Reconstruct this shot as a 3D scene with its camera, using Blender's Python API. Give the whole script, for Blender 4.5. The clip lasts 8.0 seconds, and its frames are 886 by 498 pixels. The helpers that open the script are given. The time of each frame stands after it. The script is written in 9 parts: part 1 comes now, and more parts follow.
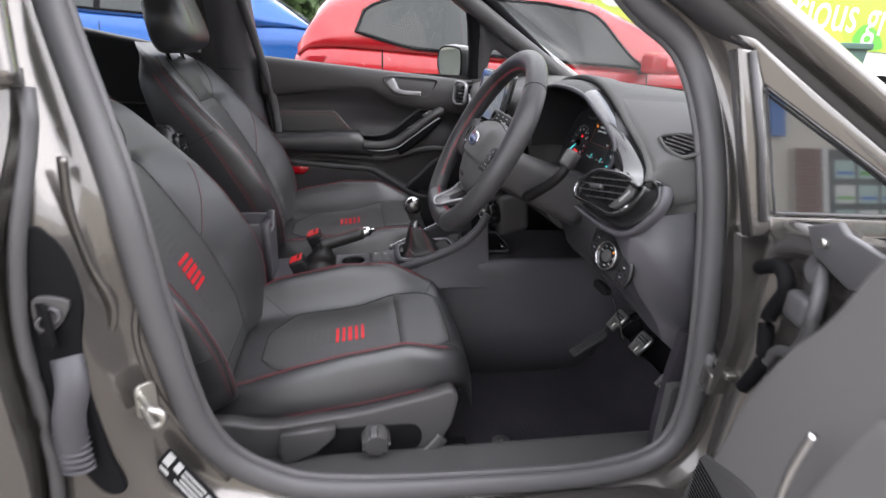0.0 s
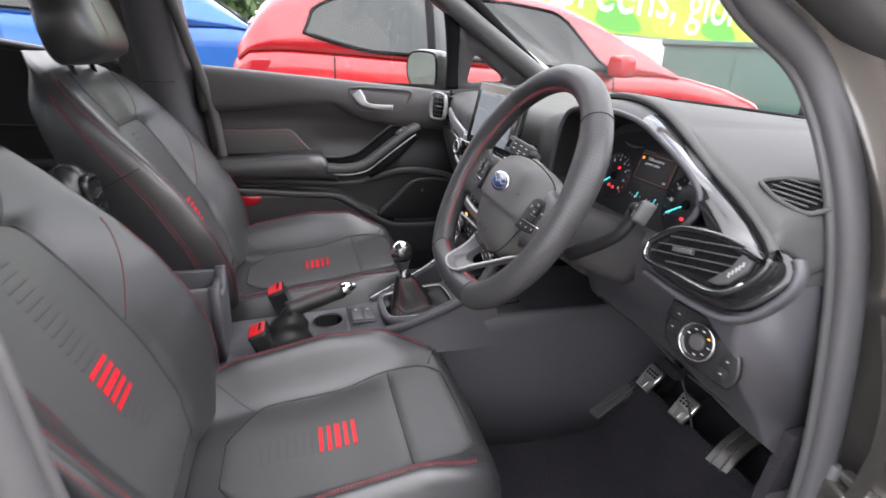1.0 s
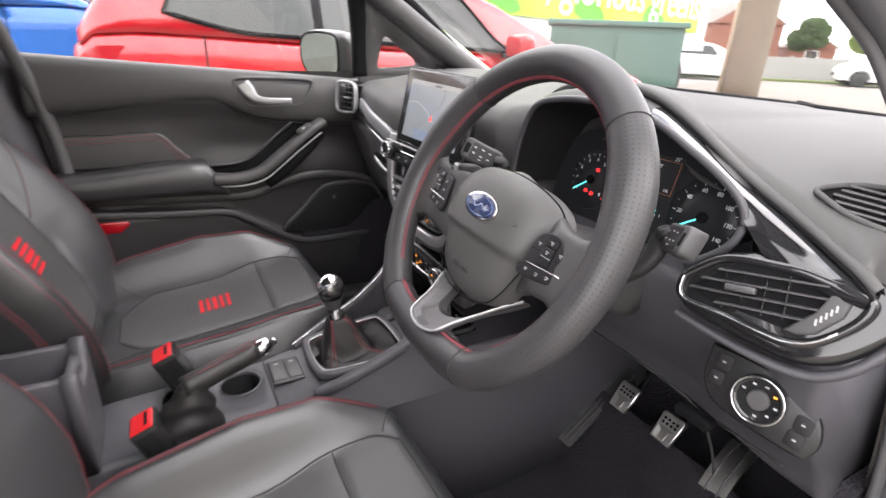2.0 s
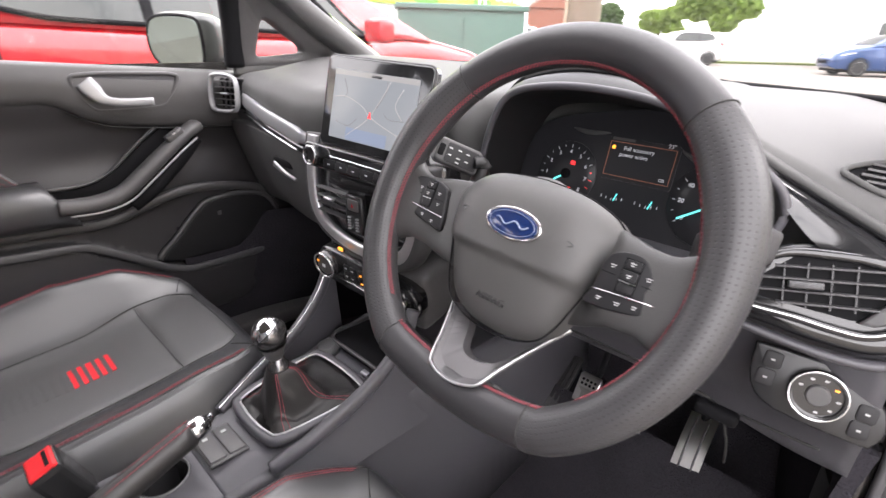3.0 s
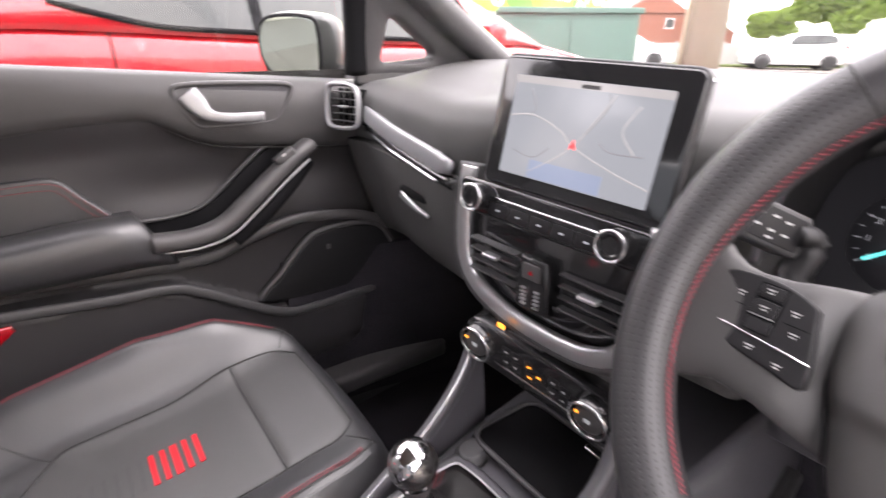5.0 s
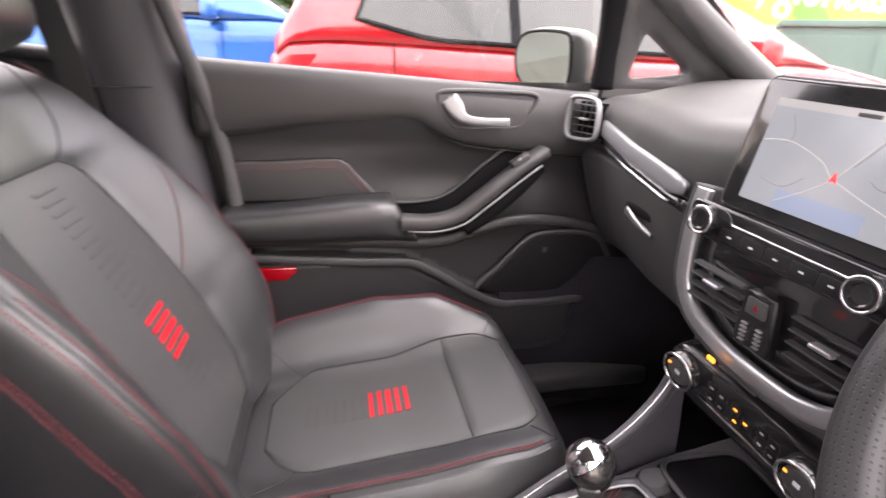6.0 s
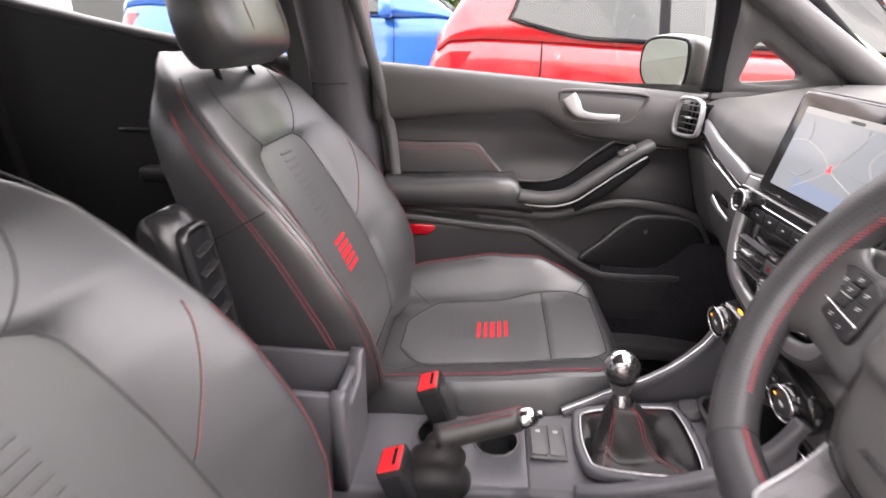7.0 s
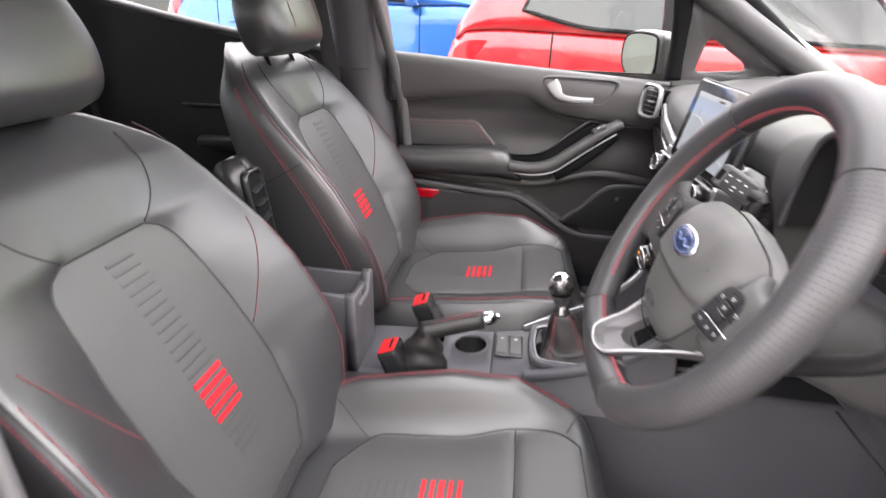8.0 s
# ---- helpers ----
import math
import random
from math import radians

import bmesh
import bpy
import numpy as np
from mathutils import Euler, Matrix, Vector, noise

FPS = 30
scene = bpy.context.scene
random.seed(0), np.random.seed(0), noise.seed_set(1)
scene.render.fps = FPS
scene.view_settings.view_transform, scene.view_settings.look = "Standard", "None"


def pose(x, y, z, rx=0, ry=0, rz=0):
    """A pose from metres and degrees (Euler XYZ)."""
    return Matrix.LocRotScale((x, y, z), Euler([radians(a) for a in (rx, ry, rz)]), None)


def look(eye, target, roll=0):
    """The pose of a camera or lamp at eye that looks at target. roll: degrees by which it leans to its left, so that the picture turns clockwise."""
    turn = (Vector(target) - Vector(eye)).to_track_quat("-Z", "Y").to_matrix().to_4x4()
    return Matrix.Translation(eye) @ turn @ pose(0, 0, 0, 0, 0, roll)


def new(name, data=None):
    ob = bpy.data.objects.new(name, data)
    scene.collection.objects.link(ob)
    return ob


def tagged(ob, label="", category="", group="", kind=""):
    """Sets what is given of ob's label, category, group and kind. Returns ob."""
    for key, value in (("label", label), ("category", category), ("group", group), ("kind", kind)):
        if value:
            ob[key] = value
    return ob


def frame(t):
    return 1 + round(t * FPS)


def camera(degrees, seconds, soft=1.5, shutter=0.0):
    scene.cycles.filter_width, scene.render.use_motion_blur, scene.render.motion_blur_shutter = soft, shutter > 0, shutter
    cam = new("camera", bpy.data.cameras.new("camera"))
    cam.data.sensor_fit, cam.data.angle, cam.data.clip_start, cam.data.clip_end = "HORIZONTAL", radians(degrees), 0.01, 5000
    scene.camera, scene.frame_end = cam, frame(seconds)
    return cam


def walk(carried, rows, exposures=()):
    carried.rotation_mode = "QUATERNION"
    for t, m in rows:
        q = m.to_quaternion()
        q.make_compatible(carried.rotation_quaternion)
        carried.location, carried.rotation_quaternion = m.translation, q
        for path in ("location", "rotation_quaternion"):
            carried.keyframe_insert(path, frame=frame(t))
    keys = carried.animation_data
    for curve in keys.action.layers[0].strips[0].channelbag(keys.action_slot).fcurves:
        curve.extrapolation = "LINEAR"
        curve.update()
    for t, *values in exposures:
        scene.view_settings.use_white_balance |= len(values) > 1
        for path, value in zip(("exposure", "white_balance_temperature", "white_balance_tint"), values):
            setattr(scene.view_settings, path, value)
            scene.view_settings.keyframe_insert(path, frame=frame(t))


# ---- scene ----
cam = camera(81.0, 8.0, soft=1.5, shutter=0.5)
TRUE = 0.90  # from the plan's units to metres
EXPOSURES = [(0.0, 1.12, 6150, 14), (0.5, 1.36, 6150, 14), (1.0, 1.62, 6200, 14), (2.0, 1.80, 6500, 15), (4.0, 2.24, 6450, 18), (6.0, 2.26, 6700, 22), (7.0, 2.34, 6650, 19), (8.0, 2.34, 6500, 15)]
PATH = [
    (0, (0.009, -1.506, 1.205), (0.351, 0.333, 0.499), 3.2),
    (0.5, (-0.01, -1.331, 1.22), (0.401, 0.498, 0.524), 3.1),
    (1, (-0.053, -1.167, 1.224), (0.482, 0.628, 0.525), 3.0),
    (1.5, (-0.08, -1.023, 1.232), (0.622, 0.707, 0.516), 2.7),
    (2, (-0.059, -0.893, 1.217), (0.839, 0.734, 0.478), 2.3),
    (2.2, (-0.059, -0.85, 1.217), (0.924, 0.725, 0.473), 2.1),
    (3.3, (-0.136, -0.609, 1.2), (1.267, 0.595, 0.438), 1.2),
    (3.5, (-0.134, -0.572, 1.197), (1.297, 0.604, 0.442), 0.8),
    (4, (-0.109, -0.486, 1.191), (1.339, 0.673, 0.443), 0.3),
    (4.2, (-0.09, -0.455, 1.187), (1.323, 0.746, 0.437), 0.0),
    (5.3, (-0.035, -0.344, 1.179), (0.868, 1.285, 0.451), 0.9),
    (5.5, (-0.039, -0.349, 1.174), (0.698, 1.369, 0.462), 1.0),
    (6, (-0.066, -0.4, 1.187), (0.31, 1.427, 0.465), 1.7),
    (6.5, (-0.065, -0.52, 1.213), (-0.015, 1.335, 0.468), 1.5),
    (7, (-0.031, -0.679, 1.229), (-0.185, 1.162, 0.462), 1.4),
    (7.5, (0.024, -0.829, 1.253), (-0.22, 0.994, 0.467), 1.4),
    (8, (0.075, -0.961, 1.257), (-0.172, 0.849, 0.443), 1.9),
]
walk(cam, [(t, look(Vector(eye) * TRUE, Vector(target) * TRUE, roll)) for t, eye, target, roll in PATH], EXPOSURES)
GROUND = 0.0
SKY, SUN, SUN_TURN = 0.145, 0.75, 118.0
WHEEL_AT, WHEEL_TILT, WHEEL_TURN = (0.2899, -0.3776, 1.0237), 27.3, -2.0
SCREEN_AT, SCREEN_TURN = (0.404, 0.008, 1.092), 0.09
KNOB_AT = (0.189, 0.003, 0.768)
HINGE, DOOR_OPEN = (0.679, -0.793, 0.0), 75.0
RED_TURN, POLE_AT = 0.0, (4.45, 2.14)

def build_world():
    w = bpy.data.worlds.new("overcast_sky")
    scene.world = w
    w.use_nodes = True
    nt = w.node_tree
    nt.nodes.clear()
    out, bg = nt.nodes.new("ShaderNodeOutputWorld"), nt.nodes.new("ShaderNodeBackground")
    sky = nt.nodes.new("ShaderNodeTexSky")
    sky.sky_type, sky.sun_disc = "NISHITA", False
    sky.sun_elevation, sky.sun_rotation = radians(48), radians(SUN_TURN)
    co, ns, rp = nt.nodes.new("ShaderNodeTexCoord"), nt.nodes.new("ShaderNodeTexNoise"), nt.nodes.new("ShaderNodeValToRGB")
    ns.inputs["Scale"].default_value, ns.inputs["Detail"].default_value, ns.inputs["Roughness"].default_value = 2.2, 8, 0.55
    rp.color_ramp.elements[0].position, rp.color_ramp.elements[1].position = 0.30, 0.47
    mx = nt.nodes.new("ShaderNodeMix")
    mx.data_type = "RGBA"
    mx.inputs[7].default_value = (12.5, 12.4, 12.3, 1)
    nt.links.new(co.outputs["Generated"], ns.inputs["Vector"])
    nt.links.new(ns.outputs["Fac"], rp.inputs["Fac"])
    nt.links.new(rp.outputs["Color"], mx.inputs[0])
    nt.links.new(sky.outputs["Color"], mx.inputs[6])
    nt.links.new(mx.outputs[2], bg.inputs["Color"])
    bg.inputs["Strength"].default_value = SKY
    nt.links.new(bg.outputs["Background"], out.inputs["Surface"])
    sun = new("sun", bpy.data.lights.new("sun", "SUN"))
    sun.data.energy, sun.data.angle, sun.data.color = SUN, radians(50), (1.0, 0.96, 0.91)
    a, e = radians(90 - SUN_TURN), radians(48)
    sun.matrix_world = look((0, 0, 0), (-math.cos(e) * math.cos(a), -math.cos(e) * math.sin(a), -math.sin(e)))


build_world()


# ---- materials ----
def mat(name, color, rough=0.5, metal=0.0, grain=500.0, bump=0.15, var=0.15, coat=0.0, spec=0.5, big=7.0, depth=0.0006, cells=False, glow=0.0, lit=None):
    """Procedural surface: two scales of tint and roughness, fine relief."""
    m = bpy.data.materials.new(name)
    m.use_nodes = True
    nt = m.node_tree
    b = nt.nodes["Principled BSDF"]
    co = nt.nodes.new("ShaderNodeTexCoord")
    n1, n2 = nt.nodes.new("ShaderNodeTexNoise"), nt.nodes.new("ShaderNodeTexNoise")
    n1.inputs["Scale"].default_value, n1.inputs["Detail"].default_value = big, 5
    n2.inputs["Scale"].default_value, n2.inputs["Detail"].default_value = grain, 3
    nt.links.new(co.outputs["Object"], n1.inputs["Vector"])
    nt.links.new(co.outputs["Object"], n2.inputs["Vector"])
    mx = nt.nodes.new("ShaderNodeMix")
    mx.data_type = "RGBA"
    mx.inputs[6].default_value = (*[c * (1 - var) for c in color], 1)
    mx.inputs[7].default_value = (*[min(1, c * (1 + var)) for c in color], 1)
    ad = nt.nodes.new("ShaderNodeMath")
    ad.operation = "MULTIPLY_ADD"
    ad.inputs[1].default_value = 0.35
    nt.links.new(n2.outputs["Fac"], ad.inputs[0])
    sc = nt.nodes.new("ShaderNodeMath")
    sc.operation = "MULTIPLY"
    sc.inputs[1].default_value = 0.65
    nt.links.new(n1.outputs["Fac"], sc.inputs[0])
    nt.links.new(sc.outputs[0], ad.inputs[2])
    nt.links.new(ad.outputs[0], mx.inputs[0])
    nt.links.new(mx.outputs[2], b.inputs["Base Color"])
    mr = nt.nodes.new("ShaderNodeMapRange")
    mr.inputs["To Min"].default_value, mr.inputs["To Max"].default_value = max(0.02, rough * 0.86), min(1, rough * 1.14)
    nt.links.new(n1.outputs["Fac"], mr.inputs["Value"])
    nt.links.new(mr.outputs[0], b.inputs["Roughness"])
    b.inputs["Metallic"].default_value = metal
    b.inputs["Specular IOR Level"].default_value = spec
    b.inputs["Coat Weight"].default_value = coat
    b.inputs["Coat Roughness"].default_value = 0.04
    if bump:
        bp = nt.nodes.new("ShaderNodeBump")
        bp.inputs["Strength"].default_value, bp.inputs["Distance"].default_value = bump, depth
        src = n2.outputs["Fac"]
        if cells:
            vo = nt.nodes.new("ShaderNodeTexVoronoi")
            vo.feature = "DISTANCE_TO_EDGE"
            vo.inputs["Scale"].default_value = grain
            nt.links.new(co.outputs["Object"], vo.inputs["Vector"])
            cr_ = nt.nodes.new("ShaderNodeMapRange")
            cr_.inputs["From Max"].default_value = 0.25
            nt.links.new(vo.outputs["Distance"], cr_.inputs["Value"])
            src = cr_.outputs[0]
        nt.links.new(src, bp.inputs["Height"])
        nt.links.new(bp.outputs["Normal"], b.inputs["Normal"])
    if glow:
        b.inputs["Emission Color"].default_value = (*(lit or color), 1)
        b.inputs["Emission Strength"].default_value = glow
    return m


def dotted(m, pitch, hole, depth):
    """Adds rows of small round holes (perforated leather) to a material's relief and tint."""
    nt = m.node_tree
    b = nt.nodes["Principled BSDF"]
    co = nt.nodes.new("ShaderNodeTexCoord")
    vo = nt.nodes.new("ShaderNodeTexVoronoi")
    vo.inputs["Scale"].default_value, vo.inputs["Randomness"].default_value = 1 / pitch, 0.0
    nt.links.new(co.outputs["UV"], vo.inputs["Vector"])
    lt = nt.nodes.new("ShaderNodeMapRange")
    lt.inputs["From Min"].default_value, lt.inputs["From Max"].default_value = hole * 0.7, hole
    nt.links.new(vo.outputs["Distance"], lt.inputs["Value"])
    bp = nt.nodes.new("ShaderNodeBump")
    bp.inputs["Strength"].default_value, bp.inputs["Distance"].default_value = 0.5, depth
    nt.links.new(lt.outputs[0], bp.inputs["Height"])
    nt.links.new(bp.outputs["Normal"], b.inputs["Normal"])
    old = b.inputs["Base Color"].links[0].from_socket
    mx = nt.nodes.new("ShaderNodeMix")
    mx.data_type = "RGBA"
    mx.inputs[6].default_value = (0.016, 0.016, 0.016, 1)
    nt.links.new(lt.outputs[0], mx.inputs[0])
    nt.links.new(old, mx.inputs[7])
    nt.links.new(mx.outputs[2], b.inputs["Base Color"])
    return m


def pane(name, tint=(0.94, 0.94, 0.94), gloss=0.03):
    m = bpy.data.materials.new(name)
    m.use_nodes = True
    nt = m.node_tree
    nt.nodes.clear()
    out = nt.nodes.new("ShaderNodeOutputMaterial")
    tr, gl, mx, fr = nt.nodes.new("ShaderNodeBsdfTransparent"), nt.nodes.new("ShaderNodeBsdfGlossy"), nt.nodes.new("ShaderNodeMixShader"), nt.nodes.new("ShaderNodeLayerWeight")
    tr.inputs["Color"].default_value = (*tint, 1)
    gl.inputs["Roughness"].default_value = gloss
    pw, sc = nt.nodes.new("ShaderNodeMath"), nt.nodes.new("ShaderNodeMath")
    pw.operation, pw.inputs[1].default_value = "POWER", 4.5
    sc.operation, sc.inputs[1].default_value, sc.inputs[2].default_value = "MULTIPLY_ADD", 0.8, 0.035
    nt.links.new(fr.outputs["Facing"], pw.inputs[0])
    nt.links.new(pw.outputs[0], sc.inputs[0])
    nt.links.new(sc.outputs[0], mx.inputs[0])
    nt.links.new(tr.outputs[0], mx.inputs[1])
    nt.links.new(gl.outputs[0], mx.inputs[2])
    nt.links.new(mx.outputs[0], out.inputs["Surface"])
    return m


M_LEATHER = mat("black_leather", (0.027, 0.027, 0.029), 0.38, grain=420, bump=0.22, var=0.14, cells=True, depth=0.0003, spec=0.9)
M_INSERT = mat("seat_fabric", (0.055, 0.0545, 0.055), 0.46, grain=1500, bump=0.35, var=0.14, spec=0.7)
M_EMBOSS = mat("embossed_stripe", (0.0485, 0.048, 0.0485), 0.46, grain=900, bump=0.2, spec=0.7)
M_REDBAR = mat("red_print", (0.62, 0.012, 0.022), 0.5, grain=1200, bump=0.2, var=0.1)
M_THREAD = mat("red_thread", (0.24, 0.042, 0.055), 0.6, grain=2000, bump=0.2)
M_SEAM = mat("seam_shadow", (0.022, 0.022, 0.022), 0.7, bump=0)
M_SOFT = mat("soft_dash_plastic", (0.086, 0.085, 0.084), 0.58, grain=900, bump=0.4, var=0.10, spec=0.25)
M_PLASTIC = mat("grained_plastic", (0.062, 0.060, 0.061), 0.42, grain=1100, bump=0.4, var=0.12)
M_GREYPL = mat("grey_plastic", (0.058, 0.057, 0.059), 0.5, grain=1000, bump=0.3, var=0.1)
M_LOWER = mat("dark_lower_plastic", (0.070, 0.068, 0.076), 0.42, grain=1000, bump=0.4, var=0.12)
M_GAITER = mat("thin_black_leather", (0.018, 0.017, 0.017), 0.42, grain=500, bump=0.3, var=0.2, cells=True, depth=0.0003)
M_LIDBLACK = mat("shiny_black_plastic", (0.016, 0.016, 0.017), 0.26, grain=900, bump=0.15)
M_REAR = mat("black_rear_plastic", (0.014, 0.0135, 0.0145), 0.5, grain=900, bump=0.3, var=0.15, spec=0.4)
# Open door's plastic, lightened: the daylight on it is in the colour.
M_DOORLIT = mat("daylit_door_plastic", (0.135, 0.130, 0.128), 0.5, grain=1000, bump=0.3, var=0.08)
# Closed door's plastics: darkened copies of the dash ones, shade in the colour.
M_DOORTOP = mat("shaded_soft_door_plastic", (0.050, 0.048, 0.048), 0.50, grain=900, bump=0.4, var=0.10)
M_DOORTRIM = mat("shaded_grained_door_plastic", (0.033, 0.0315, 0.033), 0.45, grain=1100, bump=0.4, var=0.12)
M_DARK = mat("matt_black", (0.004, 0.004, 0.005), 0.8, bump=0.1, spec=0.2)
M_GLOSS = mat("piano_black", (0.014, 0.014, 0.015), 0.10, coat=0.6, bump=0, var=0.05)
M_CHROME = mat("polished_chrome", (0.78, 0.78, 0.79), 0.10, metal=1, bump=0, var=0.03)
M_SATIN = mat("satin_silver", (0.46, 0.46, 0.47), 0.33, metal=0.8, grain=1500, bump=0.05, var=0.05)
M_SILVERPL = mat("silver_grey_plastic", (0.10, 0.10, 0.102), 0.34, metal=0.4, grain=1500, bump=0.05, var=0.05)
M_DARKCHROME = mat("dark_polished_metal", (0.16, 0.155, 0.155), 0.20, metal=0.9, bump=0, var=0.05)
M_SILVERPAINT = mat("silver_painted_plastic", (0.32, 0.32, 0.33), 0.26, metal=0.35, grain=1500, bump=0.05, var=0.05)
M_ALU = mat("brushed_pedal_metal", (0.72, 0.71, 0.69), 0.28, metal=1, grain=900, bump=0.1, var=0.08)
M_MESH = mat("speaker_mesh", (0.010, 0.010, 0.011), 0.6, grain=900, bump=0.6, spec=0.3)
M_SPOKEGREY = mat("dull_silver_spoke", (0.088, 0.084, 0.087), 0.36, metal=0.3, grain=1200, bump=0.06, var=0.05)
M_BUTTON = mat("black_button_plastic", (0.014, 0.0135, 0.015), 0.45, grain=1200, bump=0.1, spec=0.3)
M_SPOKE = mat("black_spoke_plastic", (0.050, 0.049, 0.049), 0.45, grain=1000, bump=0.3, var=0.12)
M_STEEL = mat("zinc_steel", (0.5, 0.49, 0.46), 0.35, metal=1, grain=300, bump=0.2, var=0.25)
M_RUBBER = mat("rubber_seal", (0.082, 0.080, 0.083), 0.45, grain=700, bump=0.25)
M_CARPET = mat("black_carpet", (0.030, 0.028, 0.033), 0.95, grain=260, bump=1.0, var=0.7, depth=0.004, spec=0.1)
M_PAINT = mat("dark_metallic_paint", (0.130, 0.121, 0.113), 0.22, metal=0.65, grain=1800, bump=0.03, var=0.12, coat=1.0)
M_HEAD = mat("headliner_cloth", (0.30, 0.29, 0.28), 0.9, grain=900, bump=0.3)
M_RED = mat("red_plastic", (0.60, 0.015, 0.02), 0.35, bump=0.05)
M_REFLECTOR = mat("red_reflector", (0.35, 0.004, 0.01), 0.15, coat=0.5, grain=400, bump=0.4)
M_WHITE = mat("white_marking", (0.42, 0.42, 0.42), 0.5, bump=0)
M_MARK = mat("lit_white_marking", (0.55, 0.57, 0.60), 0.5, bump=0, glow=0.07)
M_CYAN = mat("lit_cyan_needle", (0.10, 0.75, 0.72), 0.4, bump=0, glow=0.5)
M_LITRED = mat("lit_red_symbol", (0.9, 0.03, 0.03), 0.4, bump=0, glow=0.4)
M_LITORANGE = mat("lit_orange_symbol", (1.0, 0.32, 0.03), 0.4, bump=0, glow=0.6)
M_SCREEN = mat("lit_map_screen", (0.05, 0.052, 0.052), 0.12, bump=0, var=0.03, glow=0.20, lit=(0.40, 0.43, 0.46))
M_ROADLINE = mat("lit_map_road", (0.06, 0.06, 0.06), 0.15, bump=0, glow=0.20, lit=(0.55, 0.54, 0.52))
M_MAPLANE = mat("lit_map_lane", (0.05, 0.05, 0.05), 0.15, bump=0, glow=0.18, lit=(0.30, 0.30, 0.31))
M_MAPBLUE = mat("lit_map_banner", (0.04, 0.05, 0.06), 0.15, bump=0, glow=0.2, lit=(0.36, 0.42, 0.56))
M_LCD = mat("dark_display", (0.016, 0.016, 0.018), 0.30, bump=0, glow=0.08, spec=0.25)
M_LCDLINE = mat("lit_display_frame", (0.3, 0.12, 0.07), 0.4, bump=0, glow=0.09)
M_BLUE = mat("blue_enamel", (0.010, 0.022, 0.085), 0.2, coat=1, bump=0)
M_EMBLEM = mat("pale_blue_enamel", (0.20, 0.25, 0.36), 0.25, coat=1, bump=0)
M_GLASS = pane("window_glass")
M_TINT = pane("tinted_glass", (0.35, 0.37, 0.38))
M_QUARTER = mat("dark_quarter_glass", (0.03, 0.032, 0.033), 0.03, bump=0, var=0.02, spec=1.0, coat=1.0)
M_MIRROR = mat("mirror_silver", (0.23, 0.265, 0.25), 0.02, metal=1, bump=0, var=0.01)


# ---- mesh helpers ----
def V(*a):
    return Vector(a)


def mk(name, verts, faces, smooth=True, uvs=None):
    me = bpy.data.meshes.new(name)
    me.from_pydata([tuple(v) for v in verts], [], faces)
    me.validate()
    if smooth:
        me.polygons.foreach_set("use_smooth", [True] * len(me.polygons))
    if uvs is not None:
        lay = me.uv_layers.new(name="flow")
        for loop in me.loops:
            lay.data[loop.index].uv = uvs[loop.vertex_index]
    return me


def bm_mesh(name, bm, smooth=False):
    bmesh.ops.recalc_face_normals(bm, faces=bm.faces[:])
    me = bpy.data.meshes.new(name)
    bm.to_mesh(me)
    bm.free()
    if smooth:
        me.polygons.foreach_set("use_smooth", [True] * len(me.polygons))
    return me


def thing(name, at, label, category, group="", kind=""):
    ob = new(name)
    ob.location = at
    ob.empty_display_size = 0.05
    return tagged(ob, label, category, group, kind)


def part(name, me, material, parent=None, label="", kind="", category=""):
    """One mesh object, its vertices in place, under a thing or a part."""
    if isinstance(me, bmesh.types.BMesh):
        me = bm_mesh(name, me)
    ob = new(name, me)
    if not me.materials:
        me.materials.append(material)
    if parent is not None:
        ob.parent = parent
        if parent.type == "EMPTY":
            ob.matrix_parent_inverse = Matrix.Translation(-parent.location)
    return tagged(ob, label, category, "", kind)


def box(c, s, b=0.004, rot=None, seg=2, bm=None):
    """A bevelled block at c with sides s, turned by rot."""
    bm = bm or bmesh.new()
    r = bmesh.ops.create_cube(bm, size=1.0)
    vs = r["verts"]
    bmesh.ops.scale(bm, vec=s, verts=vs)
    if b:
        es = list({e for v in vs for e in v.link_edges})
        r = bmesh.ops.bevel(bm, geom=es, offset=min(b, min(s) * 0.48), segments=seg, affect="EDGES", profile=0.6)
        vs = list({v for f in r["faces"] for v in f.verts} | {v for v in vs if v.is_valid})
    m = Matrix.Translation(c) @ (rot.to_4x4() if rot is not None else Matrix.Identity(4))
    bmesh.ops.transform(bm, matrix=m, verts=vs)
    return bm


def cyl(a, b_, r1, r2=None, n=24, bev=0.0, bm=None):
    """A turned block from a to b_ with a small edge."""
    a, b_ = Vector(a), Vector(b_)
    r2 = r1 if r2 is None else r2
    h = (b_ - a).length
    rings = [(0, max(r1 - bev, 1e-4)), (bev, r1), (h - bev, r2), (h, max(r2 - bev, 1e-4))] if bev else [(0, r1), (h, r2)]
    return lathe(a, (b_ - a).normalized(), rings, n, bm=bm)


def lathe(at, axis, rings, n=24, caps=True, bm=None):
    bm = bm or bmesh.new()
    q = Vector(axis).to_track_quat("Z", "Y").to_matrix()
    loops = []
    for h, r in rings:
        loops.append([bm.verts.new(Vector(at) + q @ Vector((r * math.cos(2 * math.pi * i / n), r * math.sin(2 * math.pi * i / n), h))) for i in range(n)])
    for a, b_ in zip(loops, loops[1:]):
        for i in range(n):
            f = bm.faces.new((a[i], a[(i + 1) % n], b_[(i + 1) % n], b_[i]))
            f.smooth = True
    if caps:
        bm.faces.new(loops[0][::-1])
        bm.faces.new(loops[-1])
    return bm


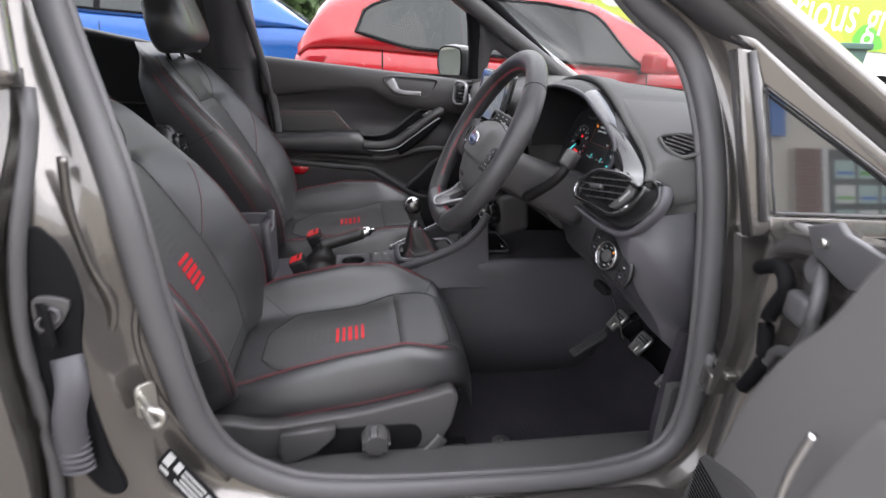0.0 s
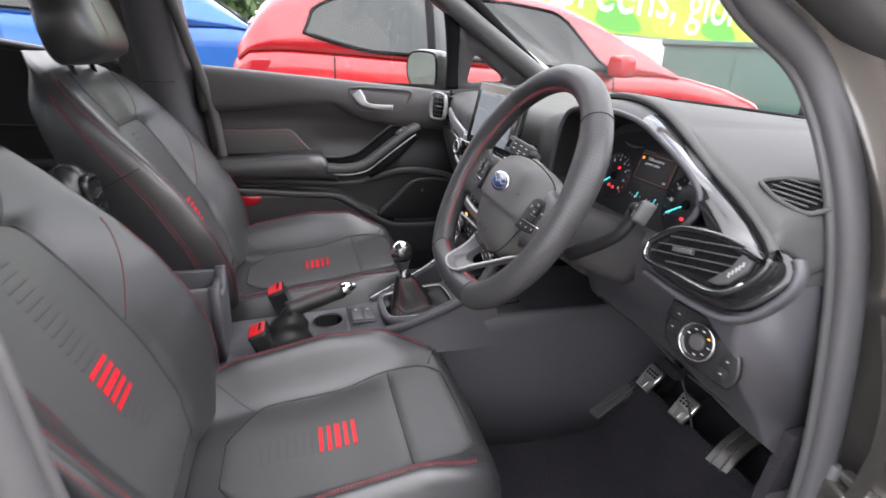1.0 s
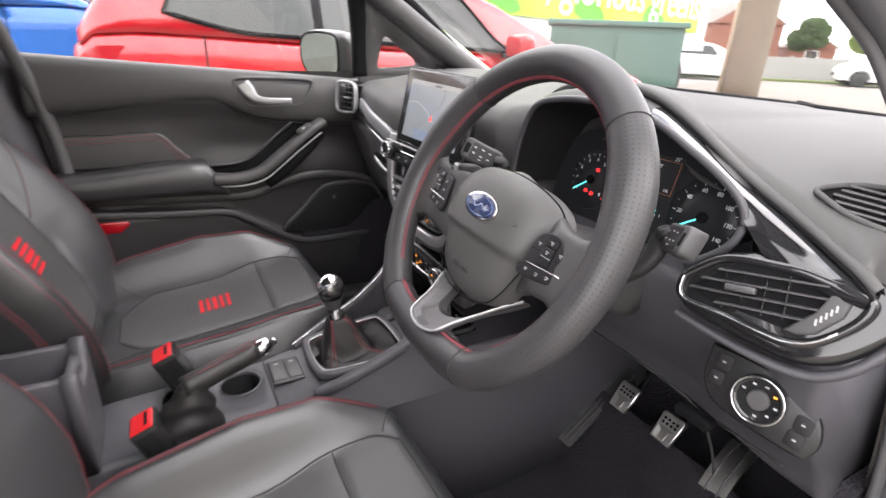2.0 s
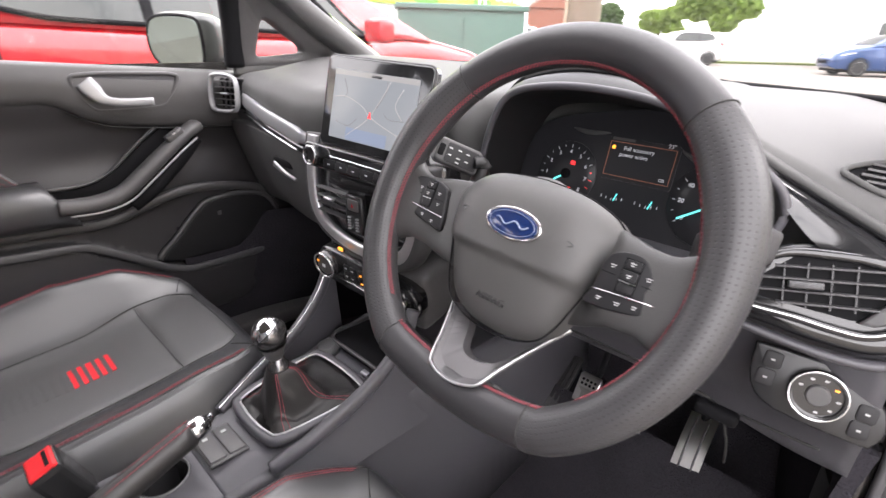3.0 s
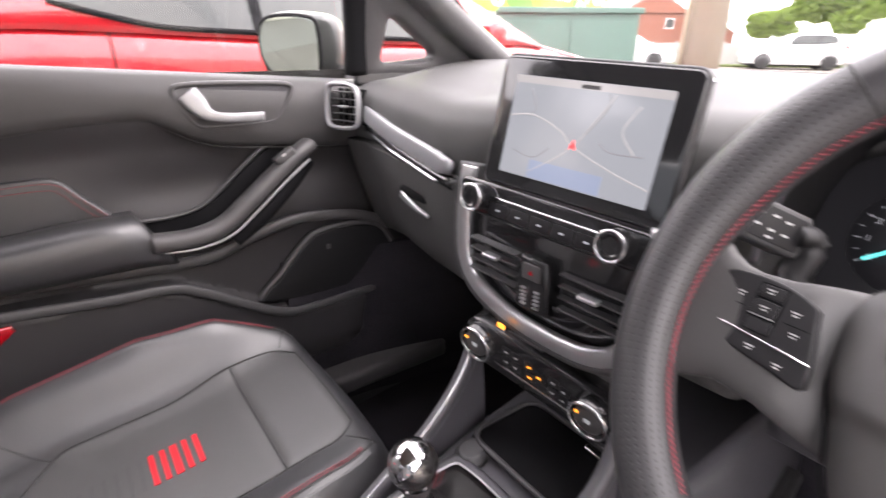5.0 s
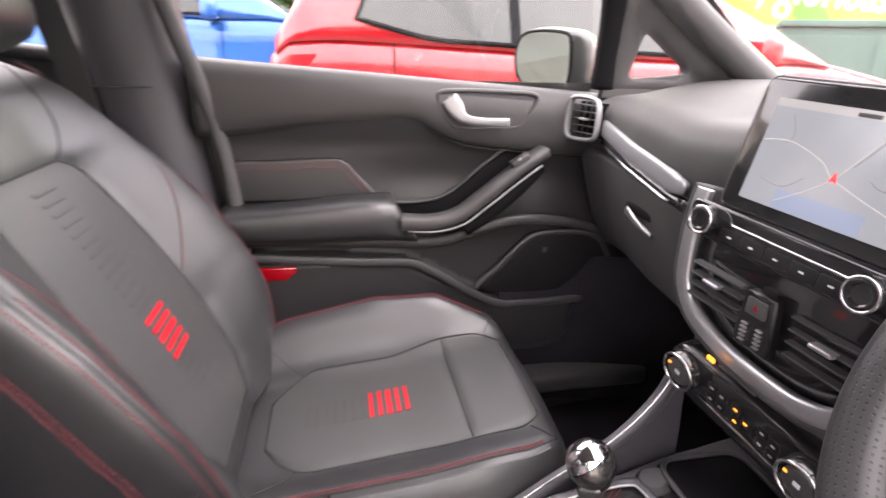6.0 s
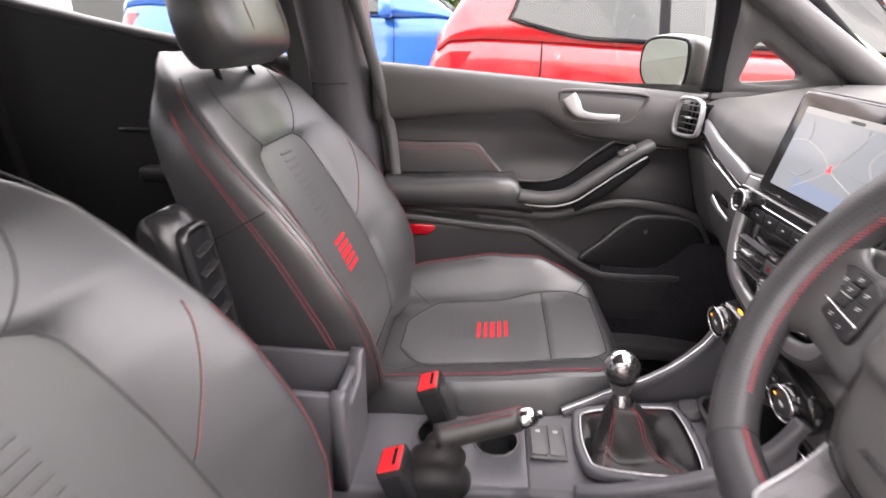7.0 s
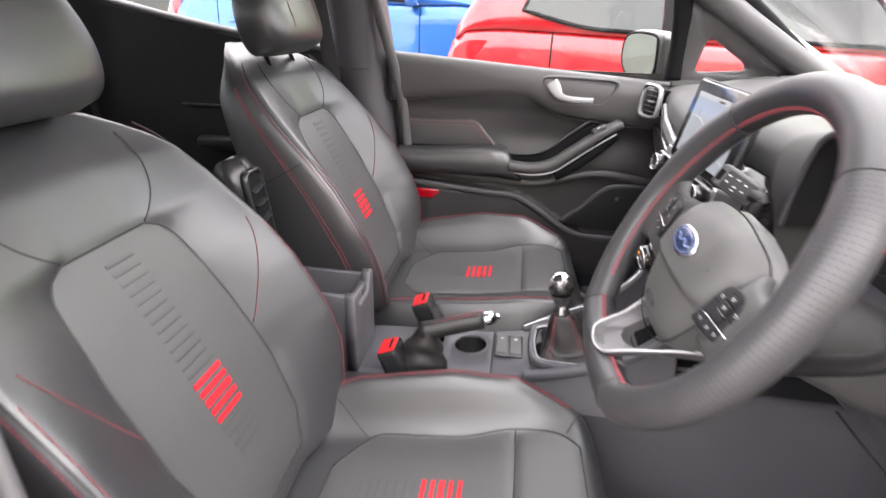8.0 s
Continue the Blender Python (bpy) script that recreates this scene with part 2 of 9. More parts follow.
def cr(pts, n=8, closed=False):
    """A smooth line through points."""
    p = [Vector(q) for q in pts]
    out = []
    m = len(p)
    for i in range(m if closed else m - 1):
        a, b_, c, d = (p[(i - 1) % m], p[i], p[(i + 1) % m], p[(i + 2) % m]) if closed else (p[max(i - 1, 0)], p[i], p[i + 1], p[min(i + 2, m - 1)])
        for k in range(n):
            t = k / n
            out.append(0.5 * (2 * b_ + (c - a) * t + (2 * a - 5 * b_ + 4 * c - d) * t * t + (3 * b_ - a - 3 * c + d) * t ** 3))
    if not closed:
        out.append(p[-1])
    return out


def interp(x, xs, ys):
    return float(np.interp(x, xs, ys))


def soft(x, a, b_):
    t = min(1, max(0, (x - a) / (b_ - a)))
    return t * t * (3 - 2 * t)


def sweep(pts, ra, rb=None, n=10, closed=False, up=(0, 0, 1), name="tube", square=2.0):
    """A rod of elliptic or squarish section along a line; ra and rb may be functions of the way along."""
    p = [Vector(q) for q in pts]
    m = len(p)
    verts, faces = [], []
    for i in range(m):
        t = (p[(i + 1) % m] - p[i - 1]) if closed else (p[min(i + 1, m - 1)] - p[max(i - 1, 0)])
        t.normalize()
        s = t.cross(Vector(up))
        s = s.normalized() if s.length > 1e-5 else Vector((1, 0, 0))
        w = s.cross(t).normalized()
        f = i / max(1, m - 1)
        a = ra(f) if callable(ra) else ra
        b_ = a if rb is None else (rb(f) if callable(rb) else rb)
        for k in range(n):
            an = 2 * math.pi * k / n
            c, d = math.cos(an), math.sin(an)
            e = 2.0 / square
            verts.append(p[i] + s * (a * math.copysign(abs(c) ** e, c)) + w * (b_ * math.copysign(abs(d) ** e, d)))
    for i in range(m if closed else m - 1):
        j = (i + 1) % m
        for k in range(n):
            l = (k + 1) % n
            faces.append((i * n + k, i * n + l, j * n + l, j * n + k))
    if not closed:
        faces += [tuple(range(n))[::-1], tuple(range((m - 1) * n, m * n))]
    return mk(name, verts, faces)


def loft(loops, name="loft", caps=True, closed=True, smooth=True):
    """Skin over sections of equal length."""
    n = len(loops[0])
    verts = [v for l in loops for v in l]
    faces = []
    for i in range(len(loops) - 1):
        for k in range(n if closed else n - 1):
            l = (k + 1) % n
            faces.append((i * n + k, i * n + l, (i + 1) * n + l, (i + 1) * n + k))
    if caps and closed:
        faces += [tuple(range(n))[::-1], tuple(range((len(loops) - 1) * n, len(loops) * n))]
    return mk(name, verts, faces, smooth)


def sheet(fn, nu, nv, name="sheet", thick=None):
    """A surface fn(u, v); with thick (a vector or a function of u, v) it becomes a shell."""
    g = [[Vector(fn(i / (nu - 1), j / (nv - 1))) for j in range(nv)] for i in range(nu)]
    verts = [v for r in g for v in r]
    faces = [(i * nv + j, (i + 1) * nv + j, (i + 1) * nv + j + 1, i * nv + j + 1) for i in range(nu - 1) for j in range(nv - 1)]
    if thick is not None:
        k = len(verts)
        verts += [v + Vector(thick(i / (nu - 1), j / (nv - 1)) if callable(thick) else thick) for i, r in enumerate(g) for j, v in enumerate(r)]
        faces += [tuple(k + q for q in f[::-1]) for f in faces]
        rim = [i * nv for i in range(nu)] + [(nu - 1) * nv + j for j in range(1, nv)] + [i * nv + nv - 1 for i in range(nu - 2, -1, -1)] + [j for j in range(nv - 2, 0, -1)]
        for a, b_ in zip(rim, rim[1:] + rim[:1]):
            faces.append((a, b_, b_ + k, a + k))
    me = mk(name, verts, faces)
    bm = bmesh.new()
    bm.from_mesh(me)
    bmesh.ops.recalc_face_normals(bm, faces=bm.faces[:])
    for e in bm.edges:
        e.smooth = len(e.link_faces) < 2 or e.calc_face_angle(0) < 0.7
    bm.to_mesh(me)
    bm.free()
    return me


def prism(outline, frame_, depth, bevel=0.003, seg=2, bm=None):
    """A plate with the given outline in a frame's x-y plane, thick along its z."""
    bm = bm or bmesh.new()
    lo = [bm.verts.new((x, y, 0)) for x, y in outline]
    hi = [bm.verts.new((x, y, depth)) for x, y in outline]
    fs = [bm.faces.new(lo[::-1]), bm.faces.new(hi)]
    n = len(lo)
    for i in range(n):
        fs.append(bm.faces.new((lo[i], lo[(i + 1) % n], hi[(i + 1) % n], hi[i])))
    bmesh.ops.recalc_face_normals(bm, faces=fs)
    vs = lo + hi
    if bevel:
        es = list(fs[1].edges)
        r = bmesh.ops.bevel(bm, geom=es, offset=bevel, segments=seg, affect="EDGES", profile=0.6)
        vs = list({v for v in vs if v.is_valid} | {v for f in r["faces"] for v in f.verts})
    bmesh.ops.transform(bm, matrix=frame_, verts=vs)
    return bm


def basis(o, x, y):
    """A frame at o whose x and y run along the given directions."""
    x = Vector(x).normalized()
    z = x.cross(Vector(y)).normalized()
    y = z.cross(x)
    return Matrix(((x.x, y.x, z.x, o[0]), (x.y, y.y, z.y, o[1]), (x.z, y.z, z.z, o[2]), (0, 0, 0, 1)))


def rrect(w, h, r, n=5, cx=0.0, cy=0.0):
    out = []
    for k, (sx, sy) in enumerate(((1, 1), (-1, 1), (-1, -1), (1, -1))):
        for i in range(n + 1):
            a = math.pi / 2 * (k + i / n)
            out.append((cx + sx * (w / 2 - r) + r * math.cos(a), cy + sy * (h / 2 - r) + r * math.sin(a)))
    return out


def stitches(pts, every=0.0065, long=0.0046, r=0.0007, lift=None, name="stitching"):
    """Thread dashes along a line, one mesh."""
    p = [Vector(q) for q in pts]
    d = [0.0]
    for a, b_ in zip(p, p[1:]):
        d.append(d[-1] + (b_ - a).length)
    verts, faces = [], []

    def at(s):
        i = min(len(p) - 2, max(0, int(np.searchsorted(d, s)) - 1))
        f = (s - d[i]) / max(1e-9, d[i + 1] - d[i])
        return p[i].lerp(p[i + 1], f)
    s = 0.0
    while s + long < d[-1]:
        a, b_ = at(s), at(s + long)
        t = (b_ - a).normalized()
        q = t.cross(Vector((0.31, 0.62, 0.72))).normalized()
        w = t.cross(q)
        k = len(verts)
        for c in (a - t * r, a.lerp(b_, 0.5), b_ + t * r):
            rr = r if c is not a else r
            verts += [c + q * rr, c + w * rr, c - q * rr, c - w * rr]
        for g in (0, 4):
            for j in range(4):
                faces.append((k + g + j, k + g + (j + 1) % 4, k + g + 4 + (j + 1) % 4, k + g + 4 + j))
        faces += [(k + 3, k + 2, k + 1, k), (k + 8, k + 9, k + 10, k + 11)]
        s += every
    return mk(name, verts, faces)


def letters(text, size, frame_, name="lettering", depth=0.0004):
    """Writing with the built-in font, as a mesh in a frame's x-y plane, centred."""
    cu = bpy.data.curves.new(name, "FONT")
    cu.body, cu.size, cu.align_x, cu.align_y, cu.extrude = text, size, "CENTER", "CENTER", depth
    tmp = bpy.data.objects.new(name, cu)
    scene.collection.objects.link(tmp)
    dg = bpy.context.evaluated_depsgraph_get()
    me = bpy.data.meshes.new_from_object(tmp.evaluated_get(dg))
    bpy.data.objects.remove(tmp)
    bpy.data.curves.remove(cu)
    me.materials.clear()
    me.transform(frame_)
    return me


# ---- front seats ----
def INSERT(s):
    """Half-width of the woven panel in the backrest, with rounded upper corners."""
    x = min(1.0, max(0.0, (s - 0.452) / 0.0435))
    return interp(s, [0.03, 0.09, 0.20, 0.33, 0.43, 0.475, 0.496], [0.095, 0.125, 0.141, 0.136, 0.123, 0.114, 0.108]) * (1 - 0.34 * (1 - math.sqrt(1 - x * x)))


def seat_shape(cy, lift, tip):
    """Surfaces of one front seat: its back and its cushion, as functions."""
    pivot = Vector((0.0, cy, 0.545))
    turn = Matrix.Rotation(radians(-tip), 3, "Y")

    def place(p):
        return pivot + turn @ (p - pivot) + Vector((0, 0, lift))

    def stand(p):
        return p + Vector((0.018 if lift else 0.0, -0.028, lift))

    d, nrm = Vector((-0.383, 0, 0.924)), Vector((0.924, 0, 0.383))
    base = Vector((-0.262, cy, 0.512))
    TOP = 0.705

    def half(s):
        return interp(s, [0, 0.06, 0.14, 0.23, 0.33, 0.41, 0.48, 0.53, 0.58, 0.62, 0.65, 0.68, TOP], [0.200, 0.236, 0.262, 0.272, 0.272, 0.268, 0.260, 0.252, 0.236, 0.212, 0.182, 0.140, 0.085])

    def relief(s, u):
        a = abs(u)
        mid = interp(s, [0, 0.10, 0.25, 0.40, 0.49, 0.60, TOP], [0.006, 0.012, 0.004, -0.010, -0.022, -0.034, -0.050])
        b_ = interp(s, [0, 0.06, 0.14, 0.20, 0.33, 0.41, 0.50, 0.60, TOP], [0.030, 0.055, 0.078, 0.084, 0.076, 0.060, 0.036, 0.010, 0.0])
        edge = INSERT(s) / half(s)
        rise = soft(a, edge - 0.10, 0.985) * 0.75 + 0.25 * max(0.0, (a - edge) / (1 - edge)) ** 0.8
        lip = 0.005 * max(soft(a, edge - 0.02, edge + 0.05), soft(s, 0.480, 0.510)) * (1 - soft(s, 0.60, 0.68))
        fall = 0.016 * max(0, (a - 0.90) / 0.10) ** 2.4
        top = 0.05 * max(0, (s - 0.64) / (TOP - 0.64)) ** 2
        return mid + b_ * min(1, rise) + lip - fall - top

    def back(s, u, off=0.0):
        return stand(base + d * s + nrm * (relief(s, u) + off) + Vector((0, u * half(s), 0)))

    def back_rear(s, u):
        deep = interp(s, [0, 0.1, 0.4, 0.6, TOP], [0.11, 0.130, 0.125, 0.115, 0.105])
        return stand(base + d * s - nrm * (deep - 0.012 * abs(u) ** 3) + Vector((0, u * half(s) * 0.96, 0)))

    def width(x):
        return interp(x, [-0.28, -0.2, 0.0, 0.12, 0.19, 0.235, 0.262, 0.274], [0.215, 0.235, 0.245, 0.244, 0.236, 0.216, 0.186, 0.160])

    def level(x, u):
        a = abs(u)
        z = 0.536 + 0.045 * x + 0.012 * soft(x, 0.0, 0.17)
        z -= 0.095 * max(0, (x - 0.222) / 0.052) ** 2.6
        b_ = interp(x, [-0.28, -0.18, 0.0, 0.12, 0.2, 0.27], [0.040, 0.058, 0.066, 0.052, 0.022, 0.0]) * (1.7 if u > 0 else (0.35 if lift else interp(x, [-0.25, -0.10, 0.20], [0.45, 0.85, 1.35])))
        return z + b_ * math.exp(-((a - 0.80) / 0.18) ** 2) - 0.062 * max(0, (a - 0.84) / 0.16) ** 2

    def cushion(x, u, off=0.0):
        return place(Vector((x + 0.012 * (1 - u * u) * soft(x, 0.1, 0.25), cy + u * width(x), level(x, u) + off)))

    return place, back, back_rear, cushion, width, half, TOP, stand(base + d * TOP)


def underside(x):
    """Height of the cushion's lower leather edge, before the seat's tilt."""
    return interp(x, [-0.28, -0.19, -0.02, 0.118, 0.213, 0.274], [0.462, 0.474, 0.480, 0.496, 0.510, 0.512])


def shape_panel(fn, a0, a1, halfw, rows=48, cols=32, edge=0.0040):
    """An inlaid panel over a seat surface: rows along it, half-width by row, rounded corners, edges tucked in."""
    def f(i, j):
        a = a0 + (a1 - a0) * i
        u = (2 * j - 1)
        h = halfw(a)
        t = max(abs(u), abs(2 * i - 1) * 0.98)
        return fn(a, u * h, edge * (1 - t ** 14) - 0.0010 * t ** 14)
    return sheet(f, rows, cols, thick=(0, 0, -0.004))


def seat_bars(fn, a0, step, y_half, seat, first, last):
    """Printed and embossed stripes, lying across the seat; those near the middle of the row are red."""
    for k in range(first, last):
        red = 0 <= k < 5
        fade = 1.0 if red else max(0.80, 1 - 0.03 * (abs(k) if k < 0 else k - 4))
        w = 0.0037 if red else 0.0030
        w = 0.0050 if k == 2 else w
        h = y_half * fade
        c = a0 + step * k
        me = sheet(lambda i, j: fn(c + w * (2 * i - 1), (2 * j - 1) * h, 0.0054 if red else 0.0044), 3, 9, thick=(0, 0, -0.003))
        part("bar" if red else "embossed_stripe", me, M_REDBAR if red else M_EMBOSS, seat, "bright red printed bar" if red else "")


def front_seat(name, cy, lift, tip, outer, label):
    place, back, back_rear, cushion, width, half, TOP, peak = seat_shape(cy, lift, tip)
    seat = thing(name, (0, cy, 0.27), label, "car seat", "front seats")
    # cushion
    loops = []
    for x in [-0.285, -0.28] + list(np.linspace(-0.27, 0.2, 26)) + [0.215, 0.23, 0.243, 0.254, 0.263, 0.270, 0.274]:
        nose = max(0, (x - 0.2) / 0.074)
        lo = underside(x) - 0.030 * nose ** 2
        l = [cushion(x, u) for u in np.linspace(-1, 1, 41)]
        w = width(x) * 0.965
        zt = l[0].z
        under = [Vector((x - 0.012 * nose, cy + w * sgn, 0)) for sgn in (1, 1, 0.6, -0.6, -1, -1)]
        hs = [0.5, 0.06, 0, 0, 0.06, 0.5]
        p0 = place(Vector((x, cy, lo)))
        for v, h in zip(under, hs):
            q = place(Vector((v.x, v.y, lo)))
            q.z = p0.z + (zt - p0.z) * h
            l.append(q)
        loops.append(l)
    part("cushion", loft(loops, "cushion"), M_LEATHER, seat)
    part("cushion_insert", shape_panel(lambda a, y, o: cushion(a, y / width(a), o), -0.205, 0.118,
                                       lambda a: 0.128 * (1 - 0.55 * max(0, (-0.12 - a) / 0.085) ** 2.2) + 0.010 * soft(a, 0, 0.12)), M_INSERT, seat, "dark grey woven seat panel")
    part("cushion_front_insert", shape_panel(lambda a, y, o: cushion(a, y / width(a), o), 0.121, 0.224,
                                             lambda a: 0.138 * (1 - 0.18 * max(0, (a - 0.18) / 0.044) ** 2), rows=16), M_INSERT, seat, "dark grey woven front panel")
    # back
    loops = []
    fan = [math.sin(math.pi / 2 * q) for q in np.linspace(-1, 1, 81)]
    for s in [0.0, 0.004] + list(np.linspace(0.02, 0.63, 62)) + [0.645, 0.66, 0.675, 0.687, 0.697, 0.702, TOP]:
        f = [back(s, u) for u in fan]
        r = [back_rear(s, u) for u in np.linspace(1, -1, 15)]
        if s > 0.58:
            k = soft(s, 0.58, TOP) * 0.95
            mid = (f[40] + r[7]) / 2
            f, r = [v.lerp(Vector((mid.x, v.y, mid.z)), k) for v in f], [v.lerp(Vector((mid.x, v.y, mid.z)), k) for v in r]
        side = lambda a, b_, sg: [a.lerp(b_, q) + Vector((0, sg * 0.012 * math.sin(math.pi * q) ** 0.7, 0)) for q in (0.06, 0.15, 0.30, 0.5, 0.7, 0.88)]
        loops.append(f + side(f[-1], r[0], 1) + r + side(f[0], r[-1], -1)[::-1])
    part("backrest", loft(loops, "backrest"), M_LEATHER, seat)
    part("backrest_insert", shape_panel(lambda a, y, o: back(a, y / half(a), o), 0.03, 0.4945, INSERT, rows=70), M_INSERT, seat, "dark grey woven backrest panel")
    # sewn side panels of the back and the cushion
    for sgn in (-1, 1):
        part("side_panel", sheet(lambda u, v: back(0.03 + 0.57 * u, sgn).lerp(back_rear(0.03 + 0.57 * u, sgn), 0.29 + 0.67 * v) + Vector((0, sgn * (0.0015 + 0.0125 * math.sin(math.pi * (0.29 + 0.67 * v)) ** 0.7), 0)), 30, 10, thick=(0, -sgn * 0.004, 0)), M_LEATHER, seat, "black leather side panel")

        def flank(u, v):
            x = -0.25 + 0.47 * u
            e = 0.87 if sgn * cy < 0 and cy > 0 else 0.995
            k = 0.4 if e < 0.9 else 0.0
            if v < k:
                return cushion(x, sgn * (e + (0.995 - e) * v / k), 0.0016)
            v = (v - k) / (1 - k)
            p = cushion(x, sgn * 0.995)
            lo = place(Vector((x, cy, underside(x)))).z + 0.004
            return Vector((p.x, cy + sgn * width(x) * (1 - 0.035 * v) + sgn * 0.0025, p.z + (lo - p.z) * v - 0.001))
        part("side_panel", sheet(flank, 24, 11, thick=(0, -sgn * 0.004, 0)), M_LEATHER, seat, "black leather side panel")
    # piping grooves round the inlaid panels
    def groove(fn, a0, a1, halfw):
        pts = [fn(a, -halfw(a), 0.0004) for a in np.linspace(a0, a1, 40)] + [fn(a1, y, 0.0004) for y in np.linspace(-halfw(a1), halfw(a1), 14)] + [fn(a, halfw(a), 0.0004) for a in np.linspace(a1, a0, 40)] + [fn(a0, y, 0.0004) for y in np.linspace(halfw(a0), -halfw(a0), 14)]
        part("seam", sweep(pts, 0.0017, n=6, closed=True), M_SEAM, seat)
    groove(lambda a, y, o: cushion(a, y / width(a), o), -0.206, 0.224, lambda a: (0.128 * (1 - 0.55 * max(0, (-0.12 - a) / 0.085) ** 2.2) + 0.010 * soft(a, 0, 0.12)) * (1 - 0.18 * max(0, (a - 0.18) / 0.044) ** 2))
    groove(lambda a, y, o: back(a, y / half(a), o), 0.03, 0.495, INSERT)
    # stripes
    seat_bars(lambda a, y, o: cushion(a, y / width(a), o), -0.031, 0.0155, 0.033, seat, -7, 5)
    seat_bars(lambda a, y, o: back(a, y / half(a), o), 0.262, -0.0158, 0.033, seat, -13, 9)
    # seams and thread
    for sgn in (-1, 1):
        for u0, s1 in ((0.992, 0.64), (0.945, 0.41)):
            part("stitching", stitches([back(s, sgn * u0, 0.001) for s in np.linspace(0.02, s1, 70)]), M_THREAD, seat, "red thread seam")
        for dk in (0.24, 0.275):
            part("side_stitching", stitches([back(s, sgn).lerp(back_rear(s, sgn), dk) + Vector((0, sgn * (0.0018 + 0.012 * math.sin(math.pi * dk) ** 0.7), 0)) for s in np.linspace(0.08, 0.60, 50)]), M_THREAD, seat)
        part("seam", sweep([back(s, sgn * 0.968, -0.0002) for s in np.linspace(0.01, 0.64, 70)], 0.0014, n=6), M_SEAM, seat)
        part("seam", sweep([back(0.632 - 0.135 * t, sgn * ((0.66 - 0.16 * t) - 0.20 * t ** 3), 0.0002) for t in np.linspace(0, 1, 20)], 0.0013, n=6), M_SEAM, seat)
        for du in (0.0, 0.018):
            part("stitching", stitches([cushion(x, sgn * (0.80 - du), 0.001) for x in np.linspace(-0.24, 0.215, 50)]), M_THREAD, seat)
        part("seam", sweep([cushion(x, sgn * 0.815, -0.0004) for x in np.linspace(-0.26, 0.235, 50)], 0.0014, n=6), M_SEAM, seat)
        part("side_stitching", stitches([cushion(x, sgn * 0.985, 0.0005) for x in np.linspace(-0.24, 0.22, 40)]), M_THREAD, seat)
        # slanting seam from the bolster's crest down to the panel
        line = [back(0.43 - 0.165 * t, sgn * (0.86 - 0.34 * t ** 1.2), 0.0008) for t in np.linspace(0, 1, 24)]
        part("stitching", stitches(line), M_THREAD, seat)
        part("seam", sweep([p - Vector((0.001, 0, 0)) for p in line], 0.0012, n=6), M_SEAM, seat)
        part("seam", sweep([cushion(-0.15 - 0.09 * t, sgn * (0.50 + 0.25 * t), 0.0002) for t in np.linspace(0, 1, 12)], 0.0011, n=6), M_SEAM, seat)
        part("seam", sweep([cushion(0.205 + 0.03 * t, sgn * (0.60 + 0.22 * t), 0.0002) for t in np.linspace(0, 1, 8)], 0.0012, n=6), M_SEAM, seat)
        # side seam
        for s0 in (0.41, 0.14):
            part("seam", sweep([back(s0, sgn).lerp(back_rear(s0 - 0.02, sgn), t) + Vector((0, sgn * (0.002 + 0.012 * math.sin(math.pi * t) ** 0.7), 0)) for t in np.linspace(0.02, 0.98, 14)], 0.0013, n=6), M_SEAM, seat)
    part("seam", sweep([cushion(0.1195, u, 0.0006) for u in np.linspace(-0.56, 0.56, 16)], 0.0012, n=6), M_SEAM, seat)
    # headrest on two posts
    hd, hn = Vector((-0.30, 0, 0.954)), Vector((0.954, 0, 0.30))
    hb = peak + Vector((0.018, 0, -0.094)) + (Vector((-0.046, 0, 0.016)) if cy < 0 else Vector((0, 0, 0)))
    loops = []
    for t in np.linspace(0, 1, 22):
        hgt = 0.030 + 0.185 * t
        k = (1 - abs(2 * t - 1) ** 5.0) ** 0.40
        wy = 1.12 * (0.114 + 0.022 * math.sin(math.pi * min(1, t * 1.15))) * (0.80 + 0.20 * k)
        wx = (0.054 + 0.016 * (1 - t)) * (0.22 + 0.78 * k)
        c = hb + hd * hgt + hn * (0.012 + 0.012 * t)
        l = []
        for q in range(36):
            an = 2 * math.pi * q / 36
            ca, sa = math.cos(an), math.sin(an)
            l.append(c + hn * (wx * math.copysign(abs(ca) ** 0.62, ca)) + Vector((0, wy * math.copysign(abs(sa) ** 0.62, sa), 0)))
        loops.append(l)
    rest = part("headrest", loft(loops, "headrest"), M_LEATHER, seat)
    for sgn in (-1, 1):
        line = [hb + hd * (0.045 + 0.155 * t) + hn * (0.012 + 0.012 * t) + hn * ((0.054 + 0.016 * (1 - t)) * (0.22 + 0.78 * (1 - abs(2 * t - 1) ** 5.0) ** 0.40) * 0.978) + Vector((0, sgn * (0.068 + 0.006 * math.sin(math.pi * t)), 0)) for t in np.linspace(0.02, 0.98, 30)]
        if cy > 0:
            part("stitching", stitches(line), M_THREAD, rest)
        y = cy + sgn * 0.07
        p = Vector((hb.x - 0.020, y, hb.z - 0.05))
        part("headrest_post", cyl(p, p + hd * 0.085, 0.0065, n=14), M_CHROME, seat, "chrome headrest post")
        part("post_collar", cyl(p + hd * 0.018, p + hd * 0.038, 0.016, 0.013, n=18, bev=0.003), M_PLASTIC, seat)
    # base: frame, rails and side covers
    part("seat_frame", box(place(V(-0.02, cy, 0.415)), (0.44, 0.36, 0.05), 0.012), M_DARK, seat)
    for sgn in (-1, 1):
        part("rail", box(V(0.02, cy + sgn * 0.19, 0.335 + lift * 0.5), (0.50, 0.034, 0.030), 0.006), M_DARK, seat)
        for x in (-0.18, 0.20):
            part("rail_foot", box(V(x, cy + sgn * 0.19, 0.305), (0.05, 0.05, 0.055), 0.01), M_DARK, seat)
    y = cy + outer * 0.235
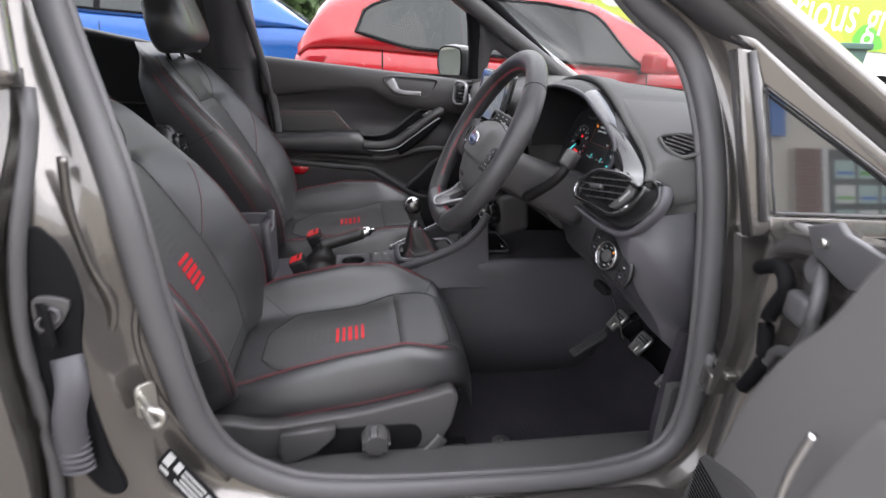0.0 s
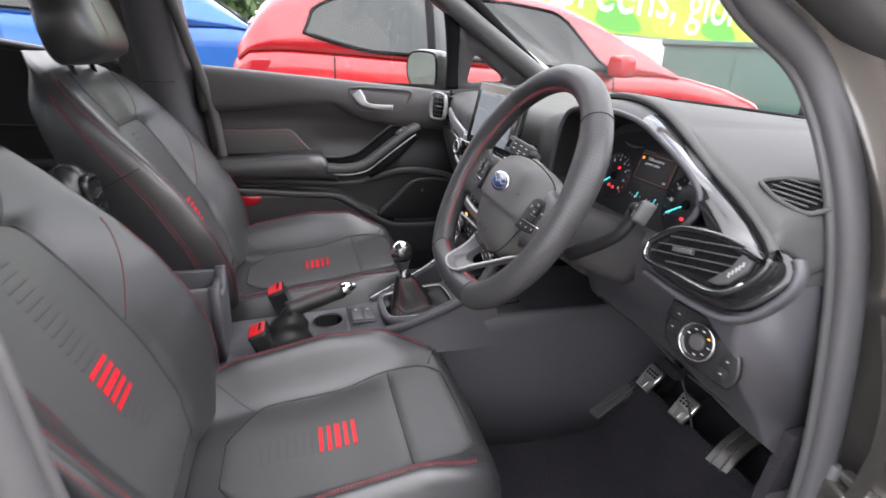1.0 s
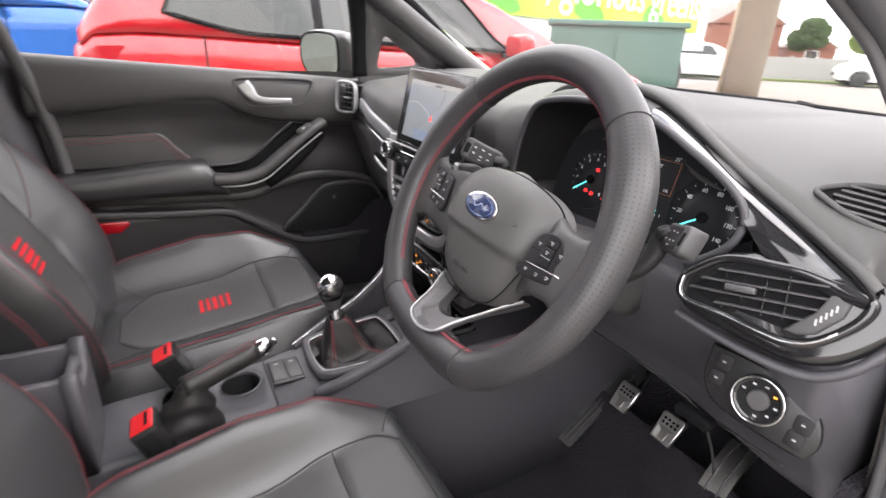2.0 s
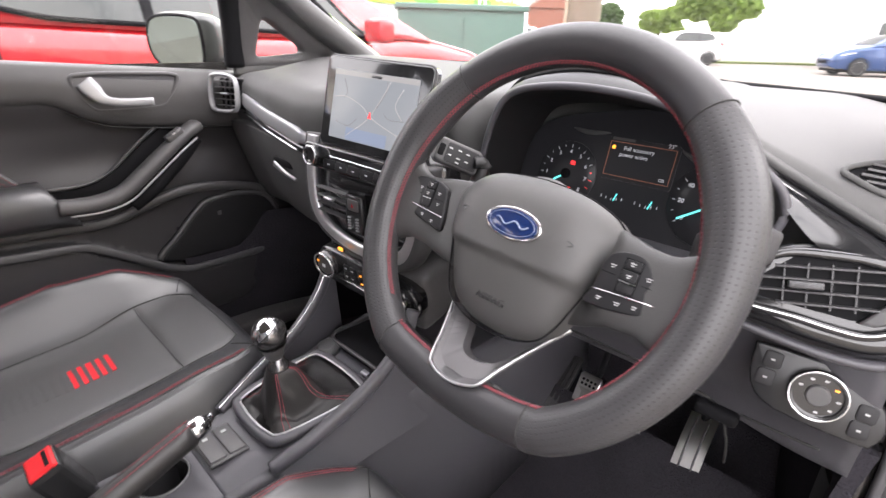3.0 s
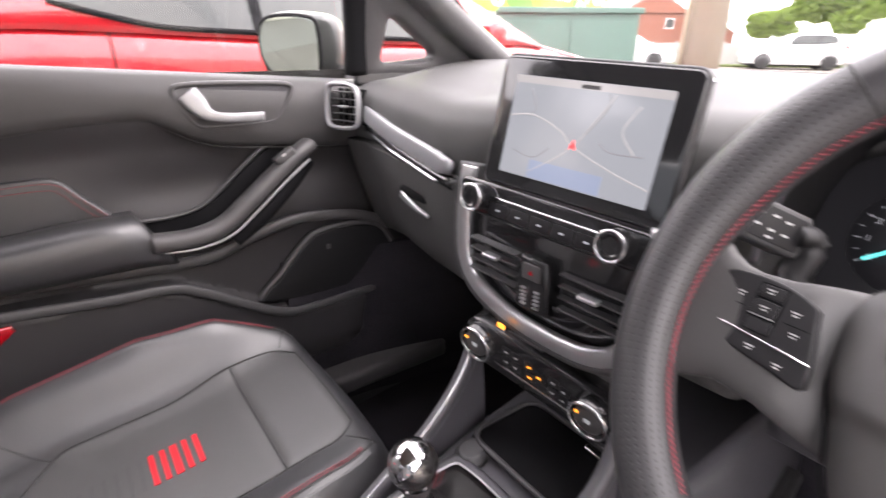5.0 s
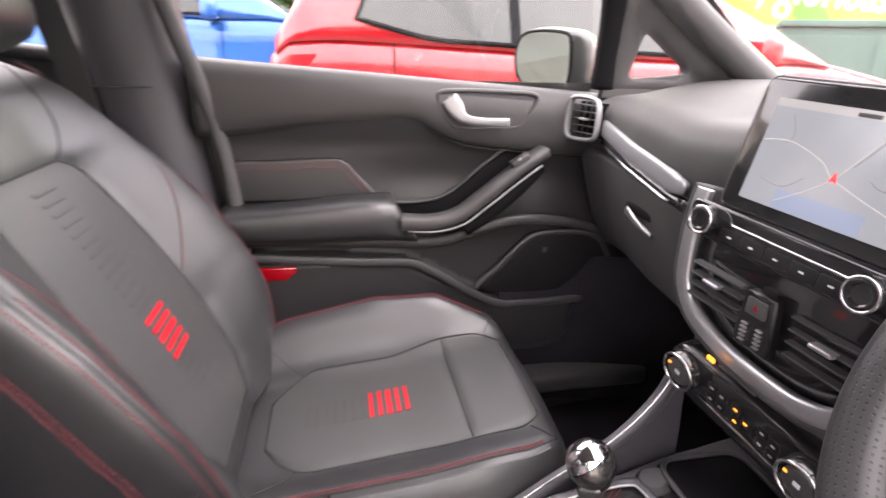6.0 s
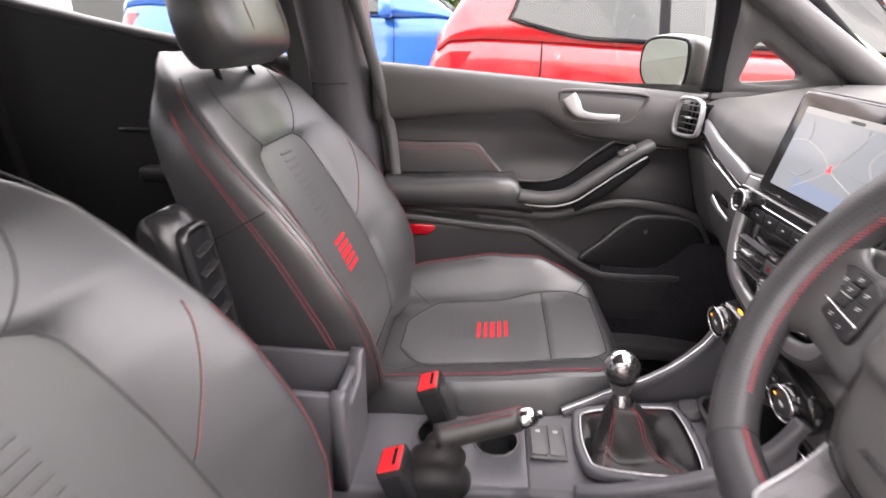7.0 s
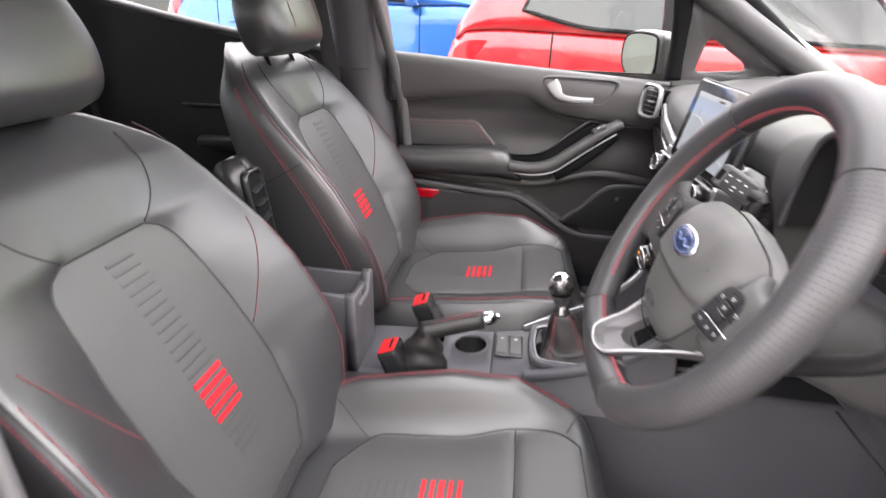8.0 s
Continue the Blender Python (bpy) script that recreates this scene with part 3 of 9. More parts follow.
    prof = cr([(-0.33, 0.40), (-0.31, 0.490), (-0.245, 0.500), (-0.167, 0.484), (-0.067, 0.494), (0.023, 0.505), (0.093, 0.520), (0.163, 0.536), (0.205, 0.548), (0.224, 0.532), (0.222, 0.500), (0.210, 0.450), (0.178, 0.404), (0.12, 0.386), (0.04, 0.372), (-0.10, 0.362), (-0.28, 0.366)], 5, closed=True)
    fr = basis((0, y, lift), (1, 0, 0), (0, 0, 1))
    cover = part("side_cover", bm_mesh("side_cover", prism([(p.x, p.y) for p in [Vector((q[0], q[1], 0)) for q in prof]], fr, 0.03 if outer < 0 else -0.03, 0.008, 3), True), M_PLASTIC, seat, "black plastic seat side cover")
    if outer < 0:
        yo = y - 0.03
        part("recess", bm_mesh("recess", prism(rrect(0.25, 0.070, 0.03, cx=0.025, cy=0.437), basis((0, yo - 0.0005, 0), (1, 0, 0), (0, 0, 1)), 0.002, 0.001), True), M_DARK, cover)
        part("height_lever", bm_mesh("lever", prism([(-0.136, 0.480), (-0.142, 0.440), (-0.134, 0.402), (-0.066, 0.430), (-0.030, 0.466), (-0.030, 0.490)], basis((0, yo, 0), (1, 0, 0), (0, 0, 1)), 0.022, 0.006, 3), True), M_PLASTIC, cover, "seat height lever")
        bm = lathe((0.052, yo, 0.448), (0, -1, 0), [(0, 0.030), (0.008, 0.031), (0.012, 0.028), (0.030, 0.0265), (0.034, 0.022)], 28)
        knob = part("recline_knob", bm, M_PLASTIC, seat, "ribbed round recline knob")
        for i in range(9):
            an = 2 * math.pi * i / 9
            box_ = bm_mesh("rib", box(V(0.052 + 0.027 * math.cos(an), yo - 0.022, 0.448 + 0.027 * math.sin(an)), (0.007, 0.022, 0.007), 0.003), True)
            part("rib", box_, M_PLASTIC, knob)
        part("slide_handle", sweep(cr([V(-0.18, yo - 0.004, 0.350), V(-0.03, yo - 0.014, 0.344), V(0.085, yo - 0.014, 0.363), V(0.155, yo - 0.008, 0.392), V(0.196, yo + 0.002, 0.428)], 8), 0.008, 0.018, n=12), M_PLASTIC, cover)
        part("rail_end", bm_mesh("rail_end", prism(rrect(0.085, 0.052, 0.024, cx=0.225, cy=0.355), basis((0, yo + 0.03, 0), (1, 0, 0), (0, 0, 1)), 0.025, 0.005, 2), True), M_PLASTIC, seat)
    return seat


def build_seats():
    front_seat("front_seat", -0.355, 0.0, 4.5, -1, "black leather driver's seat with red stitching and red bars")
    front_seat("front_seat", 0.355, 0.065, 4.0, 1, "black leather passenger seat with red stitching and red bars")


build_seats()


# ---- seat belt buckles ----
def belt_buckle(at, lean, label):
    th = thing("seat_belt_buckle", at, label, "seat belt buckle", "seat belt buckles")
    r = Matrix.Rotation(radians(lean), 3, "Y")
    o = Vector(at)
    part("housing", box(o + r @ V(0, 0, -0.038), (0.044, 0.058, 0.096), 0.009, r), M_LIDBLACK, th)
    part("release_button", box(o + r @ V(0, -0.001, 0.006), (0.036, 0.048, 0.012), 0.004, r), M_RED, th, "red release button")
    part("tongue_slot", box(o + r @ V(0.008, 0, 0.0095), (0.006, 0.034, 0.006), 0.001, r), M_DARK, th)
    part("webbing", box(o + r @ V(0, 0, -0.13), (0.008, 0.042, 0.12), 0.002, r), M_DARK, th)


belt_buckle((-0.112, 0.084, 0.646), -22, "black seat belt buckle with red button beside the passenger seat")
belt_buckle((-0.148, -0.087, 0.628), -22, "black seat belt buckle with red button beside the driver's seat")


# ---- steering wheel ----
def build_wheel():
    C = Vector(WHEEL_AT)
    t = radians(WHEEL_TILT)
    N, B, A = Vector((-math.cos(t), 0, math.sin(t))), Vector((math.sin(t), 0, math.cos(t))), Vector((0, -1, 0))
    tw = radians(WHEEL_TURN)
    A, B = A * math.cos(tw) + B * math.sin(tw), B * math.cos(tw) - A * math.sin(tw)

    K = 1.17

    def W(a, b, c=0.0):
        return C + (A * a + B * b + N * c) * K
    fr = Matrix(((A.x, B.x, N.x, C.x), (A.y, B.y, N.y, C.y), (A.z, B.z, N.z, C.z), (0, 0, 0, 1))) @ Matrix.Diagonal((K, K, K, 1))
    th = thing("steering_wheel", C, "black leather steering wheel with red stitching and a flat bottom", "steering wheel")
    R = 0.1685

    def mid(an):
        """Centre line of the rim; the bottom is flattened."""
        x, y = R * math.cos(an), R * math.sin(an)
        if y < -0.1425:
            y = -0.1425 - (-0.1425 - y) * 0.42
        return x, y

    def ring(an, q):
        x, y = mid(an)
        x1, y1 = mid(an + 0.01)
        tx, ty = x1 - x, y1 - y
        l = math.hypot(tx, ty)
        nx, ny = ty / l, -tx / l
        grip = math.exp(-((math.degrees(an) % 360 - 26) / 16) ** 2) + math.exp(-((math.degrees(an) % 360 - 154) / 16) ** 2)
        ra, rc = 0.0188 + 0.0026 * grip, 0.0185 + 0.0015 * grip
        return W(x + nx * ra * math.cos(q), y + ny * ra * math.cos(q), rc * math.sin(q))

    def arc(a0, a1, material, name, label):
        na, nq = max(6, int((a1 - a0) / 3)), 22
        verts, faces, uvs = [], [], []
        for i in range(na + 1):
            an = radians(a0 + (a1 - a0) * i / na)
            for k in range(nq):
                verts.append(ring(an, 2 * math.pi * k / nq))
                uvs.append((R * an, 0.018 * 2 * math.pi * abs(k / nq - 0.5)))
        for i in range(na):
            for k in range(nq):
                l = (k + 1) % nq
                faces.append((i * nq + k, (i + 1) * nq + k, (i + 1) * nq + l, i * nq + l))
        return part(name, mk(name, verts, faces, uvs=uvs), material, th, label)
    perf = dotted(mat("perforated_leather", (0.038, 0.037, 0.039), 0.42, grain=500, bump=0.2), 0.0042, 0.21, 0.0005)
    plain = mat("wheel_leather", (0.029, 0.028, 0.030), 0.38, grain=600, bump=0.25, cells=True, depth=0.0003)
    arc(46, 134, plain, "rim_top", "smooth leather rim section")
    arc(134, 239, perf, "rim_grip", "perforated leather grip")
    arc(-62, 46, perf, "rim_grip", "perforated leather grip")
    arc(239, 298, plain, "rim_bottom", "smooth leather rim section")
    for an in (46, 134, 239, 298):
        part("rim_seam", sweep([ring(radians(an), 2 * math.pi * k / 24) + (ring(radians(an), 2 * math.pi * k / 24) - W(*mid(radians(an)))) * 0.01 for k in range(24)], 0.0009, n=6, closed=True), M_SEAM, th)
    # cross-stitch round the inside of the rim
    for a0, a1 in ((-44, 225), (236, 304)):
        verts, faces = [], []
        n = int((a1 - a0) / 1.35)
        for i in range(n):
            for flip in (0, 1):
                p = ring(radians(a0 + (a1 - a0) * i / n), radians(180 - (23 if flip else 9)))
                q = ring(radians(a0 + (a1 - a0) * (i + 1) / n), radians(180 - (9 if flip else 23)))
                d = (q - p).normalized()
                s = d.cross(N).normalized() * 0.0006
                up = d.cross(s).normalized() * 0.0007
                k = len(verts)
                verts += [p + s - up, p - s - up, p + up, q + s - up, q - s - up, q + up]
                faces += [(k, k + 3, k + 5, k + 2), (k + 1, k + 2, k + 5, k + 4), (k, k + 1, k + 4, k + 3)]
        part("cross_stitching", mk("cross_stitching", verts, faces), M_THREAD, th, "red cross stitching inside the rim")

    # airbag cover: a smooth outline, a raised upper face and a lower face that falls away below a crease
    half_ = [(0.004, 0.0483), (0.028, 0.0466), (0.0535, 0.0422), (0.0745, 0.0335), (0.0858, 0.0205), (0.0848, 0.0060), (0.0780, -0.018), (0.0695, -0.042), (0.0610, -0.066), (0.0500, -0.0815), (0.0340, -0.0895), (0.014, -0.0936)]
    rim_ = cr([V(x, y, 0) for x, y in half_] + [V(-x, y, 0) for x, y in half_[::-1]], 5, closed=True)
    hubc = V(0.003, -0.022, 0)

    def hub(r, i):
        p = hubc.lerp(rim_[i], r)
        edge = (1 - r ** 9)
        c = -0.010 - 0.010 * soft(abs(p.x), 0.04, 0.086) * soft(p.y, -0.03, 0.03) + 0.016 * edge + 0.011 * (1 - r * r) - 0.012 * soft(-p.y, 0.0250, 0.0325) * (0.45 + 0.55 * soft(-p.y, 0.02, 0.085))
        return W(p.x, p.y, c)
    na, nr = len(rim_), 26
    rads = [1 - (1 - (j + 1) / nr) ** 1.5 for j in range(nr)]
    verts = [hub(0, 0)] + [hub(q, i) for q in rads for i in range(na)]
    verts += [W(p.x, p.y, -0.04) for p in rim_]
    faces = [(0, 1 + i, 1 + (i + 1) % na) for i in range(na)]
    for j in range(nr):
        for i in range(na):
            faces.append((1 + j * na + i, 1 + (j + 1) * na + i, 1 + (j + 1) * na + (i + 1) % na, 1 + j * na + (i + 1) % na))
    cover_mat = mat("airbag_cover", (0.070, 0.068, 0.067), 0.50, grain=1000, bump=0.3)
    print_ = mat("moulded_marks", (0.030, 0.029, 0.030), 0.5, bump=0.1)
    part("cover_gap", sweep([W(p.x * 1.012, p.y * 1.012, -0.0125 - 0.010 * soft(abs(p.x), 0.04, 0.086) * soft(p.y, -0.03, 0.03)) for p in rim_], 0.0009, n=6, closed=True), M_DARK, th)
    cover = part("airbag_cover", mk("airbag_cover", verts, faces), cover_mat, th, "moulded dark grey airbag cover")
    part("cover_lettering", letters("AIRBAG", 0.0090, fr @ Matrix.Translation((0.0015, -0.0665, 0.0024)) @ Matrix.Rotation(radians(-8), 4, "X"), depth=0.0010), print_, cover)
    for sx in (-1, 1):
        hm = [(0.0050 * math.cos(a) ** 3 + sx * 0.055, 0.0022 * math.sin(a) + 0.0015) for a in [2 * math.pi * i / 16 for i in range(16)]]
        part("horn_mark", sweep([W(x, y, 0.0116 - 0.22 * (abs(x) - 0.050)) for x, y in hm], 0.0008, n=6, closed=True), print_, cover)
    # oval emblem, unlettered
    ov = [(0.0292 * math.cos(2 * math.pi * i / 48), 0.0142 * math.sin(2 * math.pi * i / 48)) for i in range(48)]
    em = fr @ Matrix.Translation((0.004, 0.0015, 0.0150))
    badge = part("emblem", bm_mesh("emblem", prism(ov, em, 0.003, 0.0012), True), M_CHROME, cover, "blue oval emblem with chrome rim")
    part("emblem_field", bm_mesh("field", prism([(x * 0.90, y * 0.85) for x, y in ov], em @ Matrix.Translation((0, 0, 0.0026)), 0.0012, 0.0005), True), M_BLUE, badge)
    part("emblem_ring", sweep([em @ V(x * 0.80, y * 0.70, 0.0039) for x, y in ov], 0.0003, n=6, closed=True), M_EMBLEM, badge)
    part("emblem_script", sweep([em @ V(0.017 * q, 0.0022 * math.sin(q * 6.0 + 0.6), 0.0039) for q in np.linspace(-1, 1, 40)], 0.0009, 0.0005, n=6, up=tuple(N)), M_EMBLEM, badge)
    # side spokes with button pads
    for sx in (-1, 1):
        sp = []
        for q in np.linspace(0, 1, 13):
            x = 0.060 + 0.098 * q
            hi = interp(x, [0.060, 0.085, 0.110, 0.130, 0.145, 0.158], [0.034, 0.0285, 0.0215, 0.0200, 0.0270, 0.0400])
            lo = interp(x, [0.060, 0.080, 0.100, 0.125, 0.145, 0.158], [-0.062, -0.056, -0.048, -0.046, -0.054, -0.068])
            c = W(sx * x, (hi + lo) / 2, -0.034 + 0.022 * soft(q, 0.0, 0.45) + 0.002 * q)
            sp.append([c + B * (K * (hi - lo) / 2 * math.copysign(abs(math.cos(a)) ** 0.55, math.cos(a))) + N * (K * 0.012 * math.copysign(abs(math.sin(a)) ** 0.7, math.sin(a))) for a in [2 * math.pi * k / 24 for k in range(24)]])
        spoke = part("spoke", loft(sp, "spoke"), M_SPOKE, th)
        pf = fr @ Matrix.Translation((sx * 0.108, -0.0115 if sx > 0 else -0.005, 0.0005)) @ Matrix.Rotation(radians(sx * 4), 4, "Y")
        well = [(-0.024, -0.012), (-0.0225, 0.010), (-0.0155, 0.0210), (0.003, 0.0235), (0.0160, 0.0120), (0.0250, -0.0080), (0.0170, -0.0185), (-0.0250, -0.0240)] if sx > 0 else [(-0.0350, -0.0040), (-0.0340, 0.0190), (-0.0060, 0.0225), (0.0150, 0.0170), (0.0190, 0.0085), (0.0260, -0.0225), (0.0100, -0.0225), (-0.0300, -0.0150)]
        well = [(p[0], p[1]) for p in cr([V(px, py, 0) for px, py in well], 3, closed=True)]
        pad = part("button_pad", bm_mesh("pad", prism(well[::-1], pf @ Matrix.Translation((0, 0, -0.004)), 0.0058, 0.0016), True), M_BUTTON, spoke, "dark multifunction button pad")
        s0, s1 = ((-0.0245, -0.0110), (0.0240, -0.0075)) if sx > 0 else ((-0.0335, -0.0070), (0.0235, -0.0115))
        part("chrome_strip", sweep([pf @ V(s0[0] + (s1[0] - s0[0]) * q, s0[1] + (s1[1] - s0[1]) * q, 0.0020) for q in np.linspace(0, 1, 5)], 0.0008, n=8), M_CHROME, pad)
        rx, ry = (0.0, 0.0060) if sx > 0 else (-0.0050, 0.0065)
        part("rocker_well", box(pf @ V(rx, ry, 0.0016), (0.0140, 0.0270, 0.0012), 0, pf.to_3x3()), M_DARK, pad)
        for by, bh in ((0.0092, 0.0070), (0.0, 0.0085), (-0.0092, 0.0070)):
            part("rocker", bm_mesh("rocker", prism(rrect(0.0122, bh, 0.0015), pf @ Matrix.Translation((rx, ry + by, 0.0010)), 0.0032 if by == 0 else 0.0020, 0.0006), True), M_BUTTON, pad)
        part("rocker_line", box(pf @ V(rx, ry - 0.0044, 0.0034), (0.0118, 0.0009, 0.0010), 0, pf.to_3x3()), M_SATIN, pad)
        for gx, gy in ((rx - 0.0165, ry - 0.002), (rx + 0.0165, ry - 0.003)):
            part("button_gap", box(pf @ V(gx, gy, 0.0016), (0.0120, 0.0006, 0.0008), 0, pf.to_3x3()), M_DARK, pad)
        marks = [(rx, ry + 0.0095), (rx, ry), (rx - 0.0150, ry + 0.004), (rx + 0.0145, ry + 0.003)]
        marks += [(-0.0160, -0.0165), (-0.002, -0.0160), (0.012, -0.0140)] if sx > 0 else [(-0.0210, -0.0115), (-0.005, -0.0150), (0.012, -0.0185), (rx + 0.0170, ry - 0.0075)]
        for k, (bx, by) in enumerate(marks):
            for o_, w_ in ((0.0008, 0.0040), (-0.0009, 0.0026)):
                part("button_mark", box(pf @ V(bx + 0.0006 * (k % 3 - 1), by + o_, 0.0042 if k == 1 else 0.0030 if k == 0 else 0.0018), (w_, 0.0008, 0.0005), 0, pf.to_3x3()), M_WHITE, pad)
    # lower spoke with its silver frame
    line_ = cr([V(-0.0520, -0.0880, -0.022), V(-0.0420, -0.1130, -0.010), V(-0.0268, -0.1345, 0.012), V(-0.0193, -0.1403, 0.016), V(-0.0059, -0.1440, 0.017), V(0.0101, -0.1431, 0.017), V(0.0241, -0.1385, 0.015), V(0.0308, -0.1328, 0.012), V(0.0362, -0.1180, 0.000), V(0.0435, -0.0982, -0.020), V(0.0525, -0.0800, -0.036), V(0.0590, -0.0670, -0.050)], 4)
    hole_ = cr([V(-0.0400, -0.0880, -0.036), V(-0.0262, -0.1023, -0.024), V(-0.0135, -0.1160, -0.008), V(-0.008, -0.1205, -0.005), V(-0.001, -0.1225, -0.003), V(0.008, -0.1225, -0.003), V(0.018, -0.1200, -0.005), V(0.0250, -0.1160, -0.009), V(0.0300, -0.1090, -0.019), V(0.0355, -0.0980, -0.032), V(0.0415, -0.0870, -0.046), V(0.0500, -0.0720, -0.060)], 4)
    part("lower_spoke", loft([[W(o.x, o.y, o.z), W(o.x * 0.7 + i.x * 0.3, o.y * 0.7 + i.y * 0.3, o.z * 0.6 + i.z * 0.4), W(i.x, i.y, i.z), W(i.x, i.y, i.z - 0.012), W(o.x, o.y, o.z - 0.010)] for o, i in zip(line_, hole_)], "lower_spoke", smooth=False), M_SPOKEGREY, th, "dull silver lower spoke round an opening")
    part("silver_frame", sweep([W(p.x, p.y, p.z) for p in line_], 0.0015, 0.0026, n=12, up=tuple(N), square=2.8), M_SATIN, th, "satin silver spoke edge")
    part("lower_spoke_bar", sweep(cr([W(-0.040, -0.142, -0.006), W(0, -0.148, -0.006), W(0.040, -0.142, -0.006)], 6), 0.013, 0.012, n=12, up=tuple(N)), M_PLASTIC, th)
    part("hub_back", cyl(W(0, 0, -0.012), W(0, 0, -0.055), 0.062, 0.055, n=32, bev=0.008), M_PLASTIC, th)
    # column shroud and stalks
    col = thing("steering_column", W(0, 0, -0.06), "black plastic steering column shroud", "steering column")
    sec = []
    for q in np.linspace(0, 1, 10):
        c = W(0, -0.020 + 0.018 * q, -0.055 - 0.19 * q)
        w, h = 0.052 + 0.010 * q, 0.046 + 0.012 * q
        sec.append([c + Vector((0, 1, 0)) * (w * math.copysign(abs(math.cos(a)) ** 0.6, math.cos(a))) + B * (h * math.copysign(abs(math.sin(a)) ** 0.6, math.sin(a))) for a in [2 * math.pi * k / 28 for k in range(28)]])
    part("shroud", loft(sec, "shroud"), M_PLASTIC, col)
    for sx, nm, at, ax_ in ((-1, "indicator_stalk", (-0.151, 0.0555, -0.060), (-0.58, 0.0, 0.81)), (1, "wiper_stalk", (0.140, 0.0600, -0.100), (0.80, 0.0, 0.60))):
        st = thing(nm, W(sx * 0.06, 0.02, -0.095), "black control stalk with white symbols on the steering column", "control stalk", "column stalks")
        hd, x = W(*at), (A * ax_[0] + N * ax_[2]).normalized()
        root = W(sx * 0.050, -0.040, -0.120)
        neck = hd - x * 0.034
        part("arm", sweep(cr([root, neck - B * 0.045 - x * 0.012, neck - x * 0.004, neck + x * 0.012], 6), lambda q: 0.015 - 0.005 * q, lambda q: 0.012 - 0.004 * q, n=14), M_REAR, st)
        hf = basis(hd, x * sx, B)
        part("handle", bm_mesh("handle", prism(rrect(0.064, 0.034, 0.007), hf @ Matrix.Translation((0, 0, -0.020)), 0.021, 0.0045, 3), True), M_GREYPL, st)
        part("symbol_panel", bm_mesh("symbol_panel", prism(rrect(0.046, 0.026, 0.003, cx=-sx * 0.004), hf @ Matrix.Translation((0, 0, 0.0004)), 0.0012, 0.0004), True), M_BUTTON, st, "black panel with white symbols")
        part("end_slot", bm_mesh("end_slot", prism(rrect(0.008, 0.016, 0.002, cx=sx * 0.0255), hf @ Matrix.Translation((0, 0, 0.0004)), 0.0010, 0.0003), True), M_DARK, st)
        for bx, by in ((-0.016, 0.006), (-0.003, 0.007), (0.009, 0.006), (-0.015, -0.003), (-0.002, -0.004), (0.010, -0.004), (-0.002, -0.0095)):
            part("mark", box(hf @ V(bx - sx * 0.002, by, 0.0017), (0.0050, 0.0017, 0.0005), 0, hf.to_3x3()), M_WHITE, st)


build_wheel()


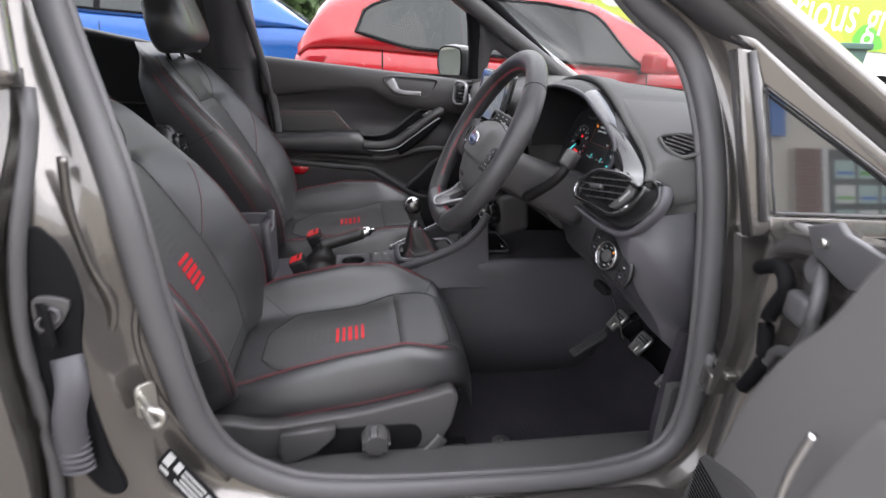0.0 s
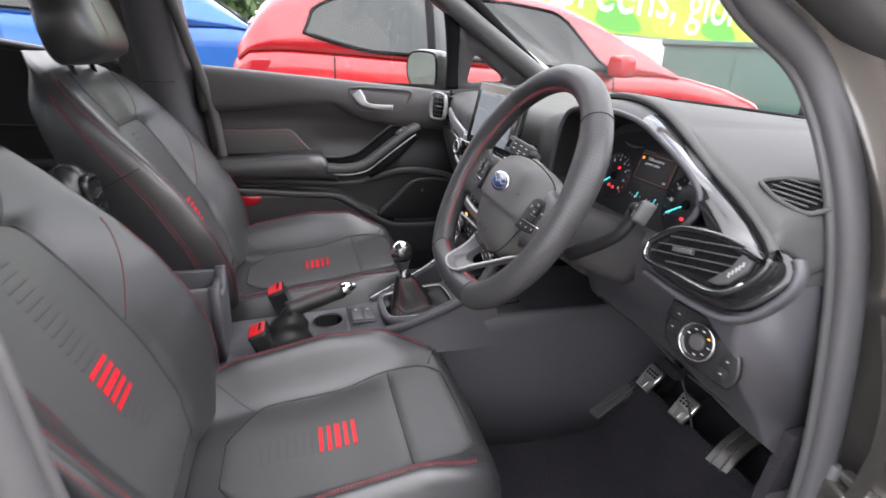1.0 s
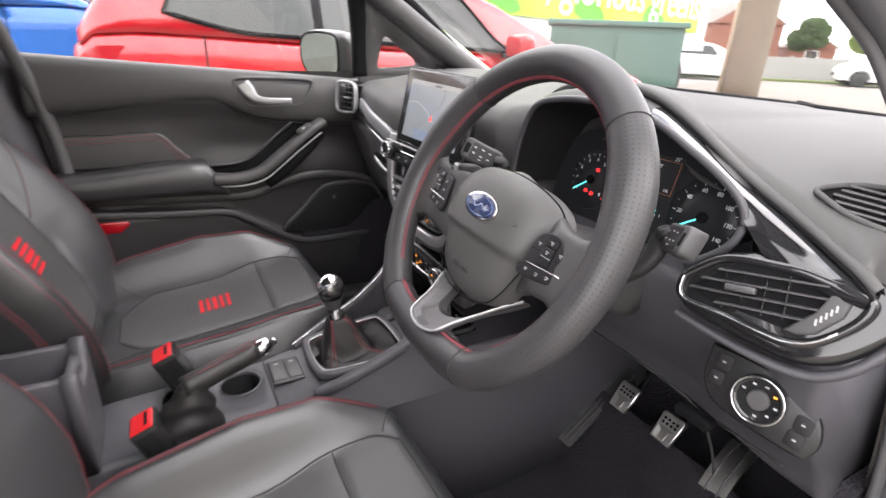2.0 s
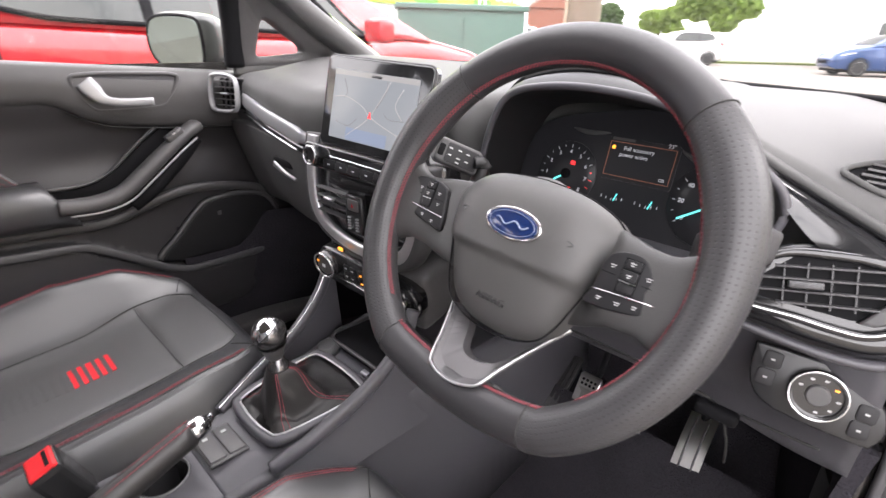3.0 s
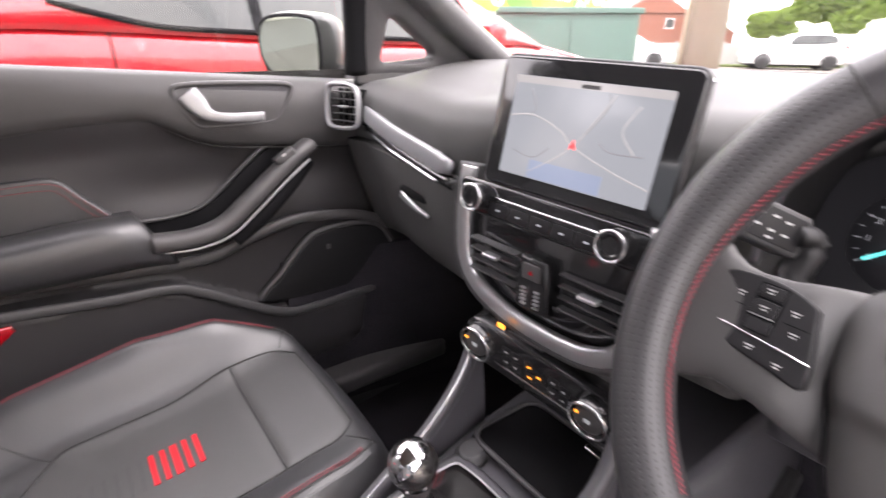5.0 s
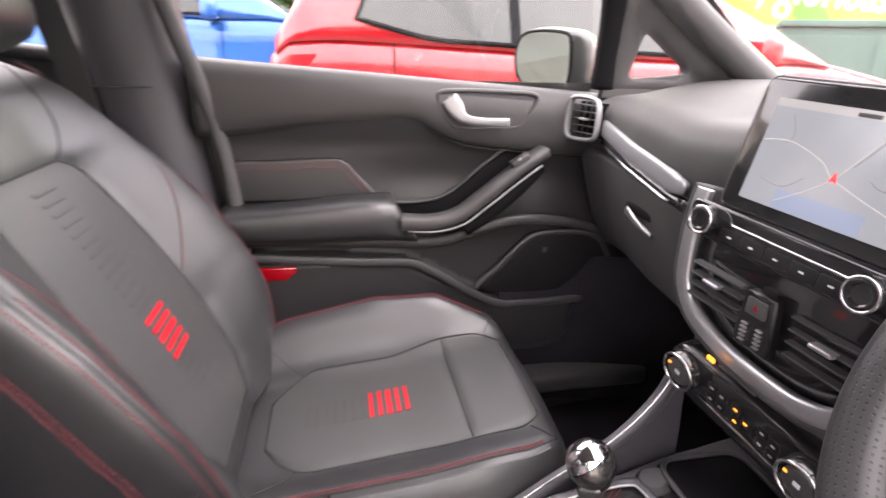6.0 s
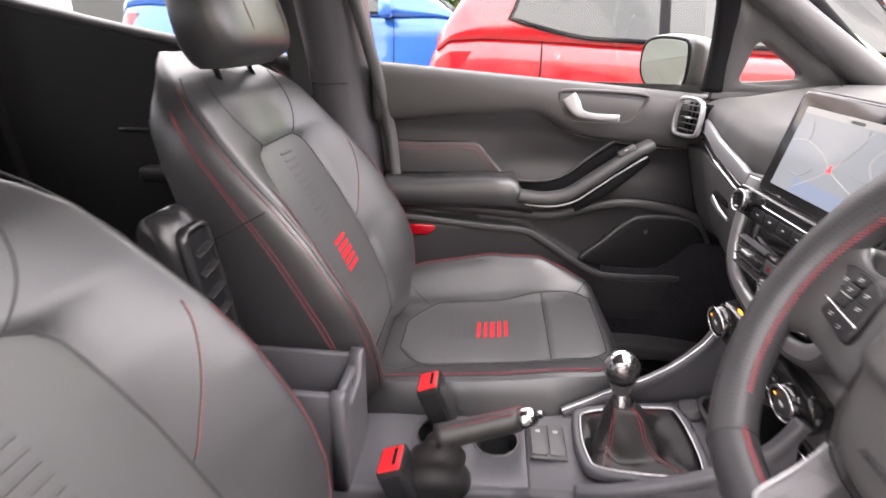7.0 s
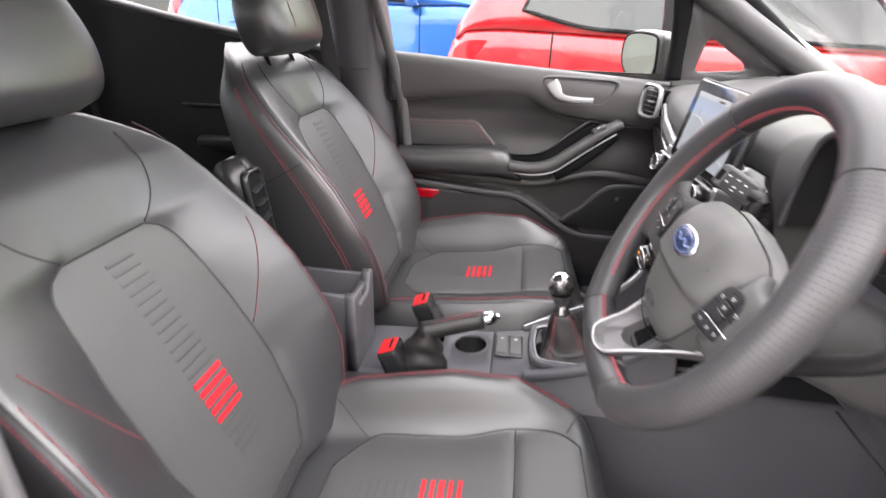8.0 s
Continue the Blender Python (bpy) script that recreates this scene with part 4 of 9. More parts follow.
# ---- the car's body shell ----
def build_shell():
    car = thing("car_body", (0, 0, GROUND), "dark grey metallic hatchback body with its driver's door open", "car")
    ring = cr([V(0.49, -0.60, 1.307), V(0.592, -0.63, 1.222), V(0.633, -0.70, 1.04), V(0.664, -0.735, 0.78), V(0.679, -0.74, 0.565), V(0.645, -0.74, 0.455), V(0.54, -0.74, 0.413), V(0.37, -0.74, 0.405), V(0.0, -0.74, 0.425), V(-0.15, -0.74, 0.470), V(-0.245, -0.74, 0.575), V(-0.29, -0.74, 0.80), V(-0.323, -0.72, 1.009), V(-0.404, -0.63, 1.248), V(-0.43, -0.585, 1.42), V(-0.36, -0.565, 1.51), V(-0.10, -0.555, 1.545), V(0.15, -0.555, 1.53), V(0.36, -0.575, 1.43)], 8, closed=True)
    n = len(ring)
    mid = Vector((0.17, -0.7, 0.90))

    def out(i, k, dy):
        p, a, b_ = ring[i], ring[i - 1], ring[(i + 1) % n]
        t = (b_ - a).normalized()
        o = Vector((t.z, 0, -t.x)).normalized()
        if o.dot(p - mid) < 0:
            o = -o
        return p + o * k + Vector((0, dy, 0))

    def wide(i):
        p = ring[i]
        back = soft(-p.x, 0.12, 0.24) * (1 - soft(p.z, 1.15, 1.35))
        fore = soft(p.x, 0.55, 0.66) * (1 - soft(p.z, 1.0, 1.25))
        return back, fore
    seal = part("door_seal", sweep(ring, 0.021, 0.017, n=16, closed=True, up=(0, 1, 0)), M_RUBBER, car, "soft black rubber door seal")
    part("seal_lip", sweep([out(i, -0.017, 0.012) for i in range(n)], 0.010, 0.007, n=10, closed=True, up=(0, 1, 0)), M_RUBBER, seal)
    loops = []
    for k, dy in ((0.0, 0.03), (0.0, 0.004), (0.022, -0.004), (0.030, -0.012), (0.036, -0.030), (0.050, -0.048), (0.062, -0.054)):
        loops.append([out(i, k * (1 + 0.9 * wide(i)[0] + 0.5 * wide(i)[1]), dy) for i in range(n)])
    loops.append([out(i, 0.085 + 0.115 * wide(i)[0] + 0.085 * wide(i)[1], -0.056) for i in range(n)])
    loops.append([out(i, 0.095 + 0.125 * wide(i)[0] + 0.090 * wide(i)[1], -0.050) for i in range(n)])
    me = loft(loops, "door_frame", caps=False)
    part("door_frame", me, M_PAINT, car, "dark metallic painted door frame")
    # sill plate, outer sill
    part("sill_trim", bm_mesh("sill", box(V(0.20, -0.675, 0.392), (0.98, 0.115, 0.035), 0.014, seg=3), True), M_PLASTIC, car, "black plastic sill trim")
    part("outer_sill", bm_mesh("sill", box(V(0.15, -0.80, 0.335), (1.6, 0.12, 0.11), 0.03, seg=4), True), M_PAINT, car)
    # front pillar trim inside, both sides; windscreen pillar outside
    for sy in (-1, 1):
        pil = cr([V(1.04, sy * 0.70, 1.05), V(0.93, sy * 0.69, 1.11), V(0.73, sy * 0.67, 1.225), V(0.56, sy * 0.645, 1.325), V(0.40, sy * 0.615, 1.42), V(0.26, sy * 0.59, 1.50), V(0.14, sy * 0.57, 1.56)], 6)
        part("windscreen_pillar", sweep(pil, 0.034, 0.040, n=16, up=(0, 1, 0), square=2.6), M_PLASTIC, car, "dark grey windscreen pillar trim")
        part("pillar_skin", sweep([p + Vector((0.03, sy * 0.035, 0.012)) for p in pil], 0.030, 0.036, n=14, up=(0, 1, 0)), M_PAINT, car)
        part("roof_rail", sweep(cr([V(0.16, sy * 0.57, 1.56), V(-0.1, sy * 0.56, 1.58), V(-0.5, sy * 0.56, 1.58), V(-1.5, sy * 0.58, 1.55)], 5), 0.045, 0.035, n=14, up=(0, 1, 0), square=2.6), M_HEAD, car)
    # roof with its lining
    part("roof", sheet(lambda u, v: V(0.18 - 2.05 * u, -0.60 + 1.2 * v, 1.575 + 0.035 * (1 - (2 * v - 1) ** 2) - 0.06 * max(0, u - 0.6) ** 2), 14, 14, thick=(0, 0, 0.03)), M_PAINT, car)
    part("roof_lining", sheet(lambda u, v: V(0.16 - 1.95 * u, -0.575 + 1.15 * v, 1.562 + 0.03 * (1 - (2 * v - 1) ** 2) - 0.06 * max(0, u - 0.6) ** 2), 12, 12, thick=(0, 0, 0.008)), M_HEAD, car)
    # bonnet ahead of the windscreen, bulkhead, rear end
    part("bonnet", sheet(lambda u, v: V(1.12 + 0.95 * u, -0.74 + 1.48 * v, 1.045 - 0.11 * u - 0.09 * u ** 3 - 0.05 * (2 * v - 1) ** 4), 12, 16, thick=(0, 0, -0.02)), M_PAINT, car)
    part("bulkhead", box(V(1.05, 0, 0.66), (0.04, 1.46, 0.80), 0.01), M_DARK, car)
    part("front_wing", box(V(1.42, -0.79, 0.66), (1.15, 0.08, 0.56), 0.03, seg=4), M_PAINT, car)
    part("tailgate", box(V(-1.86, 0, 0.86), (0.06, 1.3, 0.66), 0.03), M_PAINT, car)
    # tunnel and floor
    for sy in (-1, 1):
        part("foot_well_side", sheet(lambda u, v: V((0.30 if sy > 0 else 0.64) + (0.62 if sy > 0 else 0.36) * u, sy * (0.70 - 0.09 * soft(u, 0.2, 1.0) - 0.02 * math.sin(v * 3)), 0.30 + 0.42 * v), 14, 8, thick=(0, sy * 0.02, 0)), M_CARPET, car)
    # windscreen
    glass = part("windscreen", sheet(lambda u, v: V(1.03 - 0.87 * u + 0.05 * (1 - (2 * v - 1) ** 2), (-0.70 + 1.40 * v) * (1 - 0.18 * u), 1.115 + 0.455 * u + 0.03 * math.sin(math.pi * u)), 14, 18, thick=(0.004, 0, 0.004)), M_GLASS, car, "clear windscreen")
    glass.visible_shadow = False
    part("screen_edge", sweep(cr([V(1.02, -0.70, 1.118), V(1.06, -0.35, 1.125), V(1.07, 0, 1.128), V(1.06, 0.35, 1.125), V(1.02, 0.70, 1.118)], 6), 0.012, 0.008, n=10), M_DARK, car)
    for y0, y1 in ((-0.55, 0.02), (0.10, 0.62)):
        wp = part("wiper", sweep(cr([V(1.085, y0, 1.100), V(1.095, (y0 + y1) / 2, 1.122), V(1.085, y1, 1.118)], 8), 0.006, 0.010, n=8), M_DARK, car, "black wiper blade")
        part("wiper_arm", sweep([V(1.11, y0 - 0.02, 1.085), V(1.105, (y0 + y1) / 2, 1.128)], 0.007, n=8), M_DARK, wp)
    # the passenger side: middle pillar, sill, door opening
    part("middle_pillar", sheet(lambda u, v: V(-0.285 - 0.075 * v - 0.19 * u + 0.012 * math.sin(v * 6), 0.655 + 0.03 * math.cos(math.pi * (u - 0.5)) * -1 + 0.04 - 0.11 * soft(v, 0.55, 1.0) + 0.06 * (2 * u - 1) ** 4, 0.40 + 1.15 * v), 12, 20, thick=(0, 0.05, 0)), M_LOWER, car, "black plastic pillar trim")
    part("pillar_joint", sweep([V(-0.312 - 0.19 * u - 0.075 * 0.68, 0.648 - 0.11 * soft(0.68, 0.55, 1.0) + 0.04 + 0.06 * (2 * u - 1) ** 4 - 0.03 * math.cos(math.pi * (u - 0.5)) + 0.004, 0.40 + 1.04 * 0.68) for u in np.linspace(0.05, 0.95, 8)], 0.0016, n=6), M_SEAM, car)
    part("pillar_seal", sweep(cr([V(-0.262, 0.70, 0.42), V(-0.278, 0.705, 0.80), V(-0.300, 0.70, 1.02), V(-0.345, 0.66, 1.22), V(-0.39, 0.60, 1.42), V(-0.40, 0.575, 1.54)], 6), 0.016, 0.014, n=12, up=(0, 1, 0)), M_RUBBER, car, "black rubber door seal")
    part("sill_trim", bm_mesh("sill", box(V(0.20, 0.675, 0.40), (1.0, 0.11, 0.05), 0.016, seg=3), True), M_PLASTIC, car)
    # rear quarter: inner walls behind the front seats on both sides
    for sy in (-1, 1):
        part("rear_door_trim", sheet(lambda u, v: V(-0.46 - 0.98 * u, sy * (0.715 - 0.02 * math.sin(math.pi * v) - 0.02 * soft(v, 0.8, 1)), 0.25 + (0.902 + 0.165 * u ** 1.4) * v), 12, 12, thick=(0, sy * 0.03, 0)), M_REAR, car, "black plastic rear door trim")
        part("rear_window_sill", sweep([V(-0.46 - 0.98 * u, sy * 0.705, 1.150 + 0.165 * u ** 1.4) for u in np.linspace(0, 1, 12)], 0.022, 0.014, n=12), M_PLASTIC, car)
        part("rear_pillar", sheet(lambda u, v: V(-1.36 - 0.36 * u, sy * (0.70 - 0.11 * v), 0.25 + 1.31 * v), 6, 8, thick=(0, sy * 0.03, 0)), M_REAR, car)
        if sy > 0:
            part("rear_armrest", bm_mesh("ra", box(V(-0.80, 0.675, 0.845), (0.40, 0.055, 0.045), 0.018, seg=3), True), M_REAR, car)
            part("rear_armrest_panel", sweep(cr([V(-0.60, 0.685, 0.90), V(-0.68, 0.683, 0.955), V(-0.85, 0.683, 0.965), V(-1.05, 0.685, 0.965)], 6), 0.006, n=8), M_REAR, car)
            rw = part("rear_window", sheet(lambda u, v: V(-0.48 - 0.90 * u, 0.715 - 0.13 * v, 1.155 + 0.165 * u ** 1.4 + (0.39 - 0.165 * u ** 1.4) * v), 8, 6, thick=(0, 0.004, 0)), M_GLASS, car)
            rw.visible_shadow = False
    part("rear_seal", sweep(cr([V(-0.50, 0.69, 1.20), V(-0.52, 0.70, 1.0), V(-0.62, 0.70, 0.75), V(-0.80, 0.70, 0.55)], 6), 0.014, n=10), M_RUBBER, car)
    carpet = part("floor_carpet", sheet(lambda u, v: V(-1.7 + 2.76 * u, -0.70 + 1.42 * v, 0.262 + 0.20 * soft(u, 0.925, 1.0) + 0.16 * math.exp(-((2 * v - 1) / 0.16) ** 4)), 60, 50, thick=(0, 0, -0.02)), M_CARPET, None, "worn black carpet with dusty marks", "structure", "carpet")
    mat_ = thing("floor_mat", (0.55, -0.37, 0.268), "black carpet floor mat with dusty marks", "floor mat")
    part("mat_surface", sheet(lambda u, v: V(0.17 + 0.66 * u, -0.60 + (0.43 + 0.03 * u) * v, 0.2665 + 0.15 * soft(u, 0.80, 1.0) ** 1.3), 24, 14, thick=(0, 0, 0.005)), M_CARPET, mat_)
    part("fixing_stud", lathe((0.381, -0.475, 0.270), (0, 0, 1), [(0, 0.026), (0.004, 0.025), (0.006, 0.018), (0.006, 0.008), (0.012, 0.007), (0.013, 0.003)], 24), M_PLASTIC, mat_, "round black plastic stud")
    # heel-kick panel below the pillar
    part("kick_panel", sheet(lambda u, v: V(0.635 + 0.12 * u, -0.706 + 0.040 * u, 0.33 + 0.27 * v), 6, 6, thick=(0, -0.02, 0)), M_PLASTIC, car)
    # fixed quarter light ahead of the driver's door
    up = Vector((0, 0.195, 1)).normalized()
    o = Vector((0, -0.793, 0.987))
    qf = basis(o, (1, 0, 0), tuple(up))
    k = 1.019
    q = lambda x, z: (x, (z - 0.987) * k)
    part("quarter_post", bm_mesh("qp", prism([q(0.590, 1.236), q(0.652, 0.950), q(0.688, 0.956), q(0.684, 0.983), q(0.641, 1.186), q(0.622, 1.234)], qf @ Matrix.Translation((0, 0, -0.022)), 0.022, 0.004, 2), True), M_PAINT, car, "painted quarter light post")
    part("quarter_rail", bm_mesh("qr", prism([q(0.590, 1.256), q(0.622, 1.235), q(0.641, 1.187), q(0.897, 1.049), q(1.03, 0.972), q(1.06, 0.99), q(0.888, 1.090), q(0.740, 1.178), q(0.620, 1.252)], qf @ Matrix.Translation((0, 0, -0.022)), 0.020, 0.004, 2), True), M_PAINT, car, "painted quarter light rail")
    part("quarter_base", bm_mesh("qb", prism([q(0.689, 0.953), q(0.685, 0.983), q(1.02, 0.975), q(1.04, 0.940)], qf @ Matrix.Translation((0, 0, -0.022)), 0.020, 0.004, 2), True), M_PAINT, car, "painted quarter light base")
    part("quarter_seal", sweep([qf @ V(*q(x, z), 0.0) for x, z in ((1.0, 0.981), (0.690, 0.988), (0.646, 1.180), (0.897, 1.045), (1.0, 0.985))], 0.003, n=8), M_RUBBER, car)
    part("quarter_backing", bm_mesh("qk", prism([q(0.686, 0.984), q(0.642, 1.185), q(1.01, 0.978)], qf @ Matrix.Translation((0, 0, -0.030)), 0.006, 0), False), M_DARK, car)
    ql = part("quarter_light", bm_mesh("ql", prism([q(0.686, 0.984), q(0.642, 1.185), q(1.01, 0.978)], qf @ Matrix.Translation((0, 0, -0.010)), 0.004, 0), False), M_QUARTER, car, "triangular quarter light reflecting the street")
    part("quarter_channel", sweep([qf @ V(*q(x, z), 0.003) for x, z in ((0.612, 1.232), (0.646, 1.10), (0.668, 0.975))], 0.005, n=8), M_RUBBER, car)
    part("wing_top", sheet(lambda u, v: V(0.66 + 0.95 * u, -0.80 + 0.03 * v - 0.03 * math.sin(math.pi * v), 0.94 - 0.30 * (1 - v)), 8, 6, thick=(0, 0.02, 0)), M_PAINT, car)
    # pressed edges, black plate for the recess's shade, plug and cable boot on the driver's middle pillar
    part("pillar_edge", sweep(cr([V(-0.368, -0.752, 1.051), V(-0.372, -0.752, 0.978), V(-0.362, -0.752, 0.898), V(-0.342, -0.752, 0.837), V(-0.348, -0.752, 0.798), V(-0.369, -0.752, 0.760), V(-0.370, -0.752, 0.661), V(-0.359, -0.752, 0.544), V(-0.336, -0.752, 0.458)], 6), 0.007, 0.005, n=10, up=(0, 1, 0)), M_PAINT, car)
    part("pillar_edge", sweep(cr([V(-0.300, -0.744, 0.850), V(-0.321, -0.744, 0.780), V(-0.308, -0.744, 0.681), V(-0.262, -0.744, 0.570), V(-0.211, -0.744, 0.480)], 6), 0.006, 0.005, n=10, up=(0, 1, 0)), M_PAINT, car)
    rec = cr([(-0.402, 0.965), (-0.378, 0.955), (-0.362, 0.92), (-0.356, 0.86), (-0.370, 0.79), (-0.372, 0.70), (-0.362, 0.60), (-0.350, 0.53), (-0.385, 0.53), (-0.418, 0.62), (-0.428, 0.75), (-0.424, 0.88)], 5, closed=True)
    # The recess's shade is a flat black plate set on the pillar.
    part("pillar_recess_shade", bm_mesh("pr", prism([(p[0], p[1]) for p in rec], basis((0, -0.795, 0), (1, 0, 0), (0, 0, 1)), 0.006, 0.003, 2), True), M_DARK, car, "black plate standing for the shade in the pillar's recess")
    plug = part("hinge_plate", bm_mesh("hp", prism(cr([(-0.415, 0.865), (-0.398, 0.874), (-0.370, 0.866), (-0.376, 0.845), (-0.392, 0.824), (-0.414, 0.818)], 4, closed=True), basis((0, -0.801, 0), (1, 0, 0), (0, 0, 1)), 0.006, 0.002, 2), True), M_PLASTIC, car, "black plate with a round hole")
    part("plate_ring", lathe((-0.393, -0.807, 0.846), (0, -1, 0), [(0, 0.013), (0.004, 0.0125), (0.004, 0.009), (0.001, 0.008)], 20), M_RUBBER, plug)
    boot = part("cable_boot", sweep(cr([V(-0.392, -0.798, 0.775), V(-0.384, -0.815, 0.735), V(-0.396, -0.818, 0.685), V(-0.404, -0.812, 0.62), V(-0.404, -0.806, 0.585)], 8), 0.022, 0.014, n=14, up=(0, 1, 0)), M_LOWER, car, "black ribbed rubber cable boot")
    for i in range(7):
        part("boot_rib", sweep([V(-0.402 - 0.022 * math.cos(a), -0.811 - 0.014 * math.sin(a), 0.590 + 0.011 * i) for a in np.linspace(0, math.pi, 10)], 0.003, n=6), M_LOWER, boot)
    # striker and type plate on the driver's middle pillar
    st = thing("door_striker", (-0.30, -0.79, 0.68), "zinc-plated steel door striker on the pillar", "door striker")
    part("plate", bm_mesh("plate", prism(rrect(0.030, 0.062, 0.010), basis((-0.308, -0.778, 0.682), (0.80, 0.60, 0), (0.1, 0, 1)), 0.005, 0.001), True), M_STEEL, st)
    part("loop", sweep(cr([V(-0.312, -0.784, 0.672), V(-0.285, -0.822, 0.668), V(-0.268, -0.828, 0.676), V(-0.268, -0.828, 0.690), V(-0.285, -0.822, 0.698), V(-0.312, -0.784, 0.692)], 6), 0.0055, n=10), M_STEEL, st)
    pl = thing("type_plate", (-0.25, -0.80, 0.53), "black information sticker with white print on the pillar", "sticker")
    pf = basis((-0.262, -0.795, 0.530), (0.72, -0.42, -0.62), (0.45, -0.05, 0.80))
    part("sheet", bm_mesh("sheet", prism(rrect(0.115, 0.05, 0.004), pf, 0.0012, 0.0003), False), M_DARK, pl)
    for bx, by, bw, bh in ((-0.045, 0.008, 0.014, 0.026), (-0.024, 0.010, 0.012, 0.020), (0.012, 0.014, 0.05, 0.004), (0.012, 0.004, 0.05, 0.004), (0.012, -0.006, 0.044, 0.004), (0.008, -0.015, 0.05, 0.004), (-0.040, -0.016, 0.02, 0.006), (0.045, 0.0, 0.008, 0.03)):
        part("print_bar", box(pf @ V(bx, by, 0.0016), (bw, bh, 0.0008), 0, pf.to_3x3()), M_WHITE, pl)
    # rear door, closed
    rd = thing("rear_door", (-0.9, -0.84, GROUND + 0.25), "closed rear door in dark grey metallic paint", "car door")
    part("skin", sheet(lambda u, v: V(-0.452 - 0.95 * u + 0.055 * soft(v, 0.55, 1.0) - 0.03 * soft(0.35 - v, 0, 0.35), -0.825 - 0.022 * math.sin(math.pi * min(1, v * 1.1)) + 0.05 * soft(v, 0.72, 1.0) * (v > 0.72) + 0.004 * math.exp(-((v - 0.62) / 0.03) ** 2), 0.36 + 0.80 * v), 24, 30, thick=(0, 0.035, 0)), M_PAINT, rd)
    part("window_frame", sweep(cr([V(-0.405, -0.79, 1.14), V(-0.425, -0.745, 1.28), V(-0.455, -0.69, 1.42), V(-0.50, -0.65, 1.54), V(-0.9, -0.63, 1.565), V(-1.40, -0.66, 1.52)], 6), 0.028, 0.016, n=12, up=(0, 1, 0), square=3), M_PAINT, rd)
    gl = part("glass", sheet(lambda u, v: V(-0.44 - 0.9 * u, -0.79 + 0.13 * v, 1.15 + 0.38 * v), 6, 5, thick=(0, 0.004, 0)), M_TINT, rd)
    gl.visible_shadow = False
    part("edge_seal", sweep([V(-0.436 + 0.052 * soft(v, 0.55, 1.0) - 0.03 * soft(0.35 - v, 0, 0.35), -0.806 + 0.04 * soft(v, 0.75, 1.0), 0.36 + 0.78 * v) for v in np.linspace(0, 1, 20)], 0.010, n=10), M_RUBBER, rd)
    part("catch_plate", bm_mesh("cp", prism(rrect(0.05, 0.07, 0.012), basis((-0.41, -0.80, 0.83), (0.8, -0.6, 0), (0, 0, 1)), 0.006, 0.002), True), M_DARK, car)
    part("catch_hole", lathe((-0.404, -0.806, 0.835), (0.6, -0.8, 0), [(0, 0.012), (0.006, 0.012), (0.006, 0.008), (0.001, 0.007)], 18), M_PLASTIC, car)

    # the rest of the body: wings, sills, bumpers, tail and wheels
    part("front_wing", box(V(1.42, 0.79, 0.66), (1.15, 0.08, 0.56), 0.03, seg=4), M_PAINT, car)
    part("outer_sill", bm_mesh("sill", box(V(0.15, 0.80, 0.335), (1.6, 0.12, 0.11), 0.03, seg=4), True), M_PAINT, car)
    part("rear_skin", sheet(lambda u, v: V(-0.40 - 1.46 * u, 0.825 + 0.02 * math.sin(math.pi * v) - 0.08 * soft(u, 0.8, 1) - 0.05 * soft(v, 0.8, 1), 0.36 + (0.78 + 0.15 * u ** 1.4) * v), 16, 12, thick=(0, -0.03, 0)), M_PAINT, car)
    part("rear_wing", sheet(lambda u, v: V(-1.38 - 0.48 * u, -0.835 - 0.02 * math.sin(math.pi * v) + 0.09 * soft(u, 0.5, 1) + 0.05 * soft(v, 0.8, 1), 0.36 + (0.90 + 0.06 * u) * v), 10, 12, thick=(0, 0.03, 0)), M_PAINT, car)
    for end, x in (("front_bumper", 2.02), ("rear_bumper", -1.92)):
        d = 1 if x > 0 else -1
        part(end, sheet(lambda u, v: V(x + d * (0.09 * math.sin(math.pi * v) - 0.22 * abs(2 * u - 1) ** 3), (2 * u - 1) * 0.80, 0.30 + 0.52 * v), 24, 10, thick=(-d * 0.03, 0, 0)), M_PAINT, car)
    tg = part("tailgate_window", sheet(lambda u, v: V(-1.86 + 0.10 * v, (2 * u - 1) * (0.60 - 0.05 * v), 1.18 + 0.37 * v), 10, 6, thick=(0.004, 0, 0)), M_TINT, car)
    tg.visible_shadow = False
    part("floor_pan", box(V(0.05, 0, 0.228), (3.6, 1.42, 0.03), 0.01), M_DARK, car)
    for x in (1.30, -1.42):
        for sy in (-1, 1):
            c, ax = V(x, sy * 0.73, 0.345), V(0, sy, 0)
            wh = part("wheel", lathe(c, ax, [(-0.10, 0.22), (-0.10, 0.32), (-0.07, 0.345), (0.08, 0.345), (0.11, 0.32), (0.11, 0.245)], 36), M_RUBBER, car, "black tyre on a grey alloy rim")
            part("rim", lathe(c, ax, [(0.08, 0.245), (0.112, 0.24), (0.10, 0.21), (0.085, 0.07), (0.10, 0.02)], 36), M_SATIN, wh)
            for k in range(5):
                a = 2 * math.pi * k / 5
                part("spoke", sweep([c + ax * 0.105 + V(0.04 * math.cos(a), 0, 0.04 * math.sin(a)), c + ax * 0.108 + V(0.22 * math.cos(a), 0, 0.22 * math.sin(a))], 0.022, 0.012, n=8, up=(0, 1, 0)), M_SILVERPL, wh)


build_shell()


